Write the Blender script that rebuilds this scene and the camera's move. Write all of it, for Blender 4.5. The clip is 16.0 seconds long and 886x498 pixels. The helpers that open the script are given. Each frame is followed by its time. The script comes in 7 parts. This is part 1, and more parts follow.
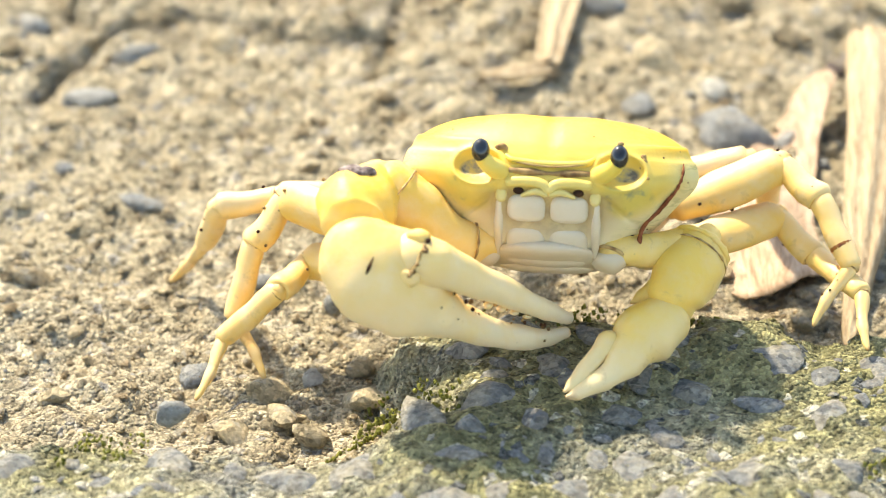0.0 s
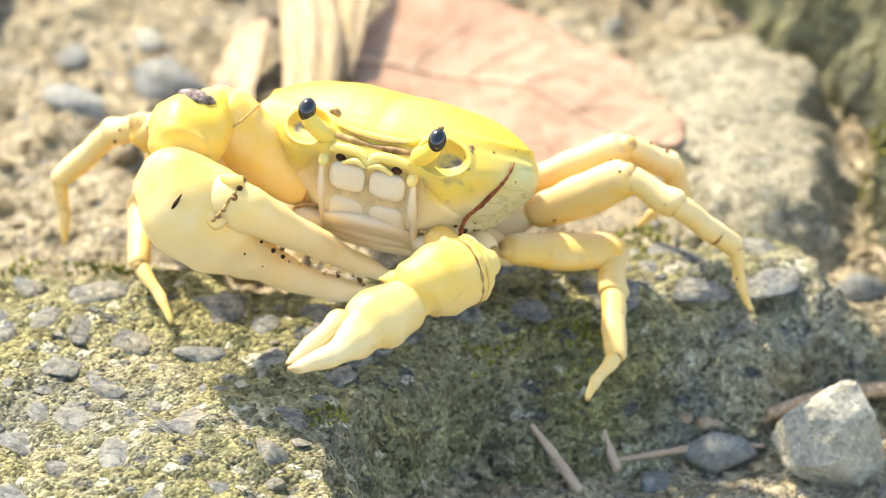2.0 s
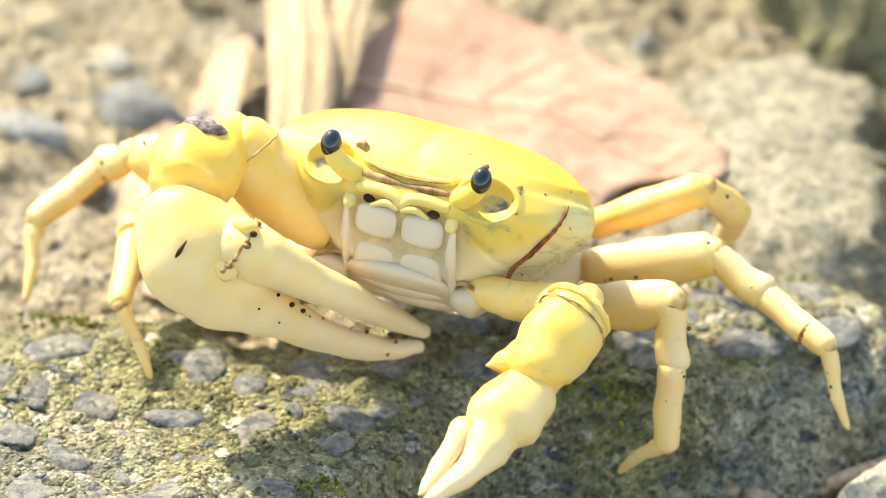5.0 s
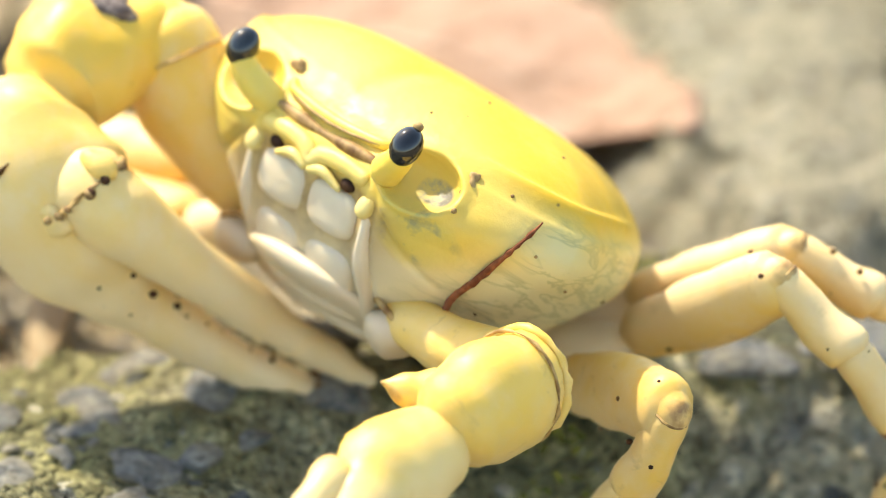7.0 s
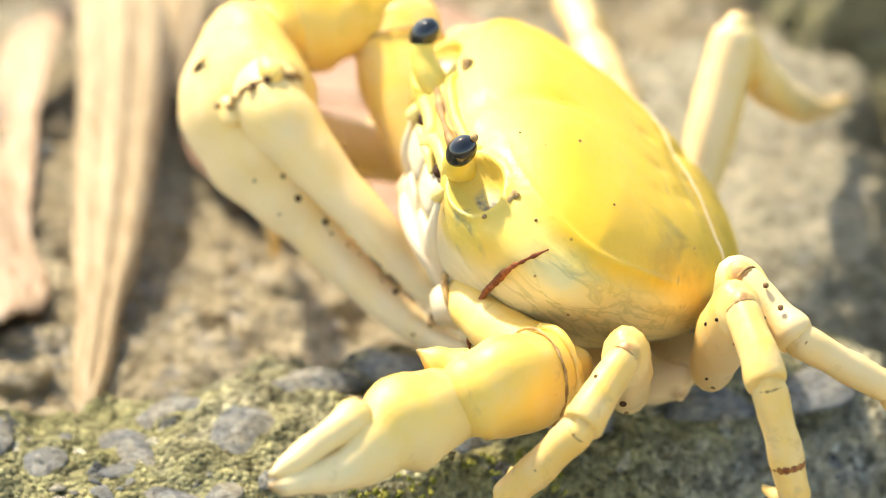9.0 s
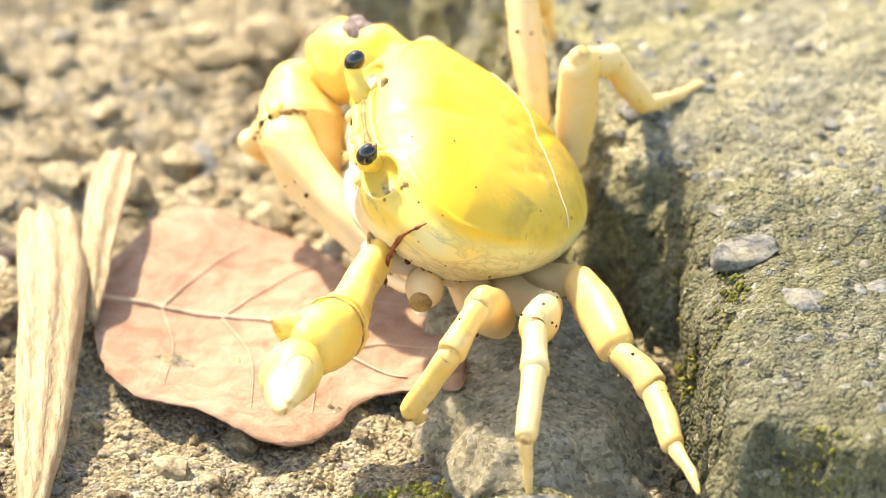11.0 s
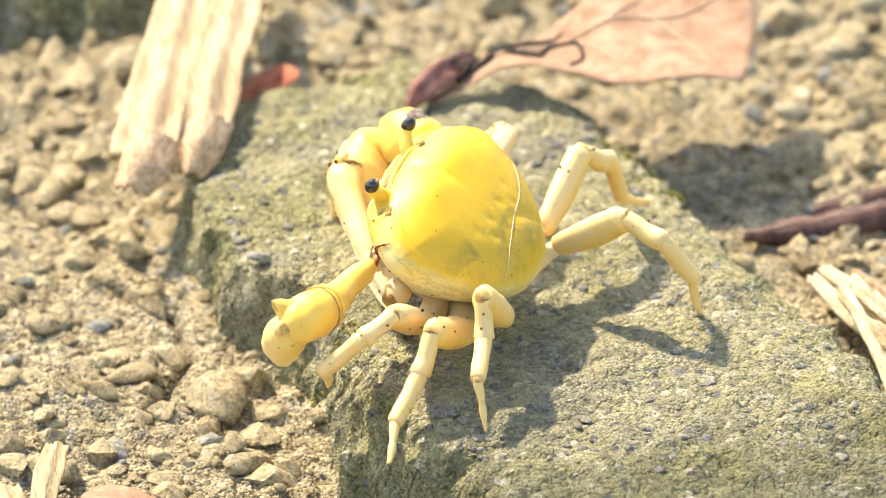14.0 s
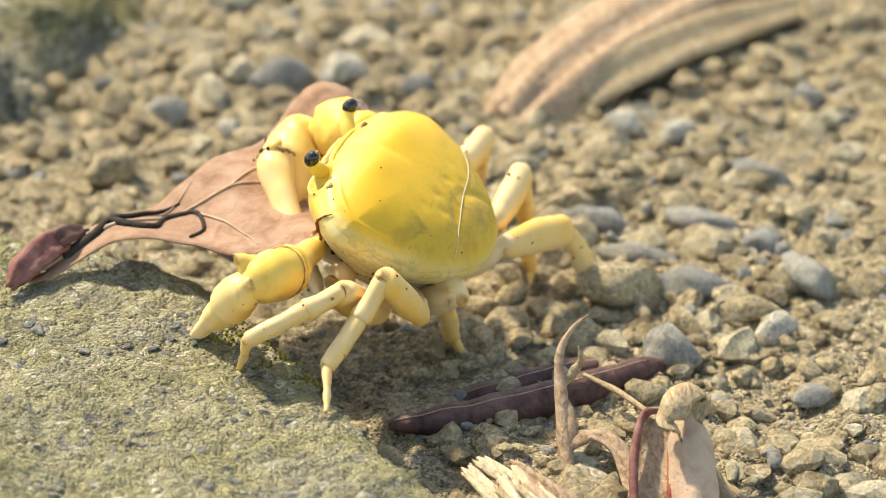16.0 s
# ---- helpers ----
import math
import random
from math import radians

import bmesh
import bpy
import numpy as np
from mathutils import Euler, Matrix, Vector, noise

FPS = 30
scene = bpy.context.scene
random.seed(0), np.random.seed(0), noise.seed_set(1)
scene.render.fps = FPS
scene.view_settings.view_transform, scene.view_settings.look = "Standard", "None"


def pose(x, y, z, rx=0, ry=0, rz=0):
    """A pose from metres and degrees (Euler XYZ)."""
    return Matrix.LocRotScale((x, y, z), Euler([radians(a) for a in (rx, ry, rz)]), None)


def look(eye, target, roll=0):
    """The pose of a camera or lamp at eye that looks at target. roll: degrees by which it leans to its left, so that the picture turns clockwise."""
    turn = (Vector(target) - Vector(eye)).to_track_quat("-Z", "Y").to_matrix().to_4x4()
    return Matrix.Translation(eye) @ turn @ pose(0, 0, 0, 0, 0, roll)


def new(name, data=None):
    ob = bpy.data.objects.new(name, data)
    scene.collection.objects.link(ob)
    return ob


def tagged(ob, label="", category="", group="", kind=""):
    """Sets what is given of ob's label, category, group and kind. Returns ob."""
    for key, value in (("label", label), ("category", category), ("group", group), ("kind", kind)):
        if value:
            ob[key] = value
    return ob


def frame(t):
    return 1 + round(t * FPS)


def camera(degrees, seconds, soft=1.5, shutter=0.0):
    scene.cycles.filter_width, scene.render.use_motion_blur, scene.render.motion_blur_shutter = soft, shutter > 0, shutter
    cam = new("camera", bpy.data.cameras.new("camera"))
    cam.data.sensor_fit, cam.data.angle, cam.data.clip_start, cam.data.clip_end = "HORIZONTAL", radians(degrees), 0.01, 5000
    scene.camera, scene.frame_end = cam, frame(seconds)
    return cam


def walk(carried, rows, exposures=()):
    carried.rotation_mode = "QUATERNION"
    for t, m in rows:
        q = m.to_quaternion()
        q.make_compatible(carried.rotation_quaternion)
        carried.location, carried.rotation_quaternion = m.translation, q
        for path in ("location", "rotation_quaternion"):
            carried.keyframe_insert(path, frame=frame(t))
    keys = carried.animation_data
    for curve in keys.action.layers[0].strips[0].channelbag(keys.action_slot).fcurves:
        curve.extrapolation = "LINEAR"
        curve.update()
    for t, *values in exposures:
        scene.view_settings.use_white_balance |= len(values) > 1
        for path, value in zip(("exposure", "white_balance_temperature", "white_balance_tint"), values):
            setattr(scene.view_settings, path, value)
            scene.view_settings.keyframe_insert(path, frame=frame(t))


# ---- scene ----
# a long lens: the camera stands about a metre from a small crab and follows it
cam = camera(7.0, 16.0, soft=0.8)
PATH = [
    (0, -0.0000, -0.8959, 0.5818, 0.00, -33.00, -0.23),
    (0.5, 0.0024, -0.8916, 0.5833, 0.68, -33.24, 0.05),
    (1, 0.0181, -0.8905, 0.5790, 1.09, -33.23, -0.23),
    (1.5, 0.0033, -0.9003, 0.5634, 4.12, -32.41, 1.08),
    (2, -0.0015, -0.8937, 0.5725, 5.41, -32.97, 1.78),
    (2.5, -0.0168, -0.8946, 0.5702, 6.63, -32.65, 2.28),
    (3, -0.0036, -0.8964, 0.5738, 6.04, -32.82, 1.92),
    (5.5, 0.0130, -0.7665, 0.4901, 5.13, -32.59, 1.39),
    (6, 0.0322, -0.7464, 0.4844, 3.56, -32.93, 0.59),
    (6.5, 0.0112, -0.6360, 0.3697, 6.82, -30.01, 1.76),
    (7, 0.0295, -0.5481, 0.3165, 6.88, -30.12, 1.90),
    (7.5, 0.0413, -0.5195, 0.3307, 5.87, -32.80, 1.90),
    (8, 0.0437, -0.5288, 0.3179, 5.30, -30.93, 1.45),
    (10.5, 0.0068, -0.7524, 0.5151, 7.61, -33.49, 1.59),
    (11, 0.0363, -0.7899, 0.5288, 5.69, -32.18, 0.35),
    (11.5, 0.0258, -0.8457, 0.5617, 6.34, -31.44, 0.57),
    (12, 0.0179, -0.9052, 0.6003, 6.59, -30.95, 0.54),
    (12.5, 0.0130, -0.9788, 0.6254, 6.38, -29.90, 0.88),
    (13, 0.0142, -0.9760, 0.6301, 6.22, -30.24, 0.59),
    (13.5, 0.0147, -0.9869, 0.6357, 6.60, -29.55, 0.61),
    (14, 0.0035, -1.0873, 0.6892, 7.15, -29.05, 0.81),
    (14.5, -0.0011, -1.1517, 0.7221, 7.46, -28.78, 0.70),
    (15, -0.0026, -1.1529, 0.7251, 8.11, -28.67, 0.75),
    (15.5, 0.0004, -1.1516, 0.7241, 8.86, -28.30, 0.71),
    (16, 0.0235, -0.9533, 0.6128, 10.49, -27.42, 1.31),
]
walk(cam, [(t, pose(x, y, z, 90 + pitch, 0, -yaw) @ pose(0, 0, 0, 0, 0, roll)) for t, x, y, z, yaw, pitch, roll in PATH],
     exposures=[(0, 1.65, 7500, 9), (3, 1.80, 7500, 9), (5.5, 1.72, 7500, 8), (6.5, 1.58, 7500, 8), (8, 1.45, 7700, 8), (10.5, 1.86, 8000, 12), (12, 1.78, 8200, 11), (14, 1.64, 8300, 10), (15.5, 1.29, 8300, 9), (16, 1.12, 8300, 8)])

# ---- daylight: thin cloud, sun from behind and to the left ----
SUN_EL, SUN_AZ = radians(50), radians(126)  # azimuth from +x, counter-clockwise, of where the sun stands
world = bpy.data.worlds.new("sky")
scene.world = world
world.use_nodes = True
wn = world.node_tree
sky = wn.nodes.new("ShaderNodeTexSky")
sky.sky_type, sky.sun_disc = "NISHITA", False
sky.sun_elevation, sky.sun_rotation = SUN_EL, radians(90) - SUN_AZ
wn.links.new(sky.outputs[0], wn.nodes["Background"].inputs[0])
wn.nodes["Background"].inputs[1].default_value = 0.145
sun = new("sun", bpy.data.lights.new("sun", "SUN"))
sun.data.energy, sun.data.angle, sun.data.color = 2.8, radians(2.2), (1.0, 0.95, 0.86)
sun.matrix_world = look((0, 0, 0), (-math.cos(SUN_AZ) * math.cos(SUN_EL), -math.sin(SUN_AZ) * math.cos(SUN_EL), -math.sin(SUN_EL)))


# ---- materials ----
class Mat:
    """A small wrapper to write node materials in few lines."""

    def __init__(self, name, rough=0.6, spec=0.4, space="World"):
        self.m = bpy.data.materials.new(name)
        self.m.use_nodes = True
        self.t = self.m.node_tree
        self.b = self.t.nodes["Principled BSDF"]
        self.b.inputs["Roughness"].default_value = rough
        self.b.inputs["Specular IOR Level"].default_value = spec
        self.co = self.t.nodes.new("ShaderNodeTexCoord").outputs["Object"] if space == "Object" else self.t.nodes.new("ShaderNodeNewGeometry").outputs["Position"]

    def node(self, kind, **values):
        n = self.t.nodes.new(kind)
        for k, v in values.items():
            n.inputs[k.replace("_", " ")].default_value = v
        return n

    def link(self, a, b):
        self.t.links.new(a, b)

    def noise(self, scale, detail=4, rough=0.55, distortion=0.0, stretch=None):
        n = self.node("ShaderNodeTexNoise", Scale=scale, Detail=detail, Roughness=rough, Distortion=distortion)
        src = self.co
        if stretch:
            mp = self.node("ShaderNodeMapping")
            mp.inputs["Scale"].default_value = stretch
            self.link(self.co, mp.inputs[0])
            src = mp.outputs[0]
        self.link(src, n.inputs["Vector"])
        return n.outputs["Fac"]

    def cells(self, scale, feature="F1"):
        n = self.node("ShaderNodeTexVoronoi", Scale=scale)
        n.feature = feature
        self.link(self.co, n.inputs["Vector"])
        return n.outputs["Distance"]

    def grains(self, scale):
        """A random value for each small cell."""
        n = self.node("ShaderNodeTexVoronoi", Scale=scale)
        self.link(self.co, n.inputs["Vector"])
        x = self.t.nodes.new("ShaderNodeSeparateXYZ")
        self.link(n.outputs["Color"], x.inputs[0])
        return x.outputs[0]

    def axis(self, which):
        n = self.t.nodes.new("ShaderNodeSeparateXYZ")
        self.link(self.co, n.inputs[0])
        return n.outputs[which]

    def ramp(self, fac, stops):
        n = self.t.nodes.new("ShaderNodeValToRGB")
        e = n.color_ramp.elements
        for i, (p, c) in enumerate(stops):
            el = e[i] if i < 2 else e.new(p)
            el.position = p
            el.color = (*c, 1) if hasattr(c, "__len__") else (c, c, c, 1)
        self.link(fac, n.inputs[0])
        return n.outputs[0]

    def span(self, value, lo, hi):
        n = self.t.nodes.new("ShaderNodeMapRange")
        n.inputs[1].default_value, n.inputs[2].default_value = lo, hi
        self.link(value, n.inputs[0])
        return n.outputs[0]

    def mix(self, fac, a, b, mode="MIX"):
        n = self.t.nodes.new("ShaderNodeMixRGB")
        n.blend_type = mode
        for i, v in enumerate((fac, a, b)):
            s = n.inputs[i]
            if isinstance(v, (int, float)):
                s.default_value = v if i == 0 else (v, v, v, 1)
            elif isinstance(v, tuple):
                s.default_value = (*v, 1)
            else:
                self.link(v, s)
        return n.outputs[0]

    def maths(self, op, a, b=0.0):
        n = self.t.nodes.new("ShaderNodeMath")
        n.operation = op
        for v, s in ((a, n.inputs[0]), (b, n.inputs[1])):
            if isinstance(v, (int, float)):
                s.default_value = v
            else:
                self.link(v, s)
        return n.outputs[0]

    def chance(self):
        return self.t.nodes.new("ShaderNodeObjectInfo").outputs["Random"]

    def island(self):
        return self.t.nodes.new("ShaderNodeNewGeometry").outputs["Random Per Island"]

    def color(self, out):
        self.link(out, self.b.inputs["Base Color"])
        return self

    def roughness(self, out):
        self.link(out, self.b.inputs["Roughness"])
        return self

    def bump(self, fac, dist, strength=1.0, before=None):
        n = self.node("ShaderNodeBump", Strength=strength, Distance=dist)
        self.link(fac, n.inputs["Height"])
        if before:
            self.link(before, n.inputs["Normal"])
        self.link(n.outputs[0], self.b.inputs["Normal"])
        return n.outputs[0]

    def glow_through(self, weight, radius):
        self.b.inputs["Subsurface Weight"].default_value = weight
        self.b.inputs["Subsurface Radius"].default_value = (1.0, 0.7, 0.35)
        self.b.inputs["Subsurface Scale"].default_value = radius
        return self


def crisp(k, c, fine, depth=1.0):
    """Sand: light and dark grains of two sizes laid over a colour."""
    c = k.mix(1.0, c, k.ramp(fine, [(0.38, 1 - 0.42 * depth), (0.46, 1 - 0.10 * depth), (0.53, 1.0), (0.62, 1 + 0.16 * depth)]), "MULTIPLY")
    c = k.mix(1.0, c, k.ramp(k.grains(1700), [(0.0, 1 - 0.62 * depth), (0.3, 1 - 0.12 * depth), (0.75, 1 + 0.05 * depth), (1.0, 1 + 0.45 * depth)]), "MULTIPLY")
    return k.mix(1.0, c, k.ramp(k.grains(640), [(0.0, 1 - 0.40 * depth), (0.4, 1.0), (1.0, 1 + 0.20 * depth)]), "MULTIPLY")


def gritty(k, n):
    """Raised grains of two sizes on top of a coarser relief."""
    n = k.bump(k.maths("SUBTRACT", 1.0, k.cells(640)), 0.0010, 0.9, n)
    return k.bump(k.maths("SUBTRACT", 1.0, k.cells(1700)), 0.0006, 0.9, n)


def dirt_material():
    k = Mat("dry_earth", 0.95, 0.15)
    big = k.noise(22, 4)
    mid = k.noise(130, 8, 0.75)
    fine = k.noise(1100, 8, 0.9)
    c = k.ramp(mid, [(0.30, (0.30, 0.23, 0.13)), (0.42, (0.56, 0.46, 0.29)), (0.55, (0.70, 0.60, 0.40)), (0.72, (0.77, 0.69, 0.50))])
    c = k.mix(k.ramp(big, [(0.42, 0.0), (0.7, 0.4)]), c, (0.46, 0.385, 0.24))
    c = k.mix(k.ramp(k.grains(620), [(0.86, 0.0), (0.90, 0.75), (0.97, 0.3)]), c, (0.36, 0.35, 0.33))
    c = crisp(k, c, fine, 0.9)
    k.color(c)
    n = k.bump(mid, 0.0030)
    n = k.bump(k.cells(420), 0.0012, 0.9, n)
    gritty(k, k.bump(fine, 0.0008, 1.0, n))
    return k.m


def slab_material(name, moss, pale, stain, blotch=0.5, grain=1.0, dark_to=None):
    """Old concrete: sandy paste with pits, grey grit and a film of moss."""
    k = Mat(name, 0.92, 0.2)
    big = k.noise(26, 6, 0.65)
    mid = k.noise(170, 8, 0.75)
    fine = k.noise(1100, 8, 0.9)
    dark = tuple(v * (1 - blotch) for v in pale)
    c = k.ramp(mid, [(0.30, dark), (0.45, tuple(v * (1 - 0.4 * blotch) for v in pale)), (0.60, pale)])
    c = k.mix(k.ramp(k.noise(85, 6, 0.7), [(0.47, 0.0), (0.60, stain)]), c, (0.25, 0.26, 0.255))
    c = k.mix(k.ramp(big, [(0.40, 0.0), (0.58, moss)]), c, k.ramp(k.noise(300, 5, 0.7), [(0.40, (0.22, 0.21, 0.05)), (0.62, (0.50, 0.46, 0.16))]))
    c = k.mix(k.ramp(k.grains(560), [(0.955, 0.0), (0.97, 0.8)]), c, (0.19, 0.20, 0.21))
    c = k.mix(k.ramp(k.grains(640), [(0.95, 0.0), (0.97, 0.8)]), c, (0.70, 0.66, 0.52))
    if dark_to is not None:  # a darker stretch towards low y, with an uneven border
        edge = k.maths("ADD", k.axis(1), k.maths("MULTIPLY", k.maths("SUBTRACT", k.noise(45, 5, 0.65), 0.5), 0.09))
        c = k.mix(k.ramp(k.span(edge, dark_to - 0.012, dark_to + 0.018), [(0.0, 0.85), (1.0, 0.0)]), c, k.mix(1.0, c, (0.50, 0.53, 0.52), "MULTIPLY"))
    c = crisp(k, c, fine, grain)
    k.color(c)
    n = k.bump(mid, 0.0030)
    n = k.bump(k.ramp(k.cells(190), [(0.0, 0.0), (0.30, 1.0)]), 0.0009, 0.8, n)  # pits
    gritty(k, k.bump(fine, 0.0008, 1.0, n))
    return k.m


def stone_material(name, a, b, speck=0.25, dust=0.7):
    k = Mat(name, 0.85, 0.25)
    base = k.mix(k.chance(), a, b)
    base = k.mix(k.maths("MULTIPLY", k.island(), 0.8), base, b)
    base = k.mix(k.ramp(k.island(), [(0.0, 0.5), (0.3, 0.0)]), base, tuple(0.6 * v for v in a))
    c = k.mix(k.ramp(k.noise(260, 6, 0.7), [(0.42, 0.0), (0.66, dust)]), base, (0.56, 0.48, 0.32))
    c = crisp(k, c, k.noise(1100, 8, 0.9), min(1.0, 0.3 + speck))
    c = k.mix(k.ramp(k.grains(900), [(0.8, 0.0), (0.95, 0.4)]), c, (0.6, 0.57, 0.48))
    k.color(c)
    n = k.bump(k.noise(300, 6, 0.65), 0.0012)
    k.bump(k.noise(1300, 7, 0.8), 0.0009, 1.0, n)
    return k.m


DIRT = dirt_material()
SLAB_A = slab_material("mossy_concrete", 0.65, (0.68, 0.62, 0.41), 0.75, 0.62)
SLAB_B = slab_material("weathered_concrete", 0.5, (0.62, 0.57, 0.36), 0.45, 0.42, 0.6, 0.030)
GREY = stone_material("slate_grey_stone", (0.24, 0.26, 0.275), (0.44, 0.44, 0.40), 0.1, 0.4)
CLOD = stone_material("earth_clod", (0.29, 0.20, 0.10), (0.72, 0.59, 0.355), 0.35)
AGGREGATE = stone_material("set_grey_stone", (0.15, 0.165, 0.175), (0.29, 0.295, 0.275), 0.35, 0.7)
WHITE = stone_material("chalky_stone", (0.74, 0.69, 0.55), (0.80, 0.76, 0.63), 0.25, 0.3)


# ---- building helpers ----
def lattice(x, y, seed):
    """Smooth value noise in [-1, 1] on arrays."""
    xi, yi = np.floor(x).astype(np.int64), np.floor(y).astype(np.int64)
    fx, fy = x - xi, y - yi
    fx, fy = fx * fx * (3 - 2 * fx), fy * fy * (3 - 2 * fy)

    def h(i, j):
        n = (i * 374761393 + j * 668265263 + seed * 974711) & 0x7FFFFFFF
        n = ((n ^ (n >> 13)) * 1274126177) & 0x7FFFFFFF
        return ((n ^ (n >> 16)) & 0xFFFF) / 32767.5 - 1

    return (h(xi, yi) * (1 - fx) + h(xi + 1, yi) * fx) * (1 - fy) + (h(xi, yi + 1) * (1 - fx) + h(xi + 1, yi + 1) * fx) * fy


def rough(x, y, size, octaves, seed):
    s, a, out = 1.0 / size, 1.0, 0.0
    for o in range(octaves):
        out = out + a * lattice(x * s + 17.3 * o, y * s - 9.1 * o, seed + o)
        s, a = s * 2.03, a * 0.55
    return out


def step(v, lo, hi):
    t = np.clip((v - lo) / (hi - lo), 0, 1)
    return t * t * (3 - 2 * t)


def inside(x, y, poly):
    """Signed distance to a polygon (positive inside), on arrays."""
    d, sign = np.full(x.shape, 1e9), np.full(x.shape, -1.0)
    n = len(poly)
    for i in range(n):
        (ax, ay), (bx, by) = poly[i], poly[(i + 1) % n]
        ex, ey = bx - ax, by - ay
        t = np.clip(((x - ax) * ex + (y - ay) * ey) / (ex * ex + ey * ey), 0, 1)
        d = np.minimum(d, np.hypot(x - ax - t * ex, y - ay - t * ey))
        cross = ((ay > y) != (by > y)) & (x < (bx - ax) * (y - ay) / (by - ay + 1e-12) + ax)
        sign = np.where(cross, -sign, sign)
    return d * sign


def link_mesh(name, verts, faces, material, parent=None, label="", smooth=True):
    me = bpy.data.meshes.new(name)
    me.from_pydata([tuple(v) for v in verts], [], faces)
    if smooth:
        me.polygons.foreach_set("use_smooth", [True] * len(me.polygons))
    me.materials.append(material)
    me.update()
    ob = new(name, me)
    if parent:
        ob.parent = parent
    return tagged(ob, label)


def part(name, bm, material, parent, label="", smooth=True):
    me = bpy.data.meshes.new(name)
    for f in bm.faces:
        f.smooth = smooth
    bm.to_mesh(me)
    bm.free()
    me.materials.append(material)
    ob = new(name, me)
    ob.parent = parent
    return tagged(ob, label)


def mm(points):
    return [tuple(c / 1000 for c in p) for p in points]


SLAB_A_EDGE = mm([(-400, -52), (-62, -56), (-35, -56), (-23, -59), (-15, -57), (-6, -48), (-10, -34), (-9, -22), (20, -24), (50, -29), (83, -24), (121, -17),
                  (134, -22), (140, -31), (147, -45), (119, -52), (100, -56), (80, -60), (68, -74), (66, -92), (75, -160), (90, -400), (-400, -400)])
SLAB_B_EDGE = mm([(111, 160), (105, 138), (108, 118), (110, 104), (118, 96), (127, 88), (129, 62), (134, 42), (145, 29), (149, 8), (147, -20), (148, -34), (180, -46), (300, -60),
                  (285, -40), (262, -15), (241, 20), (229, 54), (214, 98), (205, 126), (197, 147), (193, 161), (173, 178), (155, 190), (121, 176)])


CRACKS = [mm(L) for L in ([(-64, 77), (-57, 68), (-53, 61), (-47, 64), (-40, 66), (-33, 65), (-27, 62), (-22, 59), (-15, 57), (-8, 58)], [(-6, 75), (-7, 64), (-8, 58), (-11, 46)], [(-53, 61), (-58, 50), (-62, 42)], [(96, 84), (104, 98), (101, 112), (92, 126)])]


def ground_height(x, y):
    z = 0.0016 * rough(x, y, 0.045, 3, 5) + 0.0013 * rough(x, y, 0.009, 4, 11) + 0.0006 * rough(x, y, 0.0035, 3, 15)
    z = z + 0.006 * step(y, 0.05, 0.13)
    wx, wy = x + 0.0012 * rough(x, y, 0.006, 2, 81), y + 0.0012 * rough(x, y, 0.006, 2, 82)
    for line in CRACKS:  # drying cracks
        for (ax, ay), (bx, by) in zip(line, line[1:]):
            f = np.clip(((wx - ax) * (bx - ax) + (wy - ay) * (by - ay)) / ((bx - ax) ** 2 + (by - ay) ** 2), 0, 1)
            d = np.hypot(wx - ax - f * (bx - ax), wy - ay - f * (by - ay))
            z = z - 0.0032 * np.exp(-(d / 0.0009) ** 2)
    low = step(x, 0.055, 0.085) * step(-y, 0.030, 0.050) * (1 - step(x, 0.20, 0.28))
    z = z - 0.009 * low
    return z * np.exp(-np.maximum(0, np.hypot(x, y) - 0.6) * 0.5)


def spread(lo, hi, cell, far):
    """Even steps from lo to hi, then ever wider ones out to far."""
    core = list(np.arange(lo, hi, cell))
    out, s, v = [], cell, hi
    while v < far:
        out.append(v)
        s *= 1.35
        v += s
    left = [lo - (v - hi) - cell for v in out]
    return np.array(left[::-1] + core + out)


def make_ground():
    xs, ys = spread(-0.13, 0.40, 0.0011, 60), spread(-0.16, 0.36, 0.0011, 60)
    X, Y = np.meshgrid(xs, ys)
    Z = ground_height(X, Y)
    n, m = X.shape
    idx = np.arange(n * m).reshape(n, m)
    faces = np.stack([idx[:-1, :-1], idx[:-1, 1:], idx[1:, 1:], idx[1:, :-1]], -1).reshape(-1, 4).tolist()
    g = link_mesh("ground", np.stack([X, Y, Z], -1).reshape(-1, 3).tolist(), faces, DIRT)
    return tagged(g, "dry tan earth with grit, cracks and small clods", "ground", kind="structure")


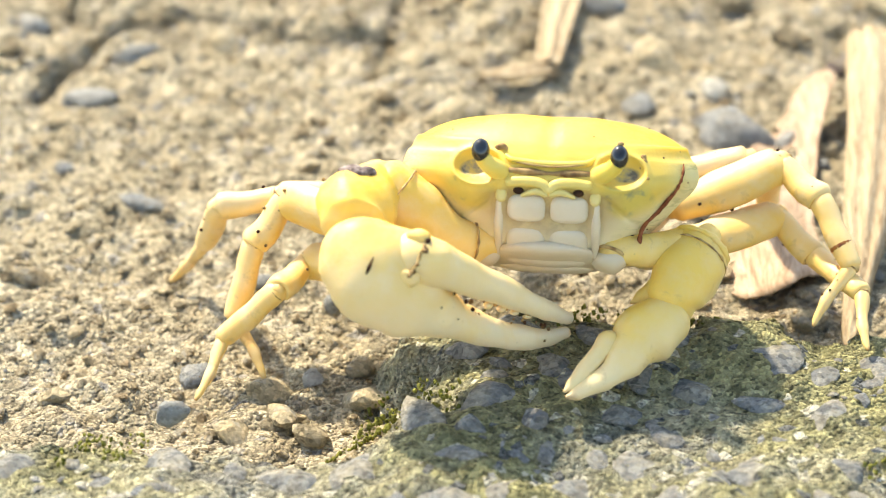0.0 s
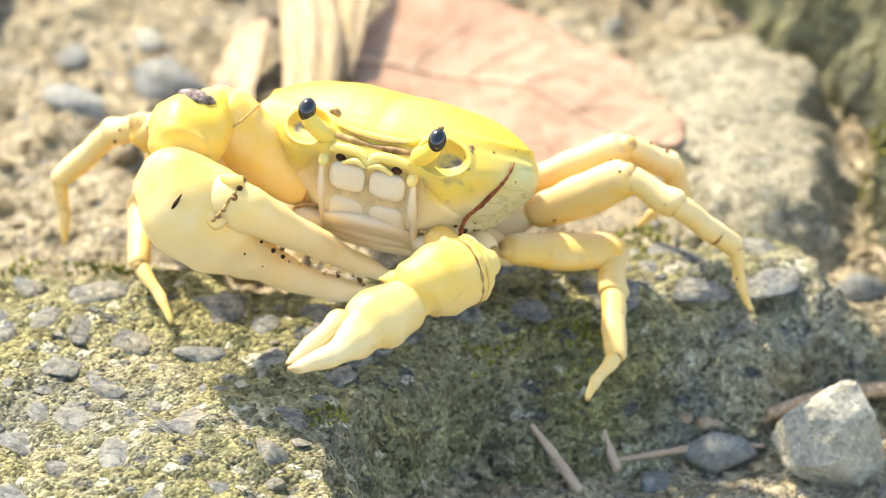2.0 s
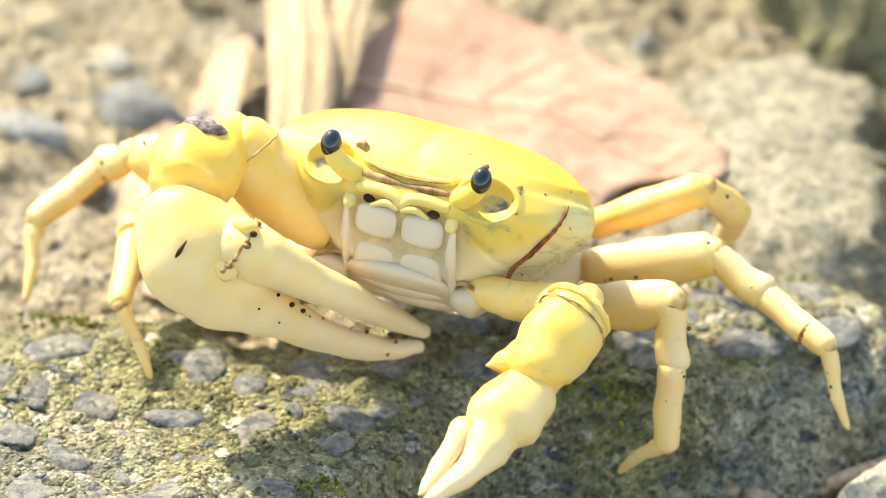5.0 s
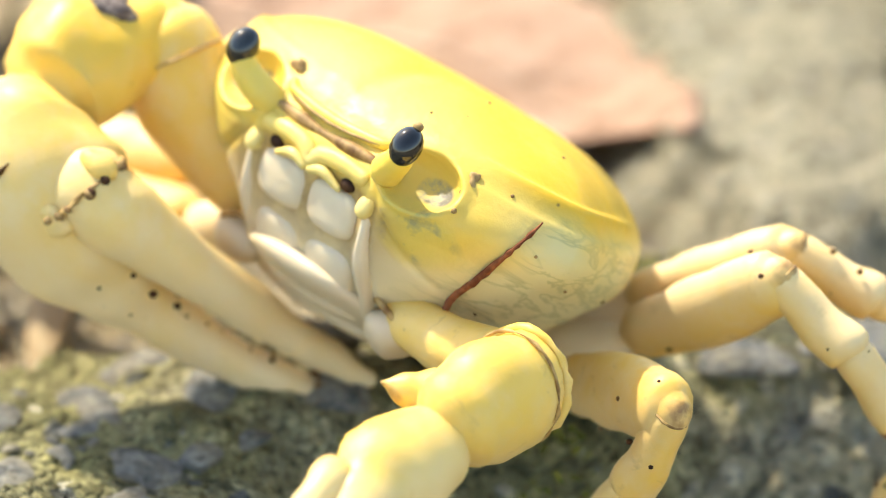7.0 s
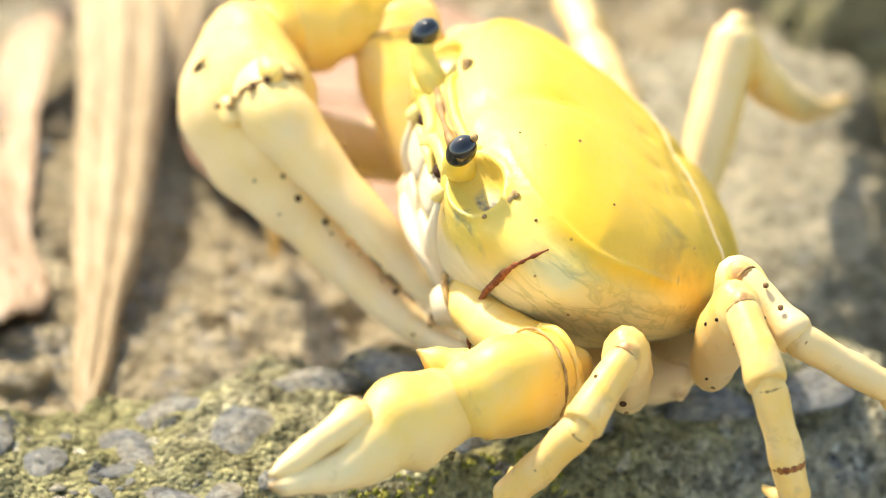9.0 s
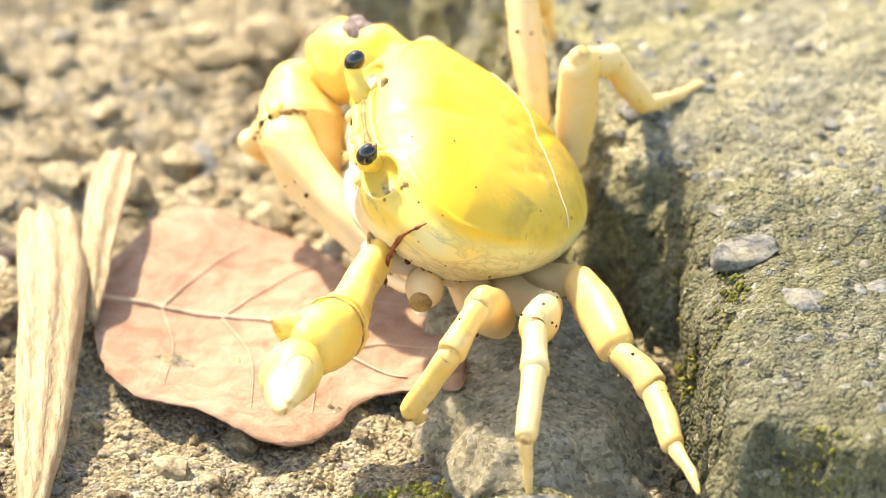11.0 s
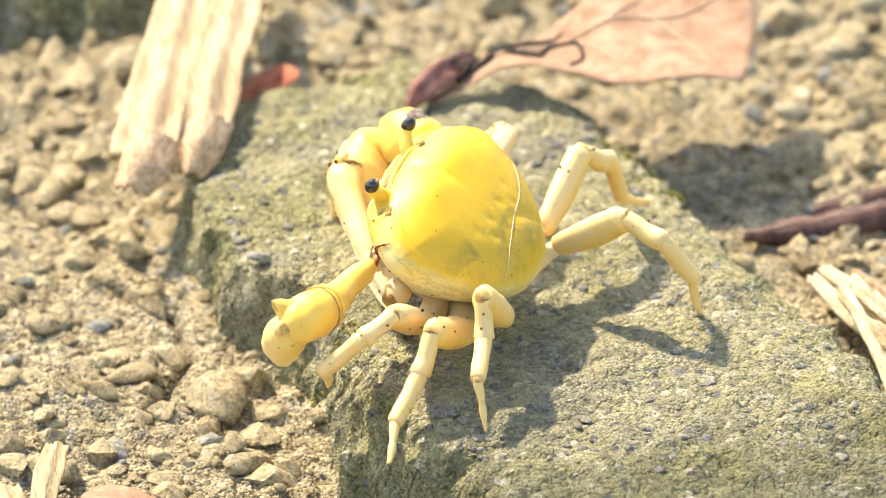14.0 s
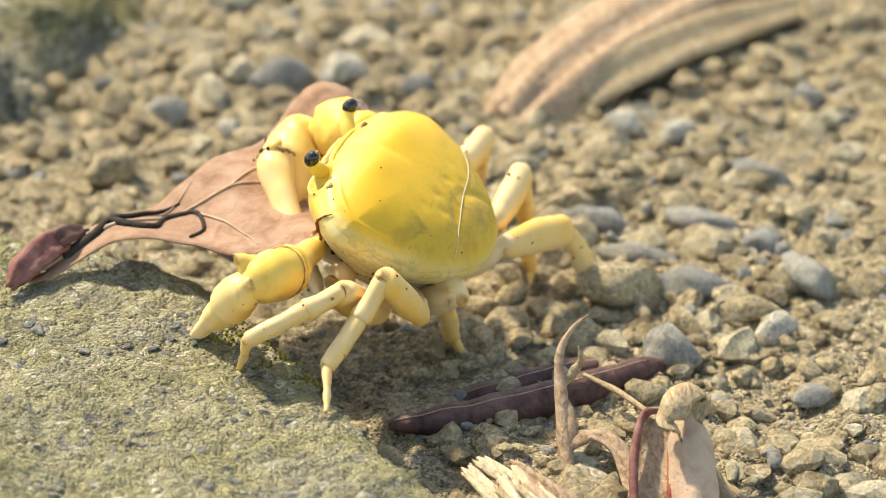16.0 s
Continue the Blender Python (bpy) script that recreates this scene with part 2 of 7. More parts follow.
def make_slab(name, edge, box, top, foot, cell, relief, material, label, seed, slope=0.0035, tilt=(0, 0)):
    xs, ys = np.arange(box[0], box[1], cell), np.arange(box[2], box[3], cell)
    X, Y = np.meshgrid(xs, ys)
    d = inside(X, Y, edge) + 0.0022 * rough(X, Y, 0.014, 3, seed) + 0.0008 * rough(X, Y, 0.003, 2, seed + 9)
    s = step(d, -slope, slope)
    Z = foot + (top - foot) * s + s * relief * (rough(X, Y, 0.020, 4, seed + 3) + 0.55 * rough(X, Y, 0.0045, 3, seed + 5)) + tilt[0] * (X - box[0]) + tilt[1] * Y
    Z = Z - 0.0015 * np.exp(-np.maximum(d - slope, 0) / 0.004) * s
    keep = d > -slope * 1.4
    side = np.argwhere((s > 0.02) & (s < 0.98))
    for i, j in side:
        q = Vector((X[i, j], Y[i, j], Z[i, j]))
        w = noise.noise_vector(q * 140 + Vector((seed, 0, 0))) * 0.0022 + noise.noise_vector(q * 420) * 0.0010
        X[i, j] += w.x
        Y[i, j] += w.y
        Z[i, j] += 0.6 * w.z
    n, m = X.shape
    idx = np.full(n * m, -1)
    flat = keep.reshape(-1)
    idx[flat] = np.arange(flat.sum())
    idx = idx.reshape(n, m)
    q = np.stack([idx[:-1, :-1], idx[:-1, 1:], idx[1:, 1:], idx[1:, :-1]], -1).reshape(-1, 4)
    q = q[(q >= 0).all(1)].tolist()
    v = np.stack([X, Y, Z], -1).reshape(-1, 3)[flat]
    ob = link_mesh(name, v.tolist(), q, material)
    return tagged(ob, label, "concrete slab", kind="structure")


ground = make_ground()
slab_a = make_slab("pavement_front", SLAB_A_EDGE, (-0.16, 0.17, -0.17, 0.0), 0.0095, -0.014, 0.0007, 0.0014, SLAB_A,
                   "worn concrete kerb, moss-stained, with exposed grey aggregate", 21, 0.0085)
slab_b = make_slab("pavement_back", SLAB_B_EDGE, (0.08, 0.32, -0.075, 0.205), 0.0215, -0.006, 0.0007, 0.0013, SLAB_B,
                   "weathered pale concrete slab with broken mossy edges", 41, 0.0050)


# ---- the crab ----
def shell_base(k, c, specks=0.09):
    """Gloss, pores and mud flecks that all the shell's parts share."""
    dots = k.mix(k.ramp(k.cells(420), [(0.0, 0.9), (specks, 0.0)]), c, (0.10, 0.06, 0.02))
    c = k.mix(k.ramp(k.noise(60, 3), [(0.48, 0.0), (0.6, 1.0)]), c, dots)
    k.color(c)
    k.roughness(k.ramp(k.noise(420, 5, 0.65), [(0.3, 0.40), (0.7, 0.60)]))
    n = k.bump(k.noise(1700, 4, 0.6), 0.00007, 0.6)
    n = k.bump(k.cells(900), 0.00004, 0.4, n)
    k.bump(k.noise(150, 3), 0.0004, 0.5, n)
    k.glow_through(0.10, 0.0012)
    return k.m


def limb_material(name, top, side, low, zlo, zhi, joints=False, pale_from=None):
    k = Mat(name, 0.32, 0.5, "Object")
    z = k.axis(2)
    j = k.maths("ADD", z, k.maths("MULTIPLY", k.maths("SUBTRACT", k.noise(120, 4), 0.5), (zhi - zlo) * 0.5))
    c = k.ramp(k.span(j, zlo, zhi), [(0.0, low), (0.45, side), (0.85, top)])
    c = k.mix(k.ramp(k.noise(260, 5, 0.6), [(0.42, 0.0), (0.72, 0.5)]), c, low)
    c = k.mix(k.ramp(k.noise(90, 4, 0.6, 1.0), [(0.5, 0.0), (0.75, 0.45)]), c, top)
    if pale_from is not None:  # the fingers fade to ivory
        c = k.mix(k.maths("MULTIPLY", k.span(k.axis(0), pale_from, pale_from + 0.006), 0.5), c, (0.80, 0.67, 0.44))
    if joints:
        t = k.t.nodes.new("ShaderNodeSeparateXYZ")
        k.link(k.t.nodes.new("ShaderNodeTexCoord").outputs["Generated"], t.inputs[0])
        ends = k.ramp(t.outputs[0], [(0.0, 0.9), (0.06, 0.0), (0.945, 0.0), (1.0, 0.9)])
        c = k.mix(k.maths("MULTIPLY", ends, k.ramp(k.noise(700, 3), [(0.35, 0.25), (0.6, 1.0)])), c, (0.26, 0.12, 0.04))
        c = k.mix(k.ramp(k.noise(330, 5, 0.7, 0.5), [(0.60, 0.0), (0.74, 0.5)]), c, (0.40, 0.25, 0.10))
    return shell_base(k, c, 0.12)


def carapace_material():
    k = Mat("yellow_carapace", 0.32, 0.5, "Object")
    z, ax, y = k.axis(2), k.maths("ABSOLUTE", k.axis(0)), k.axis(1)
    j = k.maths("ADD", z, k.maths("MULTIPLY", k.maths("SUBTRACT", k.noise(110, 4), 0.5), 0.0035))
    over = k.maths("SUBTRACT", k.maths("ADD", z, k.maths("MULTIPLY", k.maths("SUBTRACT", k.noise(140, 4), 0.5), 0.0014)), k.maths("MULTIPLY", y, 0.07))  # height over the rim
    c = k.ramp(k.span(over, -0.0135, 0.0055), [(0.0, (0.73, 0.64, 0.45)), (0.45, (0.71, 0.61, 0.34)), (0.72, (0.70, 0.575, 0.235)), (0.80, (0.71, 0.54, 0.13)), (0.86, YELLOW)])
    c = k.mix(k.maths("MULTIPLY", k.ramp(k.span(y, -0.0125, -0.0085), [(0.0, 1.0), (1.0, 0.0)]), k.span(j, -0.0090, -0.0050)), c, (0.70, 0.49, 0.085))
    # cream cheeks and the olive patch under each eye
    face = k.ramp(k.span(y, -0.0135, -0.0105), [(0.0, 1.0), (1.0, 0.0)])
    d2 = k.maths("ADD", k.maths("POWER", k.maths("DIVIDE", k.maths("SUBTRACT", ax, 0.0112), 0.0042), 2.0), k.maths("POWER", k.maths("DIVIDE", k.maths("ADD", j, 0.0056), 0.0030), 2.0))
    patch = k.ramp(d2, [(0.55, 1.0), (1.1, 0.0)])
    c = k.mix(k.maths("MULTIPLY", face, patch), c, k.ramp(k.noise(330, 4), [(0.36, (0.30, 0.28, 0.12)), (0.46, (0.60, 0.46, 0.09)), (0.7, (0.66, 0.50, 0.10))]))
    gap = k.maths("MULTIPLY", k.ramp(k.span(ax, 0.0056, 0.0066), [(0.0, 1.0), (1.0, 0.0)]), k.maths("MULTIPLY", face, k.ramp(k.span(z, -0.0145, -0.0040), [(0.0, 0.3), (0.1, 1.0), (0.9, 1.0), (1.0, 0.0)])))
    c = k.mix(k.maths("MULTIPLY", gap, 0.8), c, k.ramp(k.noise(500, 4), [(0.4, (0.22, 0.12, 0.04)), (0.6, (0.45, 0.31, 0.13))]))
    rimline = k.maths("MULTIPLY", face, k.ramp(k.maths("ABSOLUTE", k.maths("SUBTRACT", ax, 0.0074)), [(0.0002, 0.7), (0.0006, 0.0)]))
    c = k.mix(k.maths("MULTIPLY", rimline, k.ramp(k.span(z, -0.0140, -0.0045), [(0.0, 1.0), (0.9, 1.0), (1.0, 0.0)])), c, (0.34, 0.20, 0.07))
    # the sunken eye sockets darkened in the colour, blackish grey to olive
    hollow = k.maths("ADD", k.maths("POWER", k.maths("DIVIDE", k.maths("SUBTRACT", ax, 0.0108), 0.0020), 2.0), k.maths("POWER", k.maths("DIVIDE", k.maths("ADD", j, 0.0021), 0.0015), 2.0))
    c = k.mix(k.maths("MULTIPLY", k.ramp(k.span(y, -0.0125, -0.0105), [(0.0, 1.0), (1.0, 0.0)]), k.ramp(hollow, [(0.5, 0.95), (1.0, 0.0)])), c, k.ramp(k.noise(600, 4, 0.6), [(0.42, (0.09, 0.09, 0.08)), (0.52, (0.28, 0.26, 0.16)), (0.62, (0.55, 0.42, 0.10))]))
    # greenish veins on the side walls
    band = k.maths("MULTIPLY", k.ramp(k.span(z, -0.0120, 0.0022), [(0.0, 0.0), (0.25, 1.0), (0.85, 1.0), (1.0, 0.0)]), k.ramp(k.span(y, -0.0115, -0.0075), [(0.0, 0.0), (1.0, 1.0)]))
    lines = k.ramp(k.noise(210, 3, 0.55, 0.6, (1, 1, 3.0)), [(0.43, 0.0), (0.5, 0.55), (0.57, 0.0)])
    c = k.mix(k.maths("MULTIPLY", band, lines), c, (0.24, 0.24, 0.09))
    c = k.mix(k.maths("MULTIPLY", band, 0.2), c, (0.64, 0.57, 0.25))
    # shading towards the hind back put into the colour, with the shell's olive mottling
    above = k.span(over, 0.0006, 0.0034)
    c = k.mix(k.maths("MULTIPLY", k.span(y, -0.010, 0.008), k.maths("MULTIPLY", above, 0.9)), c, (0.58, 0.365, 0.02))
    back = k.maths("MULTIPLY", k.span(y, -0.004, 0.006), k.maths("MULTIPLY", above, k.ramp(k.noise(150, 5, 0.65, 0.3), [(0.48, 0.0), (0.66, 0.85)])))
    c = k.mix(back, c, (0.25, 0.185, 0.02))
    c = k.mix(k.maths("MULTIPLY", k.span(y, 0.0, 0.005), k.ramp(k.noise(520, 2, 0.5, 0.4, (0.5, 1.6, 1)), [(0.66, 0.0), (0.72, 0.6)])), c, (0.24, 0.20, 0.07))
    c = k.mix(k.maths("MULTIPLY", k.span(z, -0.004, 0.001), k.ramp(k.noise(75, 4, 0.6), [(0.5, 0.0), (0.72, 0.45)])), c, (0.74, 0.43, 0.02))
    return shell_base(k, c)


YELLOW = (0.77, 0.46, 0.022)
SHELL = carapace_material()
FRONT = limb_material("yellow_front", (0.78, 0.56, 0.06), (0.74, 0.55, 0.10), (0.70, 0.56, 0.20), -0.006, 0.001)
CLAW = limb_material("cream_yellow_claw", (0.82, 0.52, 0.085), (0.82, 0.575, 0.20), (0.80, 0.64, 0.39), -0.025, -0.003)
WRIST = limb_material("bright_yellow_wrist", (0.82, 0.50, 0.05), (0.81, 0.52, 0.09), (0.79, 0.565, 0.21), -0.013, -0.002)
SMALL_CLAW = limb_material("yellow_small_claw", (0.82, 0.53, 0.09), (0.80, 0.555, 0.15), (0.77, 0.595, 0.30), -0.005, 0.004, True)
FINGER = limb_material("ivory_finger", (0.82, 0.58, 0.20), (0.82, 0.62, 0.30), (0.80, 0.66, 0.42), -0.022, -0.010)
SMALL_PALM = limb_material("yellow_small_palm", (0.82, 0.53, 0.09), (0.80, 0.555, 0.15), (0.77, 0.595, 0.30), -0.005, 0.004, True, 0.009)
LEG = limb_material("pale_yellow_leg", (0.81, 0.49, 0.095), (0.80, 0.54, 0.19), (0.78, 0.605, 0.34), -0.003, 0.003, True)
MOUTH = limb_material("ivory_mouthpart", (0.68, 0.58, 0.40), (0.67, 0.58, 0.42), (0.62, 0.50, 0.32), -0.0145, -0.004)
EYE = Mat("black_eye", 0.08, 0.7, "Object")
EYE.color(EYE.mix(EYE.ramp(EYE.noise(400, 2), [(0.4, 0.0), (0.7, 0.5)]), (0.006, 0.007, 0.008), (0.02, 0.03, 0.035)))
EYE = EYE.m
BROWN = Mat("brown_membrane", 0.6, 0.3, "Object")
BROWN.color(BROWN.ramp(BROWN.noise(500, 4), [(0.35, (0.12, 0.055, 0.018)), (0.6, (0.42, 0.27, 0.10))]))
BROWN = BROWN.m
RUST = Mat("rust_stain", 0.5, 0.4, "Object")
RUST.color(RUST.ramp(RUST.noise(900, 4), [(0.4, (0.20, 0.05, 0.01)), (0.6, (0.42, 0.17, 0.03))]))
RUST = RUST.m
FOLD = Mat("tan_joint_skin", 0.6, 0.3, "Object")
FOLD.color(FOLD.ramp(FOLD.noise(700, 4), [(0.36, (0.20, 0.10, 0.03)), (0.6, (0.52, 0.34, 0.13))]))
FOLD = FOLD.m
BLACK_HOLE = Mat("dark_hollow", 0.7, 0.2, "Object")
BLACK_HOLE.color(BLACK_HOLE.ramp(BLACK_HOLE.noise(600, 3), [(0.4, (0.03, 0.012, 0.005)), (0.6, (0.09, 0.04, 0.015))]))
BLACK_HOLE = BLACK_HOLE.m
SCAR = Mat("grey_brown_scar", 0.75, 0.3, "Object")
SCAR.color(SCAR.ramp(SCAR.noise(900, 5, 0.7), [(0.34, (0.06, 0.04, 0.035)), (0.5, (0.20, 0.15, 0.13)), (0.68, (0.42, 0.36, 0.32))]))
SCAR.bump(SCAR.noise(800, 5, 0.7), 0.0008)
SCAR = SCAR.m


def sweep(path, radii, sides=14, squash=1.0, twist_up=(0, 0, 1), close=True, bm=None):
    """A tube along a path with a radius at each point; squash flattens it across its upright."""
    bm = bm or bmesh.new()
    path, radii = [Vector(p) for p in path], list(radii)
    if close:  # rounded ends
        for end, d in ((0, path[0] - path[1]), (-1, path[-1] - path[-2])):
            d = d.normalized()
            r = radii[end] if isinstance(radii[end], tuple) else (radii[end] * squash, radii[end])
            tip, m = path[end].copy(), 0.5 * (r[0] + r[1])
            for far, thin in ((0.38, 0.9), (0.68, 0.66), (0.85, 0.3)):
                at = len(path) if end else 0
                path.insert(at, tip + d * m * far)
                radii.insert(at, (r[0] * thin, r[1] * thin))
    rings = []
    for i, p in enumerate(path):
        d = (path[min(i + 1, len(path) - 1)] - path[max(i - 1, 0)]).normalized()
        up = Vector(twist_up)
        side = d.cross(up)
        side = side.normalized() if side.length > 1e-6 else Vector((0, 1, 0))
        up = side.cross(d)
        r = radii[i]
        ra, rb = r if isinstance(r, tuple) else (r * squash, r)
        rings.append([bm.verts.new(p + side * (math.cos(a) * ra) + up * (math.sin(a) * rb)) for a in (2 * math.pi * k / sides for k in range(sides))])
    for a, b in zip(rings, rings[1:]):
        for k in range(sides):
            bm.faces.new((a[k], a[(k + 1) % sides], b[(k + 1) % sides], b[k]))
    if close:
        bm.faces.new(rings[0][::-1])
        bm.faces.new(rings[-1])
    bmesh.ops.recalc_face_normals(bm, faces=bm.faces)
    return bm


def curve(points, radii, n):
    """Points and radii smoothed by a Catmull-Rom spline."""
    P, Rr, out, rad = [Vector(p) for p in points], radii, [], []
    m = len(P)
    for i in range(m - 1):
        p0, p1, p2, p3 = P[max(i - 1, 0)], P[i], P[i + 1], P[min(i + 2, m - 1)]
        for k in range(n):
            t = k / n
            out.append(0.5 * ((2 * p1) + (p2 - p0) * t + (2 * p0 - 5 * p1 + 4 * p2 - p3) * t * t + (3 * p1 - p0 - 3 * p2 + p3) * t ** 3))
            s = t * t * (3 - 2 * t)
            a, b = Rr[i], Rr[i + 1]
            rad.append(tuple(u + (w - u) * s for u, w in zip(a, b)) if isinstance(a, tuple) else a + (b - a) * s)
    return out + [P[-1]], rad + [Rr[-1]]


def knobbly(bm, amp, scale):
    """Push the surface in and out a little, as grown shell is uneven."""
    bm.normal_update()
    for v in bm.verts:
        v.co += v.normal * amp * (noise.noise(v.co * scale) + 0.4 * noise.noise(v.co * scale * 2.6))
    return bm


def ring(center, axis, ra, rb, thick, up=(0, 0, 1)):
    """A thin fold of skin round a joint."""
    d = Vector(axis).normalized()
    side = d.cross(Vector(up)).normalized()
    high = side.cross(d)
    pts = [Vector(center) + side * (ra * math.cos(a)) + high * (rb * math.sin(a)) for a in (2 * math.pi * i / 28 for i in range(29))]
    return sweep(pts, [thick * (0.25 + 0.45 * abs(math.sin(i * 1.7))) for i in range(29)], 6, 1.0, d, False)


def spine(base, tip, r):
    p, q = curve([base, tuple(0.5 * (a + c) for a, c in zip(base, tip)), tip], [r, r * 0.6, r * 0.08], 4)
    return sweep(p, q, 10)


def blob(center, size, rings=10, sides=16, bm=None):
    bm = bm or bmesh.new()
    m = Matrix.Translation(center) @ Matrix.Diagonal((*size, 1))
    bmesh.ops.create_uvsphere(bm, u_segments=sides, v_segments=rings, radius=1.0, matrix=m)
    return bm


crab = new("crab")
tagged(crab, "yellow freshwater crab with one large pale claw, walking", "crab")


def bell(v, lo, hi, soft):
    """1 between lo and hi, falling to 0 outside."""
    return 1 / (1 + math.exp(-min(60, max(-60, (v - lo) / soft * 2)))) / (1 + math.exp(-min(60, max(-60, (hi - v) / soft * 2))))


def carapace_point(phi, v, detail=True):
    """phi round the outline from its left, v from the top (0) by the rim (1) to the underside (2)."""
    c, s = math.cos(phi), math.sin(phi)
    e = 2.0 / 2.55
    ox = 0.0216 * math.copysign(abs(c) ** e, c)
    b = 0.0151 if s < 0 else 0.0170
    oy = b * math.copysign(abs(s) ** e, s)
    if s > -0.35:
        ox *= 1 - 0.47 * ((s + 0.35) / 1.35) ** 1.116
    front = max(0.0, -s)
    rim = 0.0004 + 0.07 * oy
    if v <= 1:
        q = v ** 0.8
        z = rim * q + (0.0063 - rim * q) * (1 - q ** 3.44) ** 0.72
        x, y = ox * q, oy * q
        # low swellings of the back, and a groove across it
        z += 0.0005 * math.exp(-((abs(x) - 0.006) / 0.004) ** 2 - ((y + 0.009) / 0.003) ** 2)
        z -= 0.0004 * math.exp(-((y - 0.0060 - 4 * x * x / 0.04) / 0.0016) ** 2) * math.exp(-((abs(x) - 0.004) / 0.005) ** 2)
        z -= 0.0004 * math.exp(-(x / 0.0012) ** 2) * bell(y, -0.02, -0.006, 0.002)
        for px, py, deep in ((2.6, 3.0, 3), (-2.6, 3.0, 3), (5.2, 5.5, 3), (-5.2, 5.5, 3), (1.2, 7.2, 2), (-1.2, 7.2, 2), (7.4, 2.0, 2), (-7.4, 2.0, 2)):
            z -= 0.00008 * deep * math.exp(-((x - px / 1000) / 0.0010) ** 2 - ((y - py / 1000) / 0.0012) ** 2)
        # the blunt rim from the eye back along the side
        z += 0.0004 * math.exp(-((q - 0.925) / 0.020) ** 2) * bell(s, -0.88, 0.15, 0.12)
        z -= 0.0004 * math.exp(-((q - 0.965) / 0.018) ** 2) * bell(s, -0.88, 0.15, 0.12)
    else:
        u = v - 1
        q = 1 + 0.03 * math.sin(min(1, u * 2.2) * math.pi) - (0.42 + 0.10 * front) * u ** 2.0
        deep = -0.0130 + 0.12 * max(0.0, oy * q + 0.010) + 0.40 * front ** 0.5 * max(0.0, abs(ox * q) - 0.0072)
        z = rim + (deep - rim) * u ** 0.9
        x, y = ox * q, oy * q
        y -= 0.0030 * u * front
        if front > 0.2 and detail:
            ax = abs(x)
            # the mouth frame, sunk, and grooves round the cheeks
            y += 0.0007 * bell(ax, 0.0, 0.0060, 0.0005) * bell(z, -0.0150, -0.0048, 0.0005)
            y += 0.0005 * math.exp(-((ax - 0.0074) / 0.0004) ** 2) * bell(z, -0.0150, -0.0046, 0.001)
            line = -0.0088 - 0.35 * (ax - 0.013) + 60 * (ax - 0.013) ** 2
            y += 0.0006 * math.exp(-((z - line) / 0.00045) ** 2) * bell(ax, 0.0078, 0.0190, 0.001)
            # swelling under the eye
            y -= 0.0008 * math.exp(-((ax - 0.0112) / 0.0040) ** 2 - ((z + 0.0058) / 0.0026) ** 2)
    for sx in (-1, 1):  # the eye sockets
        d = math.sqrt(((x - sx * 0.0100) / 0.0034) ** 2 + ((z + 0.0017) / 0.0025) ** 2)
        if y < -0.008:
            if d < 1:
                y += 0.0020 * (1 - d * d)
            y -= 0.00045 * math.exp(-((d - 1.08) / 0.12) ** 2)
    return (x, float(y), float(z))


def make_carapace():
    bm = bmesh.new()
    nu, nv = 320, 150
    rows = []
    for j in range(1, nv + 1):
        v = 2.0 * j / nv
        rows.append([bm.verts.new(carapace_point(2 * math.pi * i / nu, v)) for i in range(nu)])
    top = bm.verts.new(carapace_point(0, 0))
    low = bm.verts.new((0, 0, -0.0115))
    for i in range(nu):
        bm.faces.new((top, rows[0][i], rows[0][(i + 1) % nu]))
        bm.faces.new((low, rows[-1][(i + 1) % nu], rows[-1][i]))
        for a, b in zip(rows, rows[1:]):
            bm.faces.new((a[i], b[i], b[(i + 1) % nu], a[(i + 1) % nu]))
    bmesh.ops.recalc_face_normals(bm, faces=bm.faces)
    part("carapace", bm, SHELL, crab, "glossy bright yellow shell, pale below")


make_carapace()


def face_y(x, z):
    """How far forward the smooth face stands at a place of the front."""
    best = min(((abs(p[0] - x) + abs(p[2] - z), p[1]) for p in (carapace_point(-math.pi / 2 + i * 0.03, 1 + j * 0.02, False) for i in range(-25, 26) for j in range(51))), key=lambda q: q[0])
    return best[1]


def plate(center, size, lean=0, power=0.62):
    """A rounded plate, flatter than a ball."""
    bm = bmesh.new()
    bmesh.ops.create_uvsphere(bm, u_segments=24, v_segments=14, radius=1.0)
    m = Matrix.Translation(center) @ pose(0, 0, 0, lean) @ Matrix.Diagonal((*size, 1))
    for v in bm.verts:
        v.co = m @ Vector([math.copysign(abs(c) ** power, c) for c in v.co])
    return bm


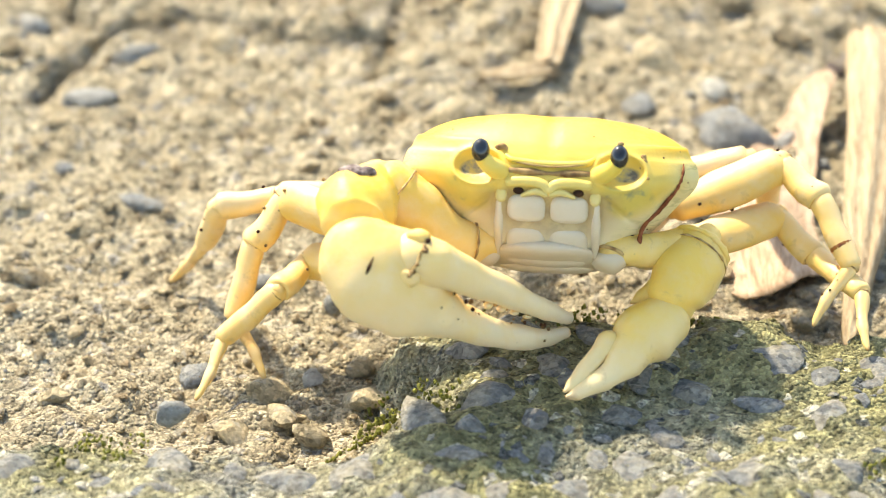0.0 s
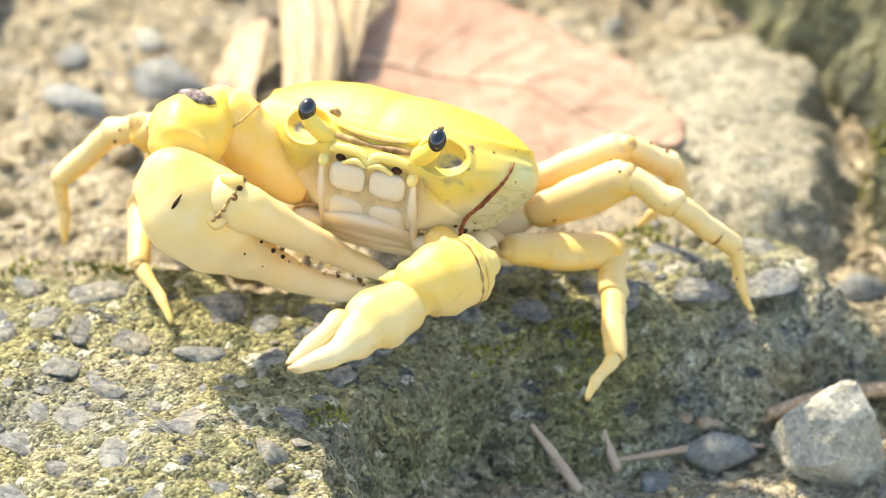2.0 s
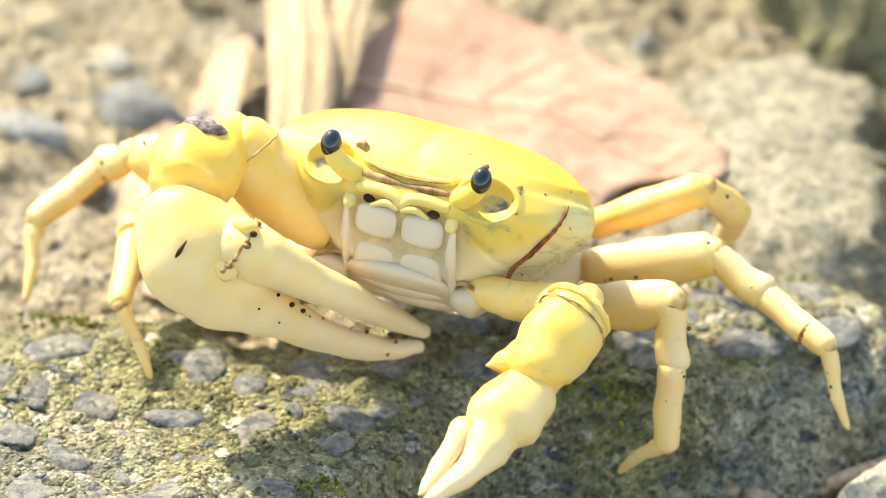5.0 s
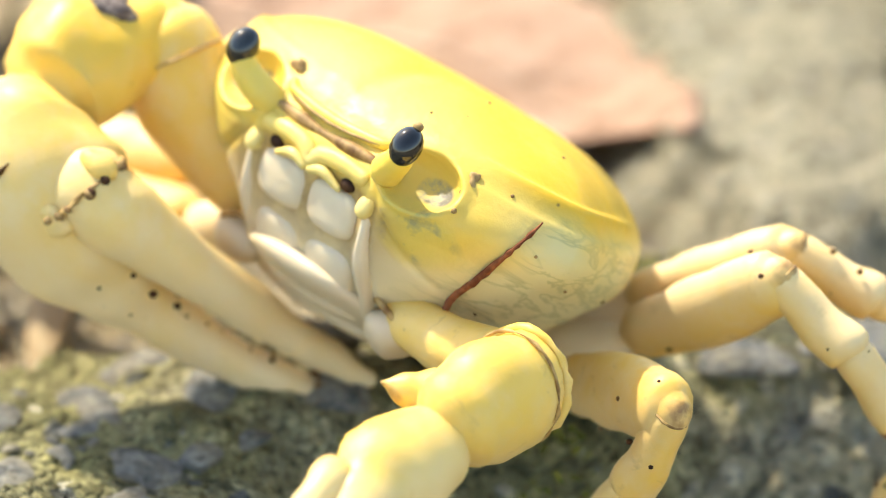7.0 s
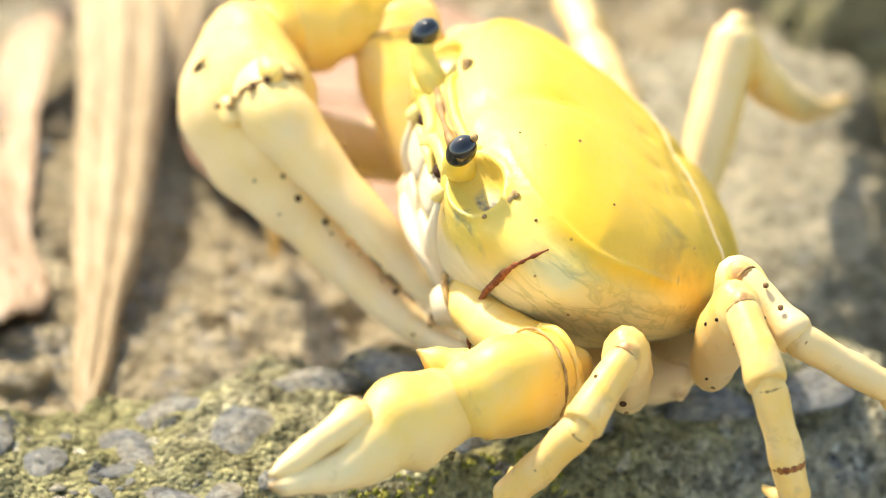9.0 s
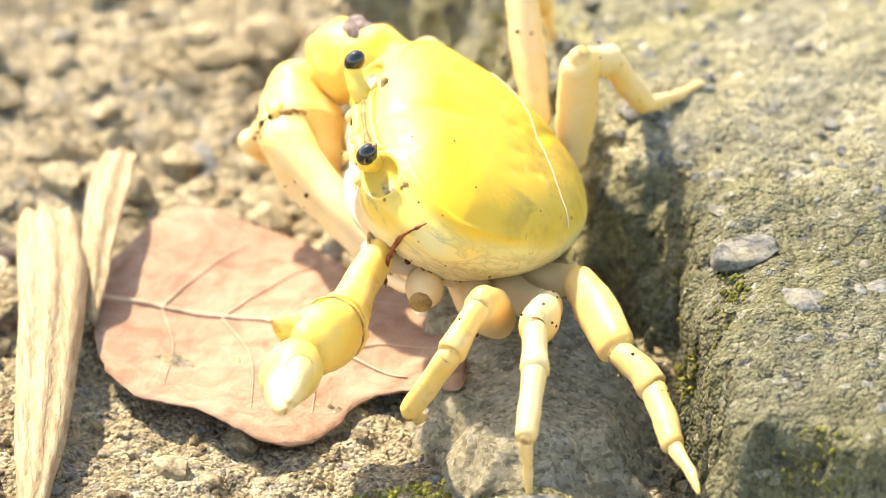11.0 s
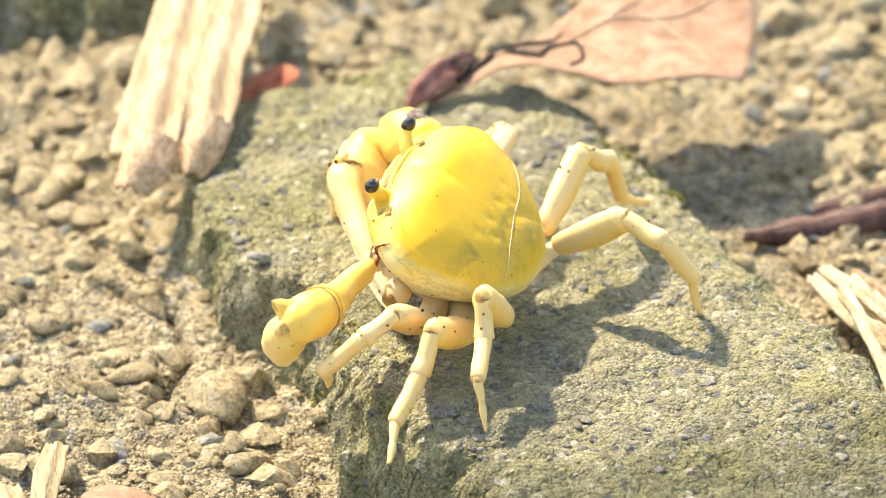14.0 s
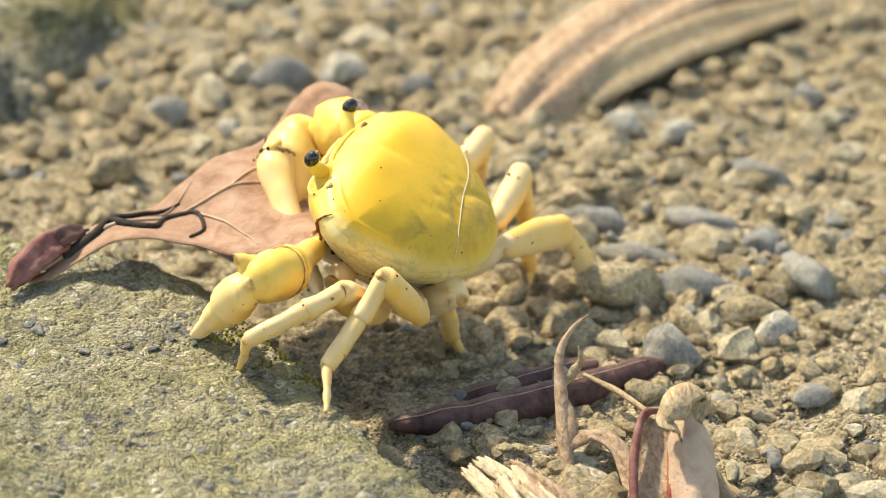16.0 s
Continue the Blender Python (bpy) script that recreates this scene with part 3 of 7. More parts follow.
# eyes on their stalks
for s in (-1, 1):
    p, r = curve(mm([(s * 5.8, -13.2, -2.6), (s * 7.4, -15.8, -2.2), (s * 9.0, -17.3, -1.2), (s * 9.6, -17.9, 0.0)]), [0.0012, 0.0014, 0.0012, 0.0010], 5)
    stalk = part("eye_stalk", sweep(p, r), FRONT, crab)
    part("eye", blob((s * 0.0097, -0.0181, 0.0003), (0.0013, 0.0013, 0.00168)), EYE, stalk, "glossy black eye")
    for name, cx, cz, w, h, label in (("upper_mouth_plate", 0.00295, -0.0071, 0.0028, 0.0021, "rounded ivory mouth plate"), ("lower_mouth_plate", 0.00295, -0.0118, 0.0028, 0.0027, "squarish ivory mouth plate")):
        lean = -math.degrees(math.atan2(face_y(s * cx, cz - h * 0.7) - face_y(s * cx, cz + h * 0.7), 1.4 * h))
        part(name, plate((s * cx, face_y(s * cx, cz) + 0.0012, cz), (w, 0.0011, h), -lean, 0.62), MOUTH, crab, label)
    zs = (-0.0050, -0.0072, -0.0095, -0.0118, -0.0134)
    pts = [(s * 0.0068, face_y(s * 0.0068, z) + 0.0007, z) for z in zs]
    p, r = curve(pts, [(.0004, .0006), (.0006, .0009), (.0007, .0010), (.0006, .0009), (.0004, .0005)], 4)
    part("mouth_side_plate", sweep(p, r, 10, 1.0, (0, 1, 0)), MOUTH, crab)
    p, r = curve([(s * 0.0004, face_y(0, -0.0054) - 0.0001, -0.0054), (s * 0.0018, face_y(0.0018, -0.0050) - 0.0002, -0.0050), (s * 0.0036, face_y(0.0036, -0.0056), -0.0056)], [0.0004, 0.0005, 0.0003], 5)
    part("palp", sweep(p, r, 8), FRONT, crab)
    part("antenna_bead", blob((s * 0.0061, -0.0148, -0.0024), (0.0009, 0.0009, 0.0008)), FRONT, crab)
    part("antenna_bead", blob((s * 0.0066, -0.0145, -0.0040), (0.0006, 0.0006, 0.0005)), FRONT, crab)
    part("breathing_hole", blob((s * 0.0042, face_y(s * 0.0042, -0.0050) + 0.0004, -0.0049), (0.0008, 0.0006, 0.0006)), BLACK_HOLE, crab, "dark brown breathing hole")
    part("cheek_knob", plate((s * 0.0066, face_y(s * 0.0066, -0.0056) + 0.0002, -0.0056), (0.0008, 0.0007, 0.0011), -10, 0.9), FRONT, crab)
    part("leg_joint", knobbly(blob((s * 0.0090, -0.0072, -0.0138), (0.0026, 0.0022, 0.0019)), 0.0004, 400), MOUTH, crab)
    p, r = curve([(s * (0.0090 + 0.0023 * math.cos(a)), -0.0072 - 0.0023 * math.sin(a) - 0.0001, -0.0138 + 0.0019 * math.sin(a * 0.7)) for a in (0.4, 0.9, 1.4, 1.9, 2.4)], [0.0003] * 5, 4)
    part("joint_fold", sweep(p, r, 6), FOLD, crab, "brown fold of the joint")
part("chest_plate", plate((0, -0.0068, -0.0140), (0.0060, 0.0020, 0.0012), 0, 0.85), MOUTH, crab, "pale plate below the mouth")
part("chest_plate", plate((0, -0.0044, -0.0148), (0.0072, 0.0026, 0.0012), 0, 0.85), MOUTH, crab, "pale plate below the mouth")
# the lip of the front
p, r = curve(mm([(-6.4, -14.1, 0.2), (-5.8, -14.8, -0.4), (-4.6, -15.2, -0.8), (0, -15.45, -1.1), (4.6, -15.2, -0.8), (5.8, -14.8, -0.4), (6.4, -14.1, 0.2)]), [0.0003, 0.00045, 0.0005, 0.0005, 0.0005, 0.00045, 0.0003], 7)
part("front_ridge", sweep(p, r, 10), FRONT, crab, "raised yellow lip of the front")
p, r = curve([(x / 1000, face_y(x / 1000, z / 1000) + 0.0001, z / 1000) for x, z in ((-5.6, -2.2), (-3, -2.3), (0, -2.4), (3, -2.3), (5.6, -2.2))], [0.0004, 0.0006, 0.0003, 0.0006, 0.0004], 6)
part("antenna_pit", sweep(p, r, 10), BROWN, crab, "brown hollow under the front")
p, r = curve([(x / 1000, face_y(x / 1000, z / 1000) + 0.0001, z / 1000) for x, z in ((-5.6, -3.8), (-3, -3.6), (-1, -3.9), (0, -4.6), (1, -3.9), (3, -3.6), (5.6, -3.8))], [(.0006, .0007), (.0007, .0008), (.0007, .0008), (.0006, .0008), (.0007, .0008), (.0007, .0008), (.0006, .0007)], 5)
part("epistome", sweep(p, r, 10), FRONT, crab)
p, r = curve(mm([(-5.2, -15.4, -0.9), (-2.5, -15.85, -1.3), (0, -15.9, -1.45), (2.5, -15.85, -1.3), (5.2, -15.4, -0.9)]), [0.00016] * 5, 6)
part("mud_line", sweep(p, r, 6), BROWN, crab, "thin brown line of mud on the lip")

SEGMENTS = {"merus": 0.0168, "carpus": 0.0082, "propodus": 0.0110, "dactyl": 0.0102}
SHORT = {"L3": 0.95, "R3": 1.08, "R4": 1.08}


def segment(kind, L):
    if kind == "merus":
        pts, rad = [(-.03, 0, 0), (0.08, 0, 0), (.5, 0, .02), (.92, 0, .01), (1.02, 0, 0)], [(.0013, .0015), (.0019, .0025), (.0023, .0032), (.0022, .0029), (.0014, .0017)]
    elif kind == "carpus":
        pts, rad = [(-.06, 0, 0), (.12, 0, .02), (.6, 0, .05), (.95, 0, 0), (1.03, 0, 0)], [(.0012, .0013), (.0016, .0018), (.0018, .0021), (.0019, .0022), (.0012, .0013)]
    elif kind == "propodus":
        pts, rad = [(-.05, 0, 0), (.06, 0, 0), (.5, 0, .01), (.95, 0, 0), (1.02, 0, 0)], [(.0012, .0013), (.0016, .0018), (.0016, .0018), (.0014, .0016), (.0009, .0010)]
    else:
        pts, rad = [(-.04, 0, 0), (.1, 0, .01), (.5, 0, .03), (.85, 0, .01), (1.0, 0, -.02)], [.0008, .0011, .0009, .0006, .0002]
    p, r = curve([tuple(c * L for c in q) for q in pts], rad, 4)
    bm = sweep(p, r, 14, 0.8)
    knobbly(bm, 0.00022, 330)
    me = bpy.data.meshes.new("leg_" + kind)
    for f in bm.faces:
        f.smooth = True
    bm.to_mesh(me)
    bm.free()
    me.materials.append(LEG)
    return me


HIPS = {"L1": (17.3, 6.9, -11.1), "L2": (16.3, 12.5, -5.6), "L3": (12.6, 16.1, -2), "R1": (-20.4, -0.6, -15.1), "R2": (-23.4, 1, -10.9), "R3": (-17, 14.7, -5.3), "R4": (-13.7, 18.6, -3.4)}
LEG_MESH = {(k, f): segment(k, L * f) for k, L in SEGMENTS.items() for f in (1, 0.95, 1.08)}
LEGS = {}
for leg in HIPS:
    LEGS[leg] = []
    for kind in SEGMENTS:
        ob = new("leg_" + kind, LEG_MESH[kind, SHORT.get(leg, 1)])
        ob.parent = crab
        LEGS[leg].append(ob)
        if kind != "merus":
            w = {"carpus": 0.0016, "propodus": 0.0015, "dactyl": 0.0010}[kind]
            part("joint_fold", ring((0.0002, 0, 0), (1, 0, 0), w * 0.85, w * 1.08, 0.00022), FOLD, ob, "brown fold of the joint")
for leg, h in HIPS.items():
    p, r = curve(mm([(h[0] * 0.45, h[1] * 0.75, -11.5), (h[0] * 0.72, h[1] * 0.9, 0.45 * h[2] - 6.5), (h[0] * 0.94, h[1], h[2] - 0.4)]), [(.0024, .0026), (.0024, .0027), (.0015, .0018)], 5)
    part("leg_base", knobbly(sweep(p, r, 14), 0.0004, 400), LEG, crab)
part("leg_stump", blob((0.0140, -0.0012, -0.0122), (0.0030, 0.0026, 0.0025)), LEG, crab, "stump of a lost leg")
part("stump_scar", blob((0.0164, -0.0016, -0.0128), (0.0010, 0.0016, 0.0016)), BROWN, crab, "dark red scar of a lost leg")
part("rust_spot", blob((0.0076, 0, 0.0001), (0.0012, 0.00158, 0.00178)), RUST, LEGS["L2"][2], "rust-brown spot on the leg")

# the large claw, held under the face
BIG = []
p, r = curve(mm([(-8, -5, -11), (-14, -8, -11.3), (-20, -9.8, -7.7), (-24.3, -10.2, -4.5), (-25.8, -10.3, -3.5)]), [(.0026, .0026), (.0030, .0034), (.0036, .0046), (.0038, .0044), (.0024, .003)], 6)
arm = part("claw_arm", knobbly(sweep(p, r, 22), 0.0005, 150), CLAW, crab)
BIG.append(arm)
part("joint_fold", ring((-0.0228, -0.0101, -0.0056), (-4.3, -0.4, 3.2), .0040, .0047, .0003), FOLD, arm, "brown fold of the joint")
part("joint_fold", ring((-0.0118, -0.0072, -0.0113), (-6, -3, 0), .0030, .0032, .0003), FOLD, arm, "brown fold of the joint")
p, r = curve(mm([(-24, -8.6, -4.9), (-26.3, -11.7, -5.7), (-27.6, -15.6, -7.2), (-27.8, -18.6, -9.4), (-27.3, -20.3, -10.5)]), [(.003, .003), (.0043, .0044), (.0050, .0052), (.0046, .0047), (.003, .003)], 6)
wrist = part("claw_wrist", knobbly(sweep(p, r, 24), 0.0011, 170), WRIST, crab, "bright yellow claw wrist with a brown scar")
BIG.append(wrist)
part("wound_scar", knobbly(blob((-0.0276, -0.0146, -0.0024), (0.0028, 0.0021, 0.0009)), 0.0007, 600), SCAR, wrist, "dark grey-brown scar")
p, r = curve(mm([(-28.4, -18.8, -11), (-27.1, -20.9, -13), (-23.4, -21.6, -16.0), (-19, -20.0, -18.9), (-15.5, -17.9, -20.9), (-12, -15.3, -22.4), (-6, -10.7, -24.0), (-0.5, -6.5, -24.4), (2.4, -4.6, -23.6)]),
             [(.003, .003), (.0052, .0062), (.0058, .0078), (.0048, .0062), (.0032, .0038), (.0023, .0026), (.0018, .0019), (.0013, .0014), (.0007, .0008)], 6)
palm = part("claw_palm", knobbly(sweep(p, r, 28), 0.0005, 140), CLAW, crab, "swollen cream palm ending in a fixed finger")
BIG.append(palm)
p, r = curve(mm([(-21, -23.1, -12.5), (-19, -23.3, -12.9), (-16.5, -22.7, -13.7), (-12, -19.1, -15.4), (-6, -13.8, -17.9), (-0.8, -8.1, -20.2), (2.6, -4.6, -21.4)]), [(.0024, .0026), (.0033, .0035), (.0034, .0035), (.0025, .0027), (.0020, .0021), (.0015, .0015), (.0009, .0010)], 6)
finger = part("claw_finger", knobbly(sweep(p, r, 20), 0.0004, 200), FINGER, crab, "long pale movable finger")
BIG.append(finger)
for i, f in enumerate((0.30, 0.45, 0.6, 0.75)):
    c = Vector((-0.012, -0.0178, -0.0186)).lerp(Vector((0.0, -0.0070, -0.0222)), f)
    part("finger_tooth", blob(c, (.0007, .0007, .0006 - 0.0001 * i), 8, 10), CLAW, palm)
part("hinge_fold", knobbly(ring((-0.0188, -0.0234, -0.0130), (2.5, 0.7, -1.1), .0034, .0036, .0003), 0.0007, 500), FOLD, palm, "brown fold at the finger joint")
part("hinge_knob", knobbly(blob((-0.0194, -0.0256, -0.0158), (.0017, .0012, .0015)), 0.0005, 500), CLAW, palm, "pale knob of the finger joint")
part("hinge_knob", knobbly(blob((-0.0184, -0.0248, -0.0104), (.0017, .0012, .0014)), 0.0005, 500), CLAW, palm, "pale knob of the finger joint")
p, r = curve(mm([(-24.2, -27.6, -13.3), (-24.8, -27.4, -14.9), (-25.3, -26.9, -16.4)]), [.00008, .00028, .00008], 6)
part("scratch", sweep(p, r, 6), BLACK_HOLE, palm, "dark scratch on the palm")
rnd = random.Random(12)
for i in range(26):
    u, f = rnd.random(), rnd.random()
    q = Vector(mm([(-19 + 17 * u, -24.6 + 16 * u + 1.5 * f, -19 - 3.0 * u - 2 * f)])[0])
    part("mud_speck", blob(q, [rnd.uniform(.0001, .0003)] * 3, 5, 6), BROWN, palm)
for i in range(34):
    f, a = rnd.random() ** 0.7, rnd.uniform(-0.6, 2.4)
    c = Vector((-0.022, -0.0216, -0.0165)).lerp(Vector((0.0, -0.0066, -0.0242)), f)
    r = 0.0066 * (1 - f) + 0.0014 * f if f < 0.45 else 0.0026 * (1 - f) + 0.0014 * f
    s = rnd.uniform(.00012, .0004)
    part("mud_speck", knobbly(blob(c + Vector((0.35, -math.cos(a), math.sin(a) * 0.9)) * r, (s, s, s), 5, 6), s * 0.4, 900), BROWN if rnd.random() < 0.6 else BLACK_HOLE, palm)
for i in range(16):  # mud in the finger's hinge
    a, s = rnd.uniform(0, 6.28), rnd.uniform(.0002, .0005)
    q = Vector((-0.0186, -0.0236, -0.0130)) + 0.0035 * (math.cos(a) * Vector((0.30, -0.95, 0.08)) + math.sin(a) * Vector((0.37, 0.2, 0.9)))
    part("mud_crumb", knobbly(blob(q, (s, s * 0.7, s * 0.8), 6, 8), s * 0.5, 1200), BROWN if rnd.random() < 0.7 else BLACK_HOLE, palm)
for ph, v in ((4.95, 0.82), (5.5, 0.95), (4.4, 0.7), (5.9, 0.6), (0.4, 0.7), (0.9, 0.85), (5.2, 0.5), (3.9, 0.8), (5.75, 1.2), (6.1, 1.35), (5.3, 1.15), (0.1, 1.3)):
    part("mud_speck", blob(carapace_point(ph, v), [rnd.uniform(.00012, .00028)] * 3, 5, 6), BROWN, crab)
part("mud_crumb", blob((0.0098, -0.0181, 0.0021), (0.0005, 0.0004, 0.0004), 6, 8), BROWN, crab, "crumb of mud on the eye")
part("mud_crumb", knobbly(blob((-0.0068, -0.0141, 0.0010), (0.0009, 0.0006, 0.0006), 10, 12), 0.0005, 1500), BROWN, crab, "crumb of mud beside the eye")
part("mud_crumb", knobbly(blob((0.0131, -0.0128, -0.0002), (0.0006, 0.0005, 0.0012), 10, 12), 0.0005, 1500), BROWN, crab, "crumb of mud beside the eye")
part("mud_crumb", blob((0.0128, 0.0065, -0.0105), (0.0012, 0.0014, 0.0012), 6, 8), BROWN, crab, "crumb of mud at the leg joints")

p = []
for i in range(25):
    f = i / 24
    x, y = -0.0160 + 0.0260 * f, 0.0022 + 0.0092 * f + 0.0006 * math.sin(f * 7)
    h = min(((q[0] - x) ** 2 + (q[1] - y) ** 2, q[2]) for q in (carapace_point(a * 0.05, v * 0.02) for a in range(126) for v in range(20, 50)))[1]
    p.append((x, y, h + 0.0001))
p, r = curve(p, [0.00009] * 25, 2)
part("pale_scratch", sweep(p, r, 5), MOUTH, crab, "long hair-thin pale scratch across the back")

for i in range(40):  # mud along the lower edge of the shell and in the joints
    a = rnd.uniform(-0.6, 1.9)
    q = carapace_point(a, rnd.uniform(1.82, 1.98))
    s = rnd.uniform(.0002, .0009)
    part("mud_crumb", knobbly(blob(q, (s, s * rnd.uniform(.6, 1), s * rnd.uniform(.5, .9)), 6, 8), s * 0.4, 900), BROWN if rnd.random() < 0.6 else BLACK_HOLE, crab)
for leg, obs in LEGS.items():
    for i in range(12):
        ob = obs[rnd.choice((0, 0, 1, 1, 2, 3))]
        f, a, s = rnd.uniform(0.05, 0.95), rnd.uniform(0, 6.28), rnd.uniform(.0001, .00034)
        L = max(v.co.x for v in ob.data.vertices)
        near = [v.co for v in ob.data.vertices if abs(v.co.x - f * L) < 0.0012]
        wide, high = max(abs(q.y) for q in near), max(abs(q.z) for q in near)
        part("mud_crumb", blob((f * L, wide * 0.95 * math.cos(a), high * 0.95 * math.sin(a)), (s, s, s * 0.8), 5, 6), BROWN if rnd.random() < 0.5 else BLACK_HOLE, ob)

# the small claw, in pieces that move
def piece(name, pts, rad, label="", material=SMALL_CLAW):
    p, r = curve(mm(pts), rad, 5)
    return part(name, knobbly(sweep(p, r, 20), 0.0005, 190), material, crab, label)


SMALL = [piece("small_claw_arm", [(-1, 0, 0), (2, 0, 0), (8, 0, .2), (13, 0, .2), (14.5, 0, 0)], [(.0018, .0018), (.0022, .0022), (.0028, .0027), (.0034, .0033), (.002, .002)]),
         piece("small_claw_wrist", [(-2.6, 0, 0), (-1.2, 0, 0), (1, 0, .3), (5, 0, .9), (8.5, 0, .9), (10.6, 0, .2), (11.6, 0, 0)], [(.002, .0022), (.0034, .0038), (.0042, .0047), (.0046, .0052), (.0042, .0048), (.0028, .0032), (.0016, .0018)]),
         piece("small_claw_palm", [(-1.5, 0, 0), (1, 0, 0), (6, 0, 0), (10, 0, -1.0), (15, 0, -1.5), (20, 0, -1.0), (22, 0, -.5)], [(.002, .002), (.0034, .0038), (.0040, .0046), (.0027, .0031), (.0014, .0016), (.0009, .001), (.0004, .0004)], "yellow palm with a fixed finger", SMALL_PALM),
         piece("small_claw_finger", [(9.5, 0, 2.0), (11, 0, 2.1), (15, 0, 1.4), (19, 0, 0.7), (21.6, 0, .4)], [(.001, .001), (.0017, .0017), (.0013, .0013), (.001, .001), (.0004, .0004)], "pale movable finger", SMALL_PALM)]
part("wrist_spine", spine((0.0088, -0.0028, 0.0018), (0.0112, -0.0056, 0.0028), .0024), SMALL_CLAW, SMALL[1], "sharp yellow spine")
part("joint_fold", knobbly(ring((0.0013, 0, 0.0003), (1, 0, 0.1), .0044, .0049, .0002), 0.0002, 700), FOLD, SMALL[1], "brown fold of the joint")
part("rolled_collar", knobbly(ring((-0.0003, 0, 0.0002), (1, 0, 0.12), 0.0039, 0.0044, .0008), 0.0003, 400), SMALL_CLAW, SMALL[1], "rolled yellow collar of the joint")
part("joint_fold", ring((0.0002, 0, 0), (1, 0, 0), .0029, .0032, .0004), FOLD, SMALL[2], "brown fold of the joint")
part("joint_fold", ring((0.0104, 0, 0.0022), (1, 0, 0), .0016, .0017, .0003), FOLD, SMALL[2], "brown fold of the joint")
for q in ((0.004, -0.003, 0.002), (0.009, -0.0026, 0.003), (0.006, 0.001, 0.0047), (0.002, -0.002, 0.003)):
    part("mud_crumb", knobbly(blob(q, (.0004, .0004, .0003), 6, 8), 0.0002, 900), BROWN, SMALL[1], "crumb of mud")

p, r = curve(mm([(-11, -9, -12.5), (-5, -13, -12), (0, -14, -12), (5, -13, -12), (11, -9, -12.5), (11, 4, -12), (6, 12, -11)]), [(.003, .0025)] * 7, 5)
part("underside", sweep([(0, -0.0085, -0.0130), (0, -0.005, -0.0135), (0, 0.004, -0.0115), (0, 0.013, -0.0075)], [(.007, .0014), (.0115, .0024), (.0115, .0026), (.006, .002)], 20), MOUTH, crab, "pale jointed underside")
p, r = curve([Vector(carapace_point(a, v)) * 1.012 for a, v in ((-0.60, 0.99), (-0.64, 1.10), (-0.66, 1.30), (-0.62, 1.55), (-0.60, 1.76))] + mm([(13.0, -7.6, -11.0), (13.6, -6.8, -13.0), (14.6, -6.0, -14.2)]), [.0001, .00016, .00024, .00034, .00030, .00034, .00028, .0001], 5)
fibre_bm = knobbly(sweep(p, r, 6), 0.00016, 1500)
FIBRE = Mat("rust_fibre", 0.8, 0.2, "Object")
FIBRE.color(FIBRE.ramp(FIBRE.noise(900, 3), [(0.4, (0.14, 0.04, 0.015)), (0.6, (0.30, 0.10, 0.04))]))
part("clinging_fibre", fibre_bm, FIBRE.m, crab, "rust-brown plant fibre stuck to the shell")

CRAB_WAY = [
    (0, 0.0156, -0.0260, 0.0315, -35.3, 1.5, -3.5),
    (0.5, 0.0329, -0.0277, 0.0317, -36.3, 0.3, -8.6),
    (1, 0.0488, -0.0297, 0.0318, -37.0, 0.8, -15.6),
    (1.5, 0.0637, -0.0323, 0.0316, -36.0, -1.1, -22.6),
    (2, 0.0745, -0.0359, 0.0316, -36.7, 0.2, -26.4),
    (2.5, 0.0790, -0.0369, 0.0316, -34.7, 0.5, -28.3),
    (3, 0.0784, -0.0369, 0.0316, -35.4, 0.8, -27.1),
    (5.5, 0.0783, -0.0373, 0.0315, -36.5, 1.8, -26.3),
    (6, 0.0845, -0.0412, 0.0315, -39.1, 1.2, -39.8),
    (6.5, 0.0900, -0.0434, 0.0288, -38.7, 0.9, -52.2),
    (7, 0.0910, -0.0406, 0.0283, -37.0, 2.2, -53.4),
    (7.5, 0.0931, -0.0395, 0.0287, -41.3, 0.5, -61.2),
    (8, 0.0970, -0.0401, 0.0295, -39.7, 6.1, -75.9),
    (10.5, 0.1168, 0.0030, 0.0288, -36.1, 2.6, -88.0),
    (11, 0.1211, 0.0213, 0.0293, -32.8, 8.1, -90.1),
    (11.5, 0.1252, 0.0305, 0.0343, -29.0, 14.3, -93.8),
    (12, 0.1263, 0.0353, 0.0370, -29.0, 15.9, -97.3),
    (12.5, 0.1292, 0.0394, 0.0376, -30.2, 15.1, -95.8),
    (13, 0.1359, 0.0536, 0.0409, -34.4, 14.2, -105.9),
    (13.5, 0.1453, 0.0681, 0.0422, -36.1, 10.9, -113.0),
    (14, 0.1535, 0.0770, 0.0439, -38.2, 9.5, -116.8),
    (14.5, 0.1697, 0.0980, 0.0435, -36.0, 8.4, -117.7),
    (15, 0.1850, 0.1162, 0.0430, -34.2, 4.7, -116.8),
    (15.5, 0.2076, 0.1338, 0.0417, -36.1, 0.8, -118.4),
    (16, 0.2229, 0.1554, 0.0382, -34.5, 3.5, -119.0),
]
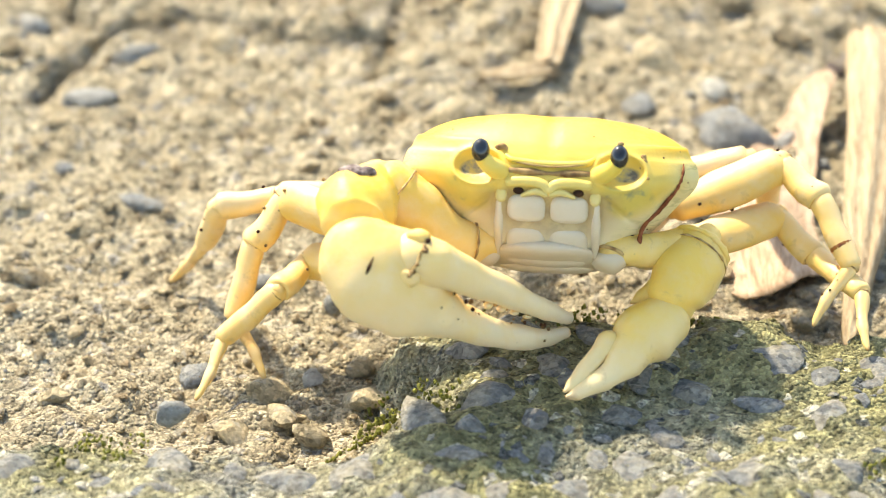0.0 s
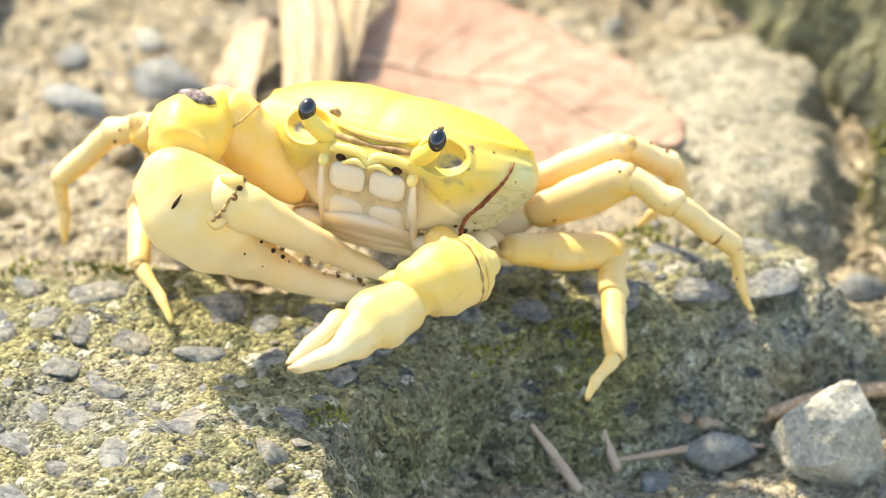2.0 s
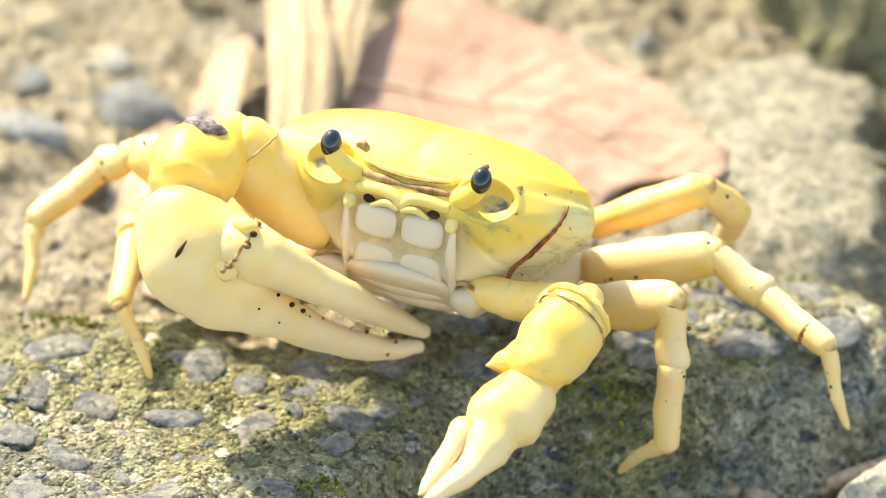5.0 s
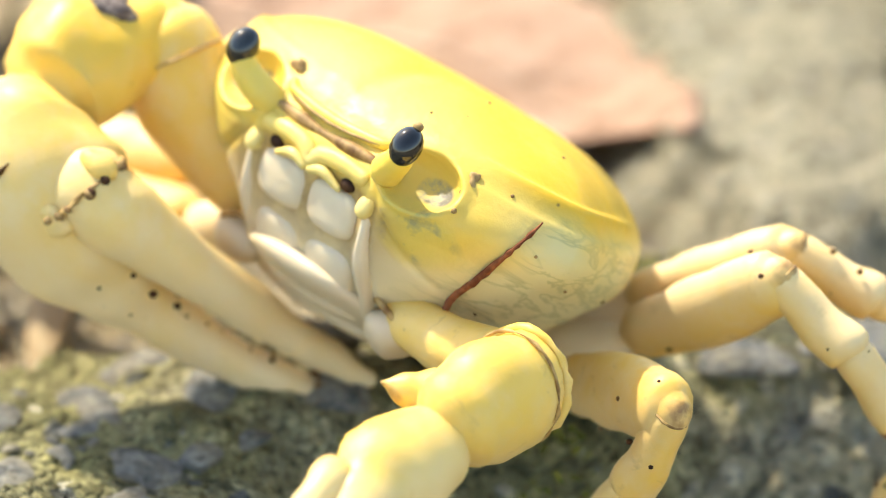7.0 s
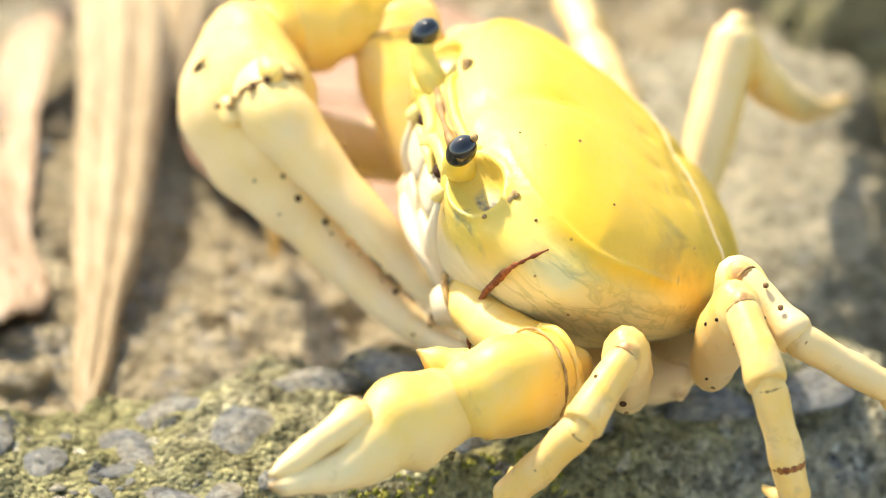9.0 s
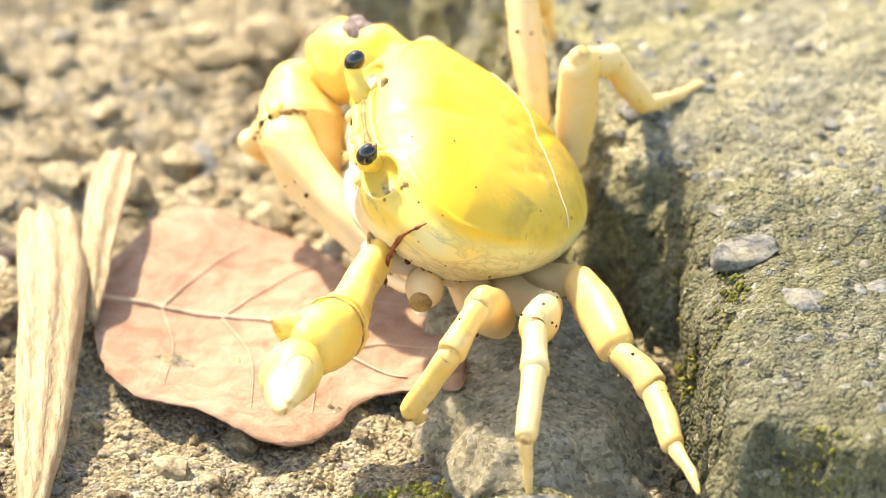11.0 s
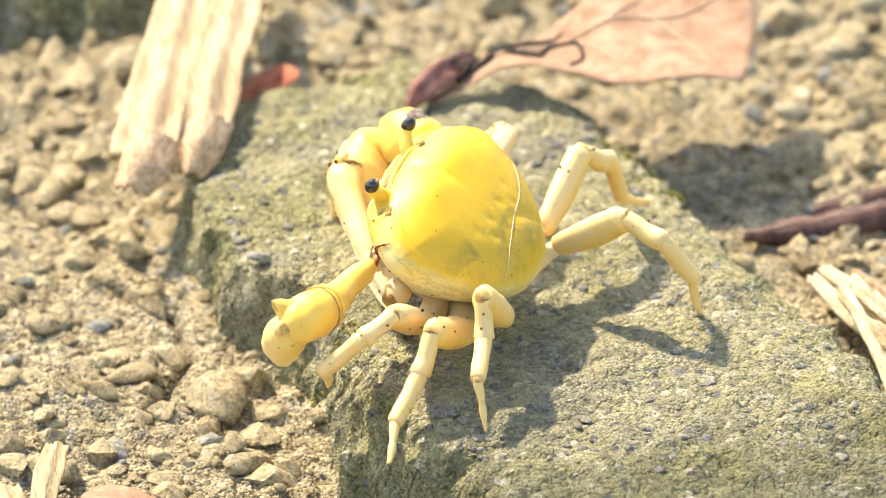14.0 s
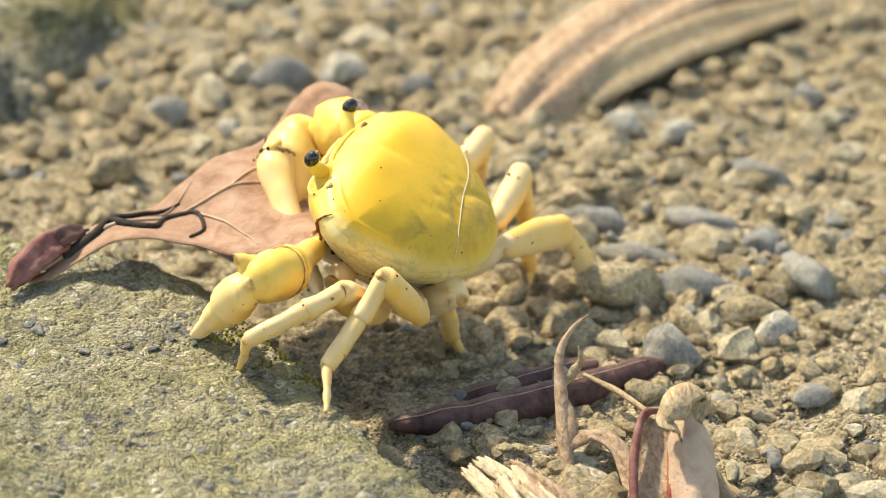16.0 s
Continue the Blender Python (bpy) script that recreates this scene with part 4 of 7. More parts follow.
# elbow, wrist and tip of the small claw, in the crab's space, in millimetres
SMALL_WAY = [
    (0, 21.7, -0.8, -11.6, 18.2, -5.6, -20.8, 4.1, -16.4, -32.9),
    (0.5, 20.5, 0.9, -11.0, 18.0, -4.2, -20.4, 4.3, -14.0, -33.8),
    (1, 23.7, -5.0, -8.9, 24.0, -10.4, -18.5, 12.9, -19.9, -34.2),
    (1.5, 19.3, -17.5, -15.8, 15.2, -25.0, -22.9, 6.2, -40.4, -34.8),
    (2, 19.1, -17.8, -16.0, 13.7, -24.9, -22.4, 4.2, -39.7, -34.8),
    (2.5, 23.6, -11.4, -12.4, 22.3, -16.6, -22.0, 15.8, -29.5, -37.9),
    (3, 23.6, -10.9, -12.4, 22.0, -15.8, -22.1, 15.5, -28.6, -38.2),
    (5.5, 23.6, -11.3, -12.2, 22.0, -16.2, -22.0, 16.6, -30.3, -37.3),
    (6, 24.1, -8.5, -11.0, 23.3, -13.8, -20.7, 22.9, -30.8, -33.8),
    (6.5, 24.0, -8.7, -10.9, 24.3, -15.7, -19.4, 26.7, -31.6, -33.6),
    (7, 24.0, -8.7, -11.4, 25.7, -17.2, -18.2, 29.9, -34.3, -30.4),
    (7.5, 24.0, -6.1, -10.5, 27.2, -14.4, -16.9, 34.1, -30.3, -29.7),
    (8, 23.1, -3.4, -8.3, 27.1, -11.3, -14.8, 36.5, -27.2, -25.8),
    (10.5, 23.8, -5.9, -9.1, 29.5, -14.1, -13.7, 45.8, -27.4, -18.2),
    (11, 22.7, -12.3, -17.7, 31.4, -18.7, -19.4, 50.5, -25.9, -12.5),
    (11.5, 23.0, -8.5, -19.4, 31.7, -15.3, -19.4, 50.1, -26.3, -18.9),
    (12, 23.0, -6.4, -20.4, 32.3, -12.2, -21.0, 50.6, -23.5, -19.9),
    (12.5, 23.7, -6.6, -16.5, 32.3, -13.1, -18.7, 50.4, -24.0, -22.9),
    (13, 23.2, -10.9, -17.2, 31.9, -17.1, -19.4, 21.0, -7.8, -35.4),
    (13.5, 22.6, -9.0, -21.2, 33.0, -12.6, -21.4, 27.4, -7.5, -41.5),
    (14, 27.9, -11.3, -14.2, 38.1, -15.1, -15.5, 25.7, -8.1, -31.7),
    (14.5, 24.3, -11.1, -12.1, 34.0, -15.5, -14.9, 19.9, -9.9, -30.2),
    (15, 24.9, -9.5, -11.3, 34.2, -14.4, -14.6, 21.1, -11.7, -31.4),
    (15.5, 23.8, -10.8, -10.9, 33.3, -15.4, -13.9, 19.5, -12.3, -30.0),
    (16, 26.9, -9.6, -9.3, 37.2, -13.5, -10.0, 29.6, -14.6, -30.1),
]
# the large claw's turn from its first pose, in degrees about each axis, and its shift in millimetres
CLAW_WAY = [
    (0, 5.6, 0.9, -0.3, 1, -1.8, -1),
    (0.5, 9.2, -0.7, 4.3, 1.1, -1.7, 0.1),
    (1, 13.2, 1.2, 5.1, 1, -1.3, 0.7),
    (1.5, 12.5, 2.8, 5.4, 0.6, -0.8, 1.1),
    (2, 13.8, 3.1, 8.1, 1.1, -0.5, 1.5),
    (2.5, 16.1, 4.2, 7.9, 0.9, -0.5, 1.3),
    (3, 14.3, 4, 7.4, 1.2, -0.5, 1.4),
    (5.5, 15, 2.7, 7.3, 1.5, -0.6, 1.7),
    (6, 14.3, 0.6, 15.6, 1.5, 0, 1.2),
    (6.5, 17.1, 4.5, 19.8, 1, 1.7, 1.3),
    (7, 17.7, 6.8, 17.4, 1.4, 2.4, 1.1),
    (7.5, 14.2, 0.4, 24.8, 1.3, 1, 1.7),
    (8, 9.2, 0.1, 31.4, 2.1, 1.1, 1.3),
    (10.5, 17.6, -16.3, -23, 2.7, 2, 0.8),
    (11, 30.2, -4.1, -10.2, 3.1, 1.7, 1.7),
    (11.5, 32.2, -8.3, -13.4, 3.2, 0.2, 0.8),
    (12, 32.4, -8, -18.3, 3, -0.5, 0.5),
    (12.5, 33.1, -6.6, -18.3, 3.1, 0, 1.1),
    (13, 34.8, -9.2, -13.2, 3.9, -1.2, 0.1),
    (13.5, 37, -11.4, -6.3, 4.9, -1, -0.3),
    (14, 27.1, -6.2, -3.6, 6.2, 0.3, -0.9),
    (14.5, 22.3, -4, 9.4, 8.1, -0, -2.9),
    (15, 18, -0.5, 3.1, 8.3, -0.5, -2.6),
    (15.5, 21.2, 2.2, 4.9, 8.9, 0.4, -2.6),
    (16, 16.6, -1.8, 0.6, 10.4, 0.1, 0.2),
]


def between(rows, t):
    """The values of a table at the time t, eased from row to row."""
    for a, b in zip(rows, rows[1:]):
        if a[0] <= t <= b[0]:
            f = (t - a[0]) / (b[0] - a[0])
            return [u + (v - u) * f for u, v in zip(a[1:], b[1:])]
    return list((rows[0] if t < rows[0][0] else rows[-1])[1:])


def aim(at, way, up):
    x = way.normalized()
    y = up.cross(x).normalized()
    z = x.cross(y)
    m = Matrix((x, y, z)).transposed().to_4x4()
    m.translation = at
    return m


def heading(azimuth, rise):
    a, e = radians(azimuth), radians(rise)
    return Vector((math.cos(e) * math.cos(a), math.cos(e) * math.sin(a), math.sin(e)))


def walk_leg(leg, hip, **ways):
    """Key the four segments of a leg end to end: the hip in millimetres, then each segment's azimuth and rise in the crab's space."""
    rows = {kind: [] for kind in SEGMENTS}
    for t in [r[0] for r in ways["merus"]]:
        at = Vector(between(hip, t)) / 1000
        way = {kind: heading(*between(ways[kind], t)) for kind in SEGMENTS}
        across = way["merus"].cross(way["dactyl"]).normalized()
        for kind, L in SEGMENTS.items():
            up = way[kind].cross(across)
            rows[kind].append((t, aim(at, way[kind], -up)))
            at = at + way[kind] * L * SHORT.get(leg, 1)
    for ob, kind in zip(LEGS[leg], SEGMENTS):
        walk(ob, rows[kind])


def motions():
    walk(crab, [(r[0], pose(*r[1:])) for r in CRAB_WAY])
    walk_leg("L1",
             hip=[(0, 18.6, 7.9, -10.7), (0.5, 18.1, 7.4, -10.5), (1, 19.4, 7.3, -10.7), (1.5, 17.1, 7.0, -11.3), (2, 16.4, 5.3, -11.2), (2.5, 18.1, 6.5, -11.2), (3, 18.2, 6.5, -10.9), (5.5, 18.8, 6.4, -10.7), (6, 17.2, 6.9, -10.5), (6.5, 16.4, 6.4, -10.2), (7, 16.8, 6.5, -10.4), (7.5, 17.5, 7.2, -8.6), (8, 16.6, 7.6, -7.6), (10.5, 18.2, 8.5, -9.5), (11, 17.8, 9.0, -9.6), (11.5, 17.4, 8.0, -10.8), (12, 18.1, 7.8, -11.5), (12.5, 18.2, 7.9, -11.4), (13, 18.3, 7.9, -10.4), (13.5, 18.5, 7.6, -12.8), (14, 17.4, 7.2, -10.1), (14.5, 17.5, 6.4, -10.4), (15, 17.3, 6.2, -10.9), (15.5, 18.1, 7.2, -10.6), (16, 18.3, 8.0, -10.7)],
             merus=[(0, 30, 19), (0.5, 42, 26), (1, -47, 28), (1.5, -24, 11), (2, 42, 14), (2.5, -31, 11), (3, -32, 10), (5.5, -34, 12), (6, -24, 19), (6.5, -20, 18), (7, -25, 9), (7.5, -26, -21), (8, -27, -1), (8.5, -39, 23), (9, -42, 27), (9.5, -43, 27), (10, -44, 25), (10.5, -40, 15), (11, -44, 28), (11.5, -29, -18), (12, -35, 12), (12.5, -32, -4), (13, -28, -8), (13.5, -17, -9), (14, -36, 26), (14.5, -32, 30), (15, -29, 33), (15.5, -30, 17), (16, -35, 28)],
             carpus=[(0, -23, -43), (0.5, -36, -63), (1, -58, -65), (1.5, -12, -51), (2, -61, -52), (2.5, 21, -77), (3, 33, -75), (5.5, 78, -64), (6, 95, -65), (6.5, 125, -69), (7, 123, -60), (7.5, 136, -72), (8, 85, -73), (8.5, -14, -52), (9, -19, -43), (9.5, -21, -36), (10, -24, -26), (10.5, -24, -22), (11, -20, -30), (11.5, -30, -23), (12, -22, -24), (12.5, -26, -27), (13, 143, -85), (13.5, -14, -32), (14, -17, -19), (14.5, -15, -13), (15, -24, -32), (15.5, -19, -25), (16, -22, -19)],
             propodus=[(0, -43, -28), (0.5, -63, -49), (1, 99, -53), (1.5, 68, -36), (2, -53, -51), (2.5, 97, -50), (3, 95, -53), (5.5, 85, -60), (6, 108, -56), (6.5, 132, -57), (7, 143, -44), (7.5, 151, -16), (8, 142, -30), (8.5, 163, -48), (9, 162, -79), (9.5, 337, -77), (10, 334, -60), (10.5, 339, -53), (11, 459, -85), (11.5, 336, -9), (12, 350, -85), (12.5, 197, -84), (13, 160, -58), (13.5, 81, -84), (14, -29, -79), (14.5, -13, -65), (15, -53, -76), (15.5, -16, -56), (16, -37, -46)],
             dactyl=[(0, -82, -53), (0.5, -123, -40), (1, -228, -17), (1.5, -258, -47), (2, -94, -42), (2.5, -224, -31), (3, -223, -29), (5.5, -225, -27), (6, -204, -19), (6.5, -198, -12), (7, -202, 0), (7.5, -208, 8), (8, -208, -3), (8.5, -211, -3), (9, -206, -9), (9.5, -205, -21), (10, -211, -37), (10.5, -222, -53), (11, -223, -26), (11.5, -401, -67), (12, -229, -71), (12.5, -209, -46), (13, -208, -4), (13.5, -195, -69), (14, -215, -47), (14.5, -219, -53), (15, -207, -55), (15.5, -213, -57), (16, -215, -65)])
    walk_leg("L2",
             hip=[(0, 17.5, 12.6, -5.1), (0.5, 17.0, 12.4, -5.2), (1, 17.4, 12.2, -4.9), (1.5, 16.8, 11.6, -4.3), (2, 16.5, 12.4, -5.3), (2.5, 16.0, 12.7, -6.2), (3, 16.4, 12.7, -6.1), (5.5, 16.7, 12.8, -5.9), (6, 15.4, 12.3, -5.2), (6.5, 15.3, 11.9, -4.0), (7, 16.2, 12.3, -4.9), (7.5, 16.4, 12.8, -4.0), (8, 16.0, 13.3, -2.3), (10.5, 17.7, 12.6, -3.6), (11, 17.7, 13.1, -4.4), (11.5, 15.3, 14.5, -5.4), (12, 16.7, 13.3, -5.7), (12.5, 16.5, 13.2, -5.6), (13, 16.3, 13.7, -5.3), (13.5, 18.6, 11.8, -4.1), (14, 16.2, 13.3, -5.7), (14.5, 16.4, 13.3, -5.4), (15, 17.6, 12.6, -5.2), (15.5, 16.1, 13.4, -6.1), (16, 16.4, 13.8, -6.4)],
             merus=[(0, 2, 26), (0.5, -11, 25), (1, -17, 30), (1.5, -23, 29), (2, -21, 30), (2.5, -8, 19), (3, -6, 19), (5.5, -9, 21), (6, -11, 34), (6.5, -18, 38), (7, -20, 37), (7.5, -22, 37), (8, -14, 36), (8.5, -37, 42), (9, -41, 41), (9.5, -44, 38), (10, -45, 35), (10.5, -40, 26), (11, -30, 19), (11.5, -45, 31), (12, -29, 18), (12.5, -31, 15), (13, -13, 10), (13.5, -30, 27), (14, -30, 20), (14.5, -31, 15), (15, -37, 34), (15.5, -43, 25), (16, -44, 31)],
             carpus=[(0, -27, -38), (0.5, 31, -30), (1, 12, -18), (1.5, 65, -34), (2, 14, -18), (2.5, 12, -27), (3, 6, -28), (5.5, 8, -24), (6, 39, -17), (6.5, 39, -18), (7, 35, -17), (7.5, 41, -15), (8, 44, -17), (8.5, 27, -9), (9, 21, -13), (9.5, 14, -16), (10, 8, -19), (10.5, 9, -28), (11, -2, -7), (11.5, 35, -45), (12, 25, -35), (12.5, 27, -38), (13, 43, -52), (13.5, 8, -4), (14, 25, -32), (14.5, 3, -33), (15, 10, -27), (15.5, 12, -57), (16, 13, -50)],
             propodus=[(0, -24, -60), (0.5, 53, -20), (1, 57, -17), (1.5, 89, -21), (2, 44, -18), (2.5, -11, -20), (3, -9, -22), (5.5, -12, -23), (6, 56, -20), (6.5, 66, -28), (7, 63, -25), (7.5, 74, -29), (8, 87, -30), (8.5, 71, -28), (9, 61, -35), (9.5, 50, -40), (10, 38, -43), (10.5, 39, -49), (11, -5, -14), (11.5, 51, -50), (12, -1, 0), (12.5, -4, -11), (13, 8, -24), (13.5, 29, -44), (14, 6, -17), (14.5, -9, -9), (15, 33, -55), (15.5, -3, -17), (16, 2, -26)],
             dactyl=[(0, -161, -57), (0.5, -335, -11), (1, -234, -45), (1.5, -232, -14), (2, -297, -52), (2.5, -324, -61), (3, -338, -63), (5.5, -330, -61), (6, -266, -44), (6.5, -248, -46), (7, -228, -45), (7.5, -225, -42), (8, -202, -39), (8.5, -191, -29), (9, -197, -27), (9.5, -204, -26), (10, -212, -25), (10.5, -224, -29), (11, -280, -53), (11.5, -241, -41), (12, -351, -18), (12.5, -360, -17), (13, -275, -60), (13.5, -215, -32), (14, -344, 2), (14.5, -347, -37), (15, -219, -36), (15.5, -302, -55), (16, -334, -4)])
    walk_leg("L3",
             hip=[(0, 12.6, 16.1, -2.0), (0.5, 12.7, 16.1, -2.0), (1, 12.6, 16.1, -2.0), (1.5, 15.0, 16.0, -1.5), (2, 14.0, 16.4, -0.9), (2.5, 13.8, 16.4, -1.3), (3, 14.0, 16.5, -1.1), (5.5, 14.6, 16.5, -0.7), (6, 12.8, 16.1, -0.9), (6.5, 11.9, 15.3, -1.4), (7, 12.4, 15.6, -2.3), (7.5, 12.4, 15.9, -1.1), (8, 11.7, 15.8, -0.5), (10.5, 12.4, 15.9, -1.4), (11, 14.3, 15.2, -0.7), (11.5, 14.1, 15.9, -1.3), (12, 12.3, 17.0, -2.4), (12.5, 13.2, 15.6, -0.5), (13, 12.6, 15.9, -0.5), (13.5, 12.2, 16.7, -1.4), (14, 12.0, 16.6, -1.8), (14.5, 12.5, 16.1, -1.4), (15, 13.4, 16.6, -1.8), (15.5, 13.4, 17.0, -1.9), (16, 11.8, 17.1, -1.5)],
             merus=[(0, -1, 17), (0.5, 3, 13), (1, 12, 20), (1.5, -6, 23), (2, -15, 31), (2.5, -18, 31), (3, -17, 30), (5.5, -12, 32), (6, -13, 37), (6.5, -18, 37), (7, -11, 38), (7.5, -9, 42), (8, -27, 39), (8.5, -40, 37), (9, -48, 36), (9.5, -50, 35), (10, -45, 35), (10.5, -30, 31), (11, 10, 9), (11.5, 0, 7), (12, -45, 32), (12.5, -49, 31), (13, -44, 41), (13.5, -33, 35), (14, -38, 36), (14.5, -35, 40), (15, -37, 38), (15.5, -28, 40), (16, -145, -24)],
             carpus=[(0, 63, -14), (0.5, 54, -12), (1, 63, -7), (1.5, 47, 0), (2, 44, -8), (2.5, 56, -13), (3, 54, -15), (5.5, 60, -14), (6, 53, -16), (6.5, 40, 2), (7, 38, -3), (7.5, 70, -5), (8, 56, -1), (8.5, 45, 2), (9, 37, 2), (9.5, 34, 0), (10, 33, -4), (10.5, 35, -10), (11, 31, 10), (11.5, 27, -6), (12, 61, -25), (12.5, 20, 8), (13, 29, 7), (13.5, 43, -21), (14, 57, -37), (14.5, 46, -12), (15, 19, -2), (15.5, 44, -4), (16, 89, -30)],
             propodus=[(0, 92, -24), (0.5, 76, -21), (1, 85, -18), (1.5, 66, -15), (2, 92, -18), (2.5, 104, -23), (3, 108, -24), (5.5, 109, -20), (6, 109, -28), (6.5, 97, -10), (7, 73, 17), (7.5, 67, 27), (8, 85, 12), (8.5, 84, 11), (9, 87, 3), (9.5, 94, -10), (10, 97, -22), (10.5, 97, -33), (11, 9, 0), (11.5, 11, -2), (12, 21, 6), (12.5, 46, -12), (13, 45, -28), (13.5, 12, -5), (14, 13, 4), (14.5, 34, -19), (15, 78, -60), (15.5, 63, -38), (16, 113, -49)],
             dactyl=[(0, 100, -25), (0.5, 83, -23), (1, 91, -20), (1.5, 96, -19), (2, 143, -34), (2.5, 152, -33), (3, 160, -31), (5.5, 174, -31), (6, 179, -32), (6.5, 157, -37), (7, 114, -26), (7.5, 106, -17), (8, 125, -31), (8.5, 111, -32), (9, 87, -29), (9.5, 61, -19), (10, 45, -9), (10.5, 39, -7), (11, 10, 9), (11.5, -7, 12), (12, 18, 26), (12.5, 125, -31), (13, 127, -42), (13.5, 42, -16), (14, 62, -31), (14.5, 117, -45), (15, 107, -45), (15.5, 147, -42), (16, 101, -28)])
    walk_leg("R1",
             hip=[(0, -20.8, -0.6, -15.1), (0.5, -21.8, -1.5, -16.1), (1, -22.0, 0.2, -14.5), (1.5, -20.9, -0.8, -14.9), (2, -22.2, 0.6, -14.7), (2.5, -22.4, 0.3, -14.9), (3, -22.5, 0.1, -14.8), (5.5, -21.8, -0.8, -15.4), (6, -23.0, -0.3, -15.5), (6.5, -21.9, -0.7, -15.9), (7, -20.5, -0.6, -15.1), (7.5, -20.4, -0.6, -15.1), (8, -20.3, -2.3, -16.1), (10.5, -20.5, -0.5, -15.1), (11, -20.4, -0.6, -15.2), (11.5, -20.4, -0.7, -15.2), (12, -20.5, -0.5, -15.1), (12.5, -20.5, -0.6, -15.1), (13, -20.4, -0.6, -15.1), (13.5, -20.3, -1.6, -17.9), (14, -20.4, -0.6, -15.0), (14.5, -20.4, -0.6, -15.1), (15, -20.4, -0.6, -15.1), (15.5, -20.4, -0.6, -15.2), (16, -20.4, -0.6, -15.2)],
             merus=[(0, 144, -1), (0.5, 221, 12), (1, 162, 16), (1.5, 169, 2), (2, 164, 3), (2.5, 168, 4), (3, 165, 5), (5.5, 164, 7), (6, 176, -10), (6.5, 188, -19), (7, 191, -17), (7.5, 175, -14), (8, 271, -30), (8.5, 271, -18), (9, 269, -15), (9.5, 267, -14), (10, 264, -13), (10.5, 257, -19), (11, 263, -24), (11.5, 265, -28), (12, 221, -40), (12.5, 209, -39), (13, 225, -33), (13.5, 266, -71), (14, 265, -13), (14.5, 260, 5), (15, 263, 17), (15.5, 263, 1), (16, 268, -10)],
             carpus=[(0, -126, -35), (0.5, -261, -16), (1, -84, -29), (1.5, -100, -34), (2, -70, -30), (2.5, -75, -25), (3, -76, -24), (5.5, -77, -23), (6, -64, -15), (6.5, -65, -19), (7, -62, -43), (7.5, -54, -48), (8, -166, -69), (8.5, -164, -64), (9, -172, -61), (9.5, -178, -57), (10, -185, -53), (10.5, -197, -49), (11, -209, -58), (11.5, -41, -69), (12, -210, -73), (12.5, -212, -62), (13, -206, -70), (13.5, -88, -71), (14, -110, -67), (14.5, -141, -62), (15, -140, -55), (15.5, -130, -64), (16, -111, -75)],
             propodus=[(0, 154, -40), (0.5, 83, -40), (1, 180, -53), (1.5, 172, -34), (2, 304, -47), (2.5, 295, -50), (3, 294, -50), (5.5, 295, -49), (6, 288, -51), (6.5, 296, -40), (7, 288, -48), (7.5, 294, -54), (8, 119, -22), (8.5, 119, -18), (9, 116, -16), (9.5, 113, -14), (10, 111, -13), (10.5, 108, -13), (11, 102, -14), (11.5, 55, -38), (12, 75, -39), (12.5, 82, -39), (13, 74, -38), (13.5, 191, -74), (14, 115, -72), (14.5, 114, -59), (15, 116, -58), (15.5, 110, -62), (16, 97, -61)],
             dactyl=[(0, -129, -62), (0.5, -13, -31), (1, -43, -60), (1.5, -111, -51), (2, -13, -41), (2.5, -15, -47), (3, -7, -50), (5.5, 35, -52), (6, 3, -55), (6.5, -32, -57), (7, -61, -46), (7.5, -55, -49), (8, 102, -50), (8.5, 105, -46), (9, 107, -40), (9.5, 110, -33), (10, 112, -27), (10.5, 113, -21), (11, 107, -22), (11.5, 30, -56), (12, 84, -54), (12.5, 96, -50), (13, 86, -53), (13.5, 32, -82), (14, 98, -58), (14.5, 99, -46), (15, 98, -43), (15.5, 98, -47), (16, 94, -47)])
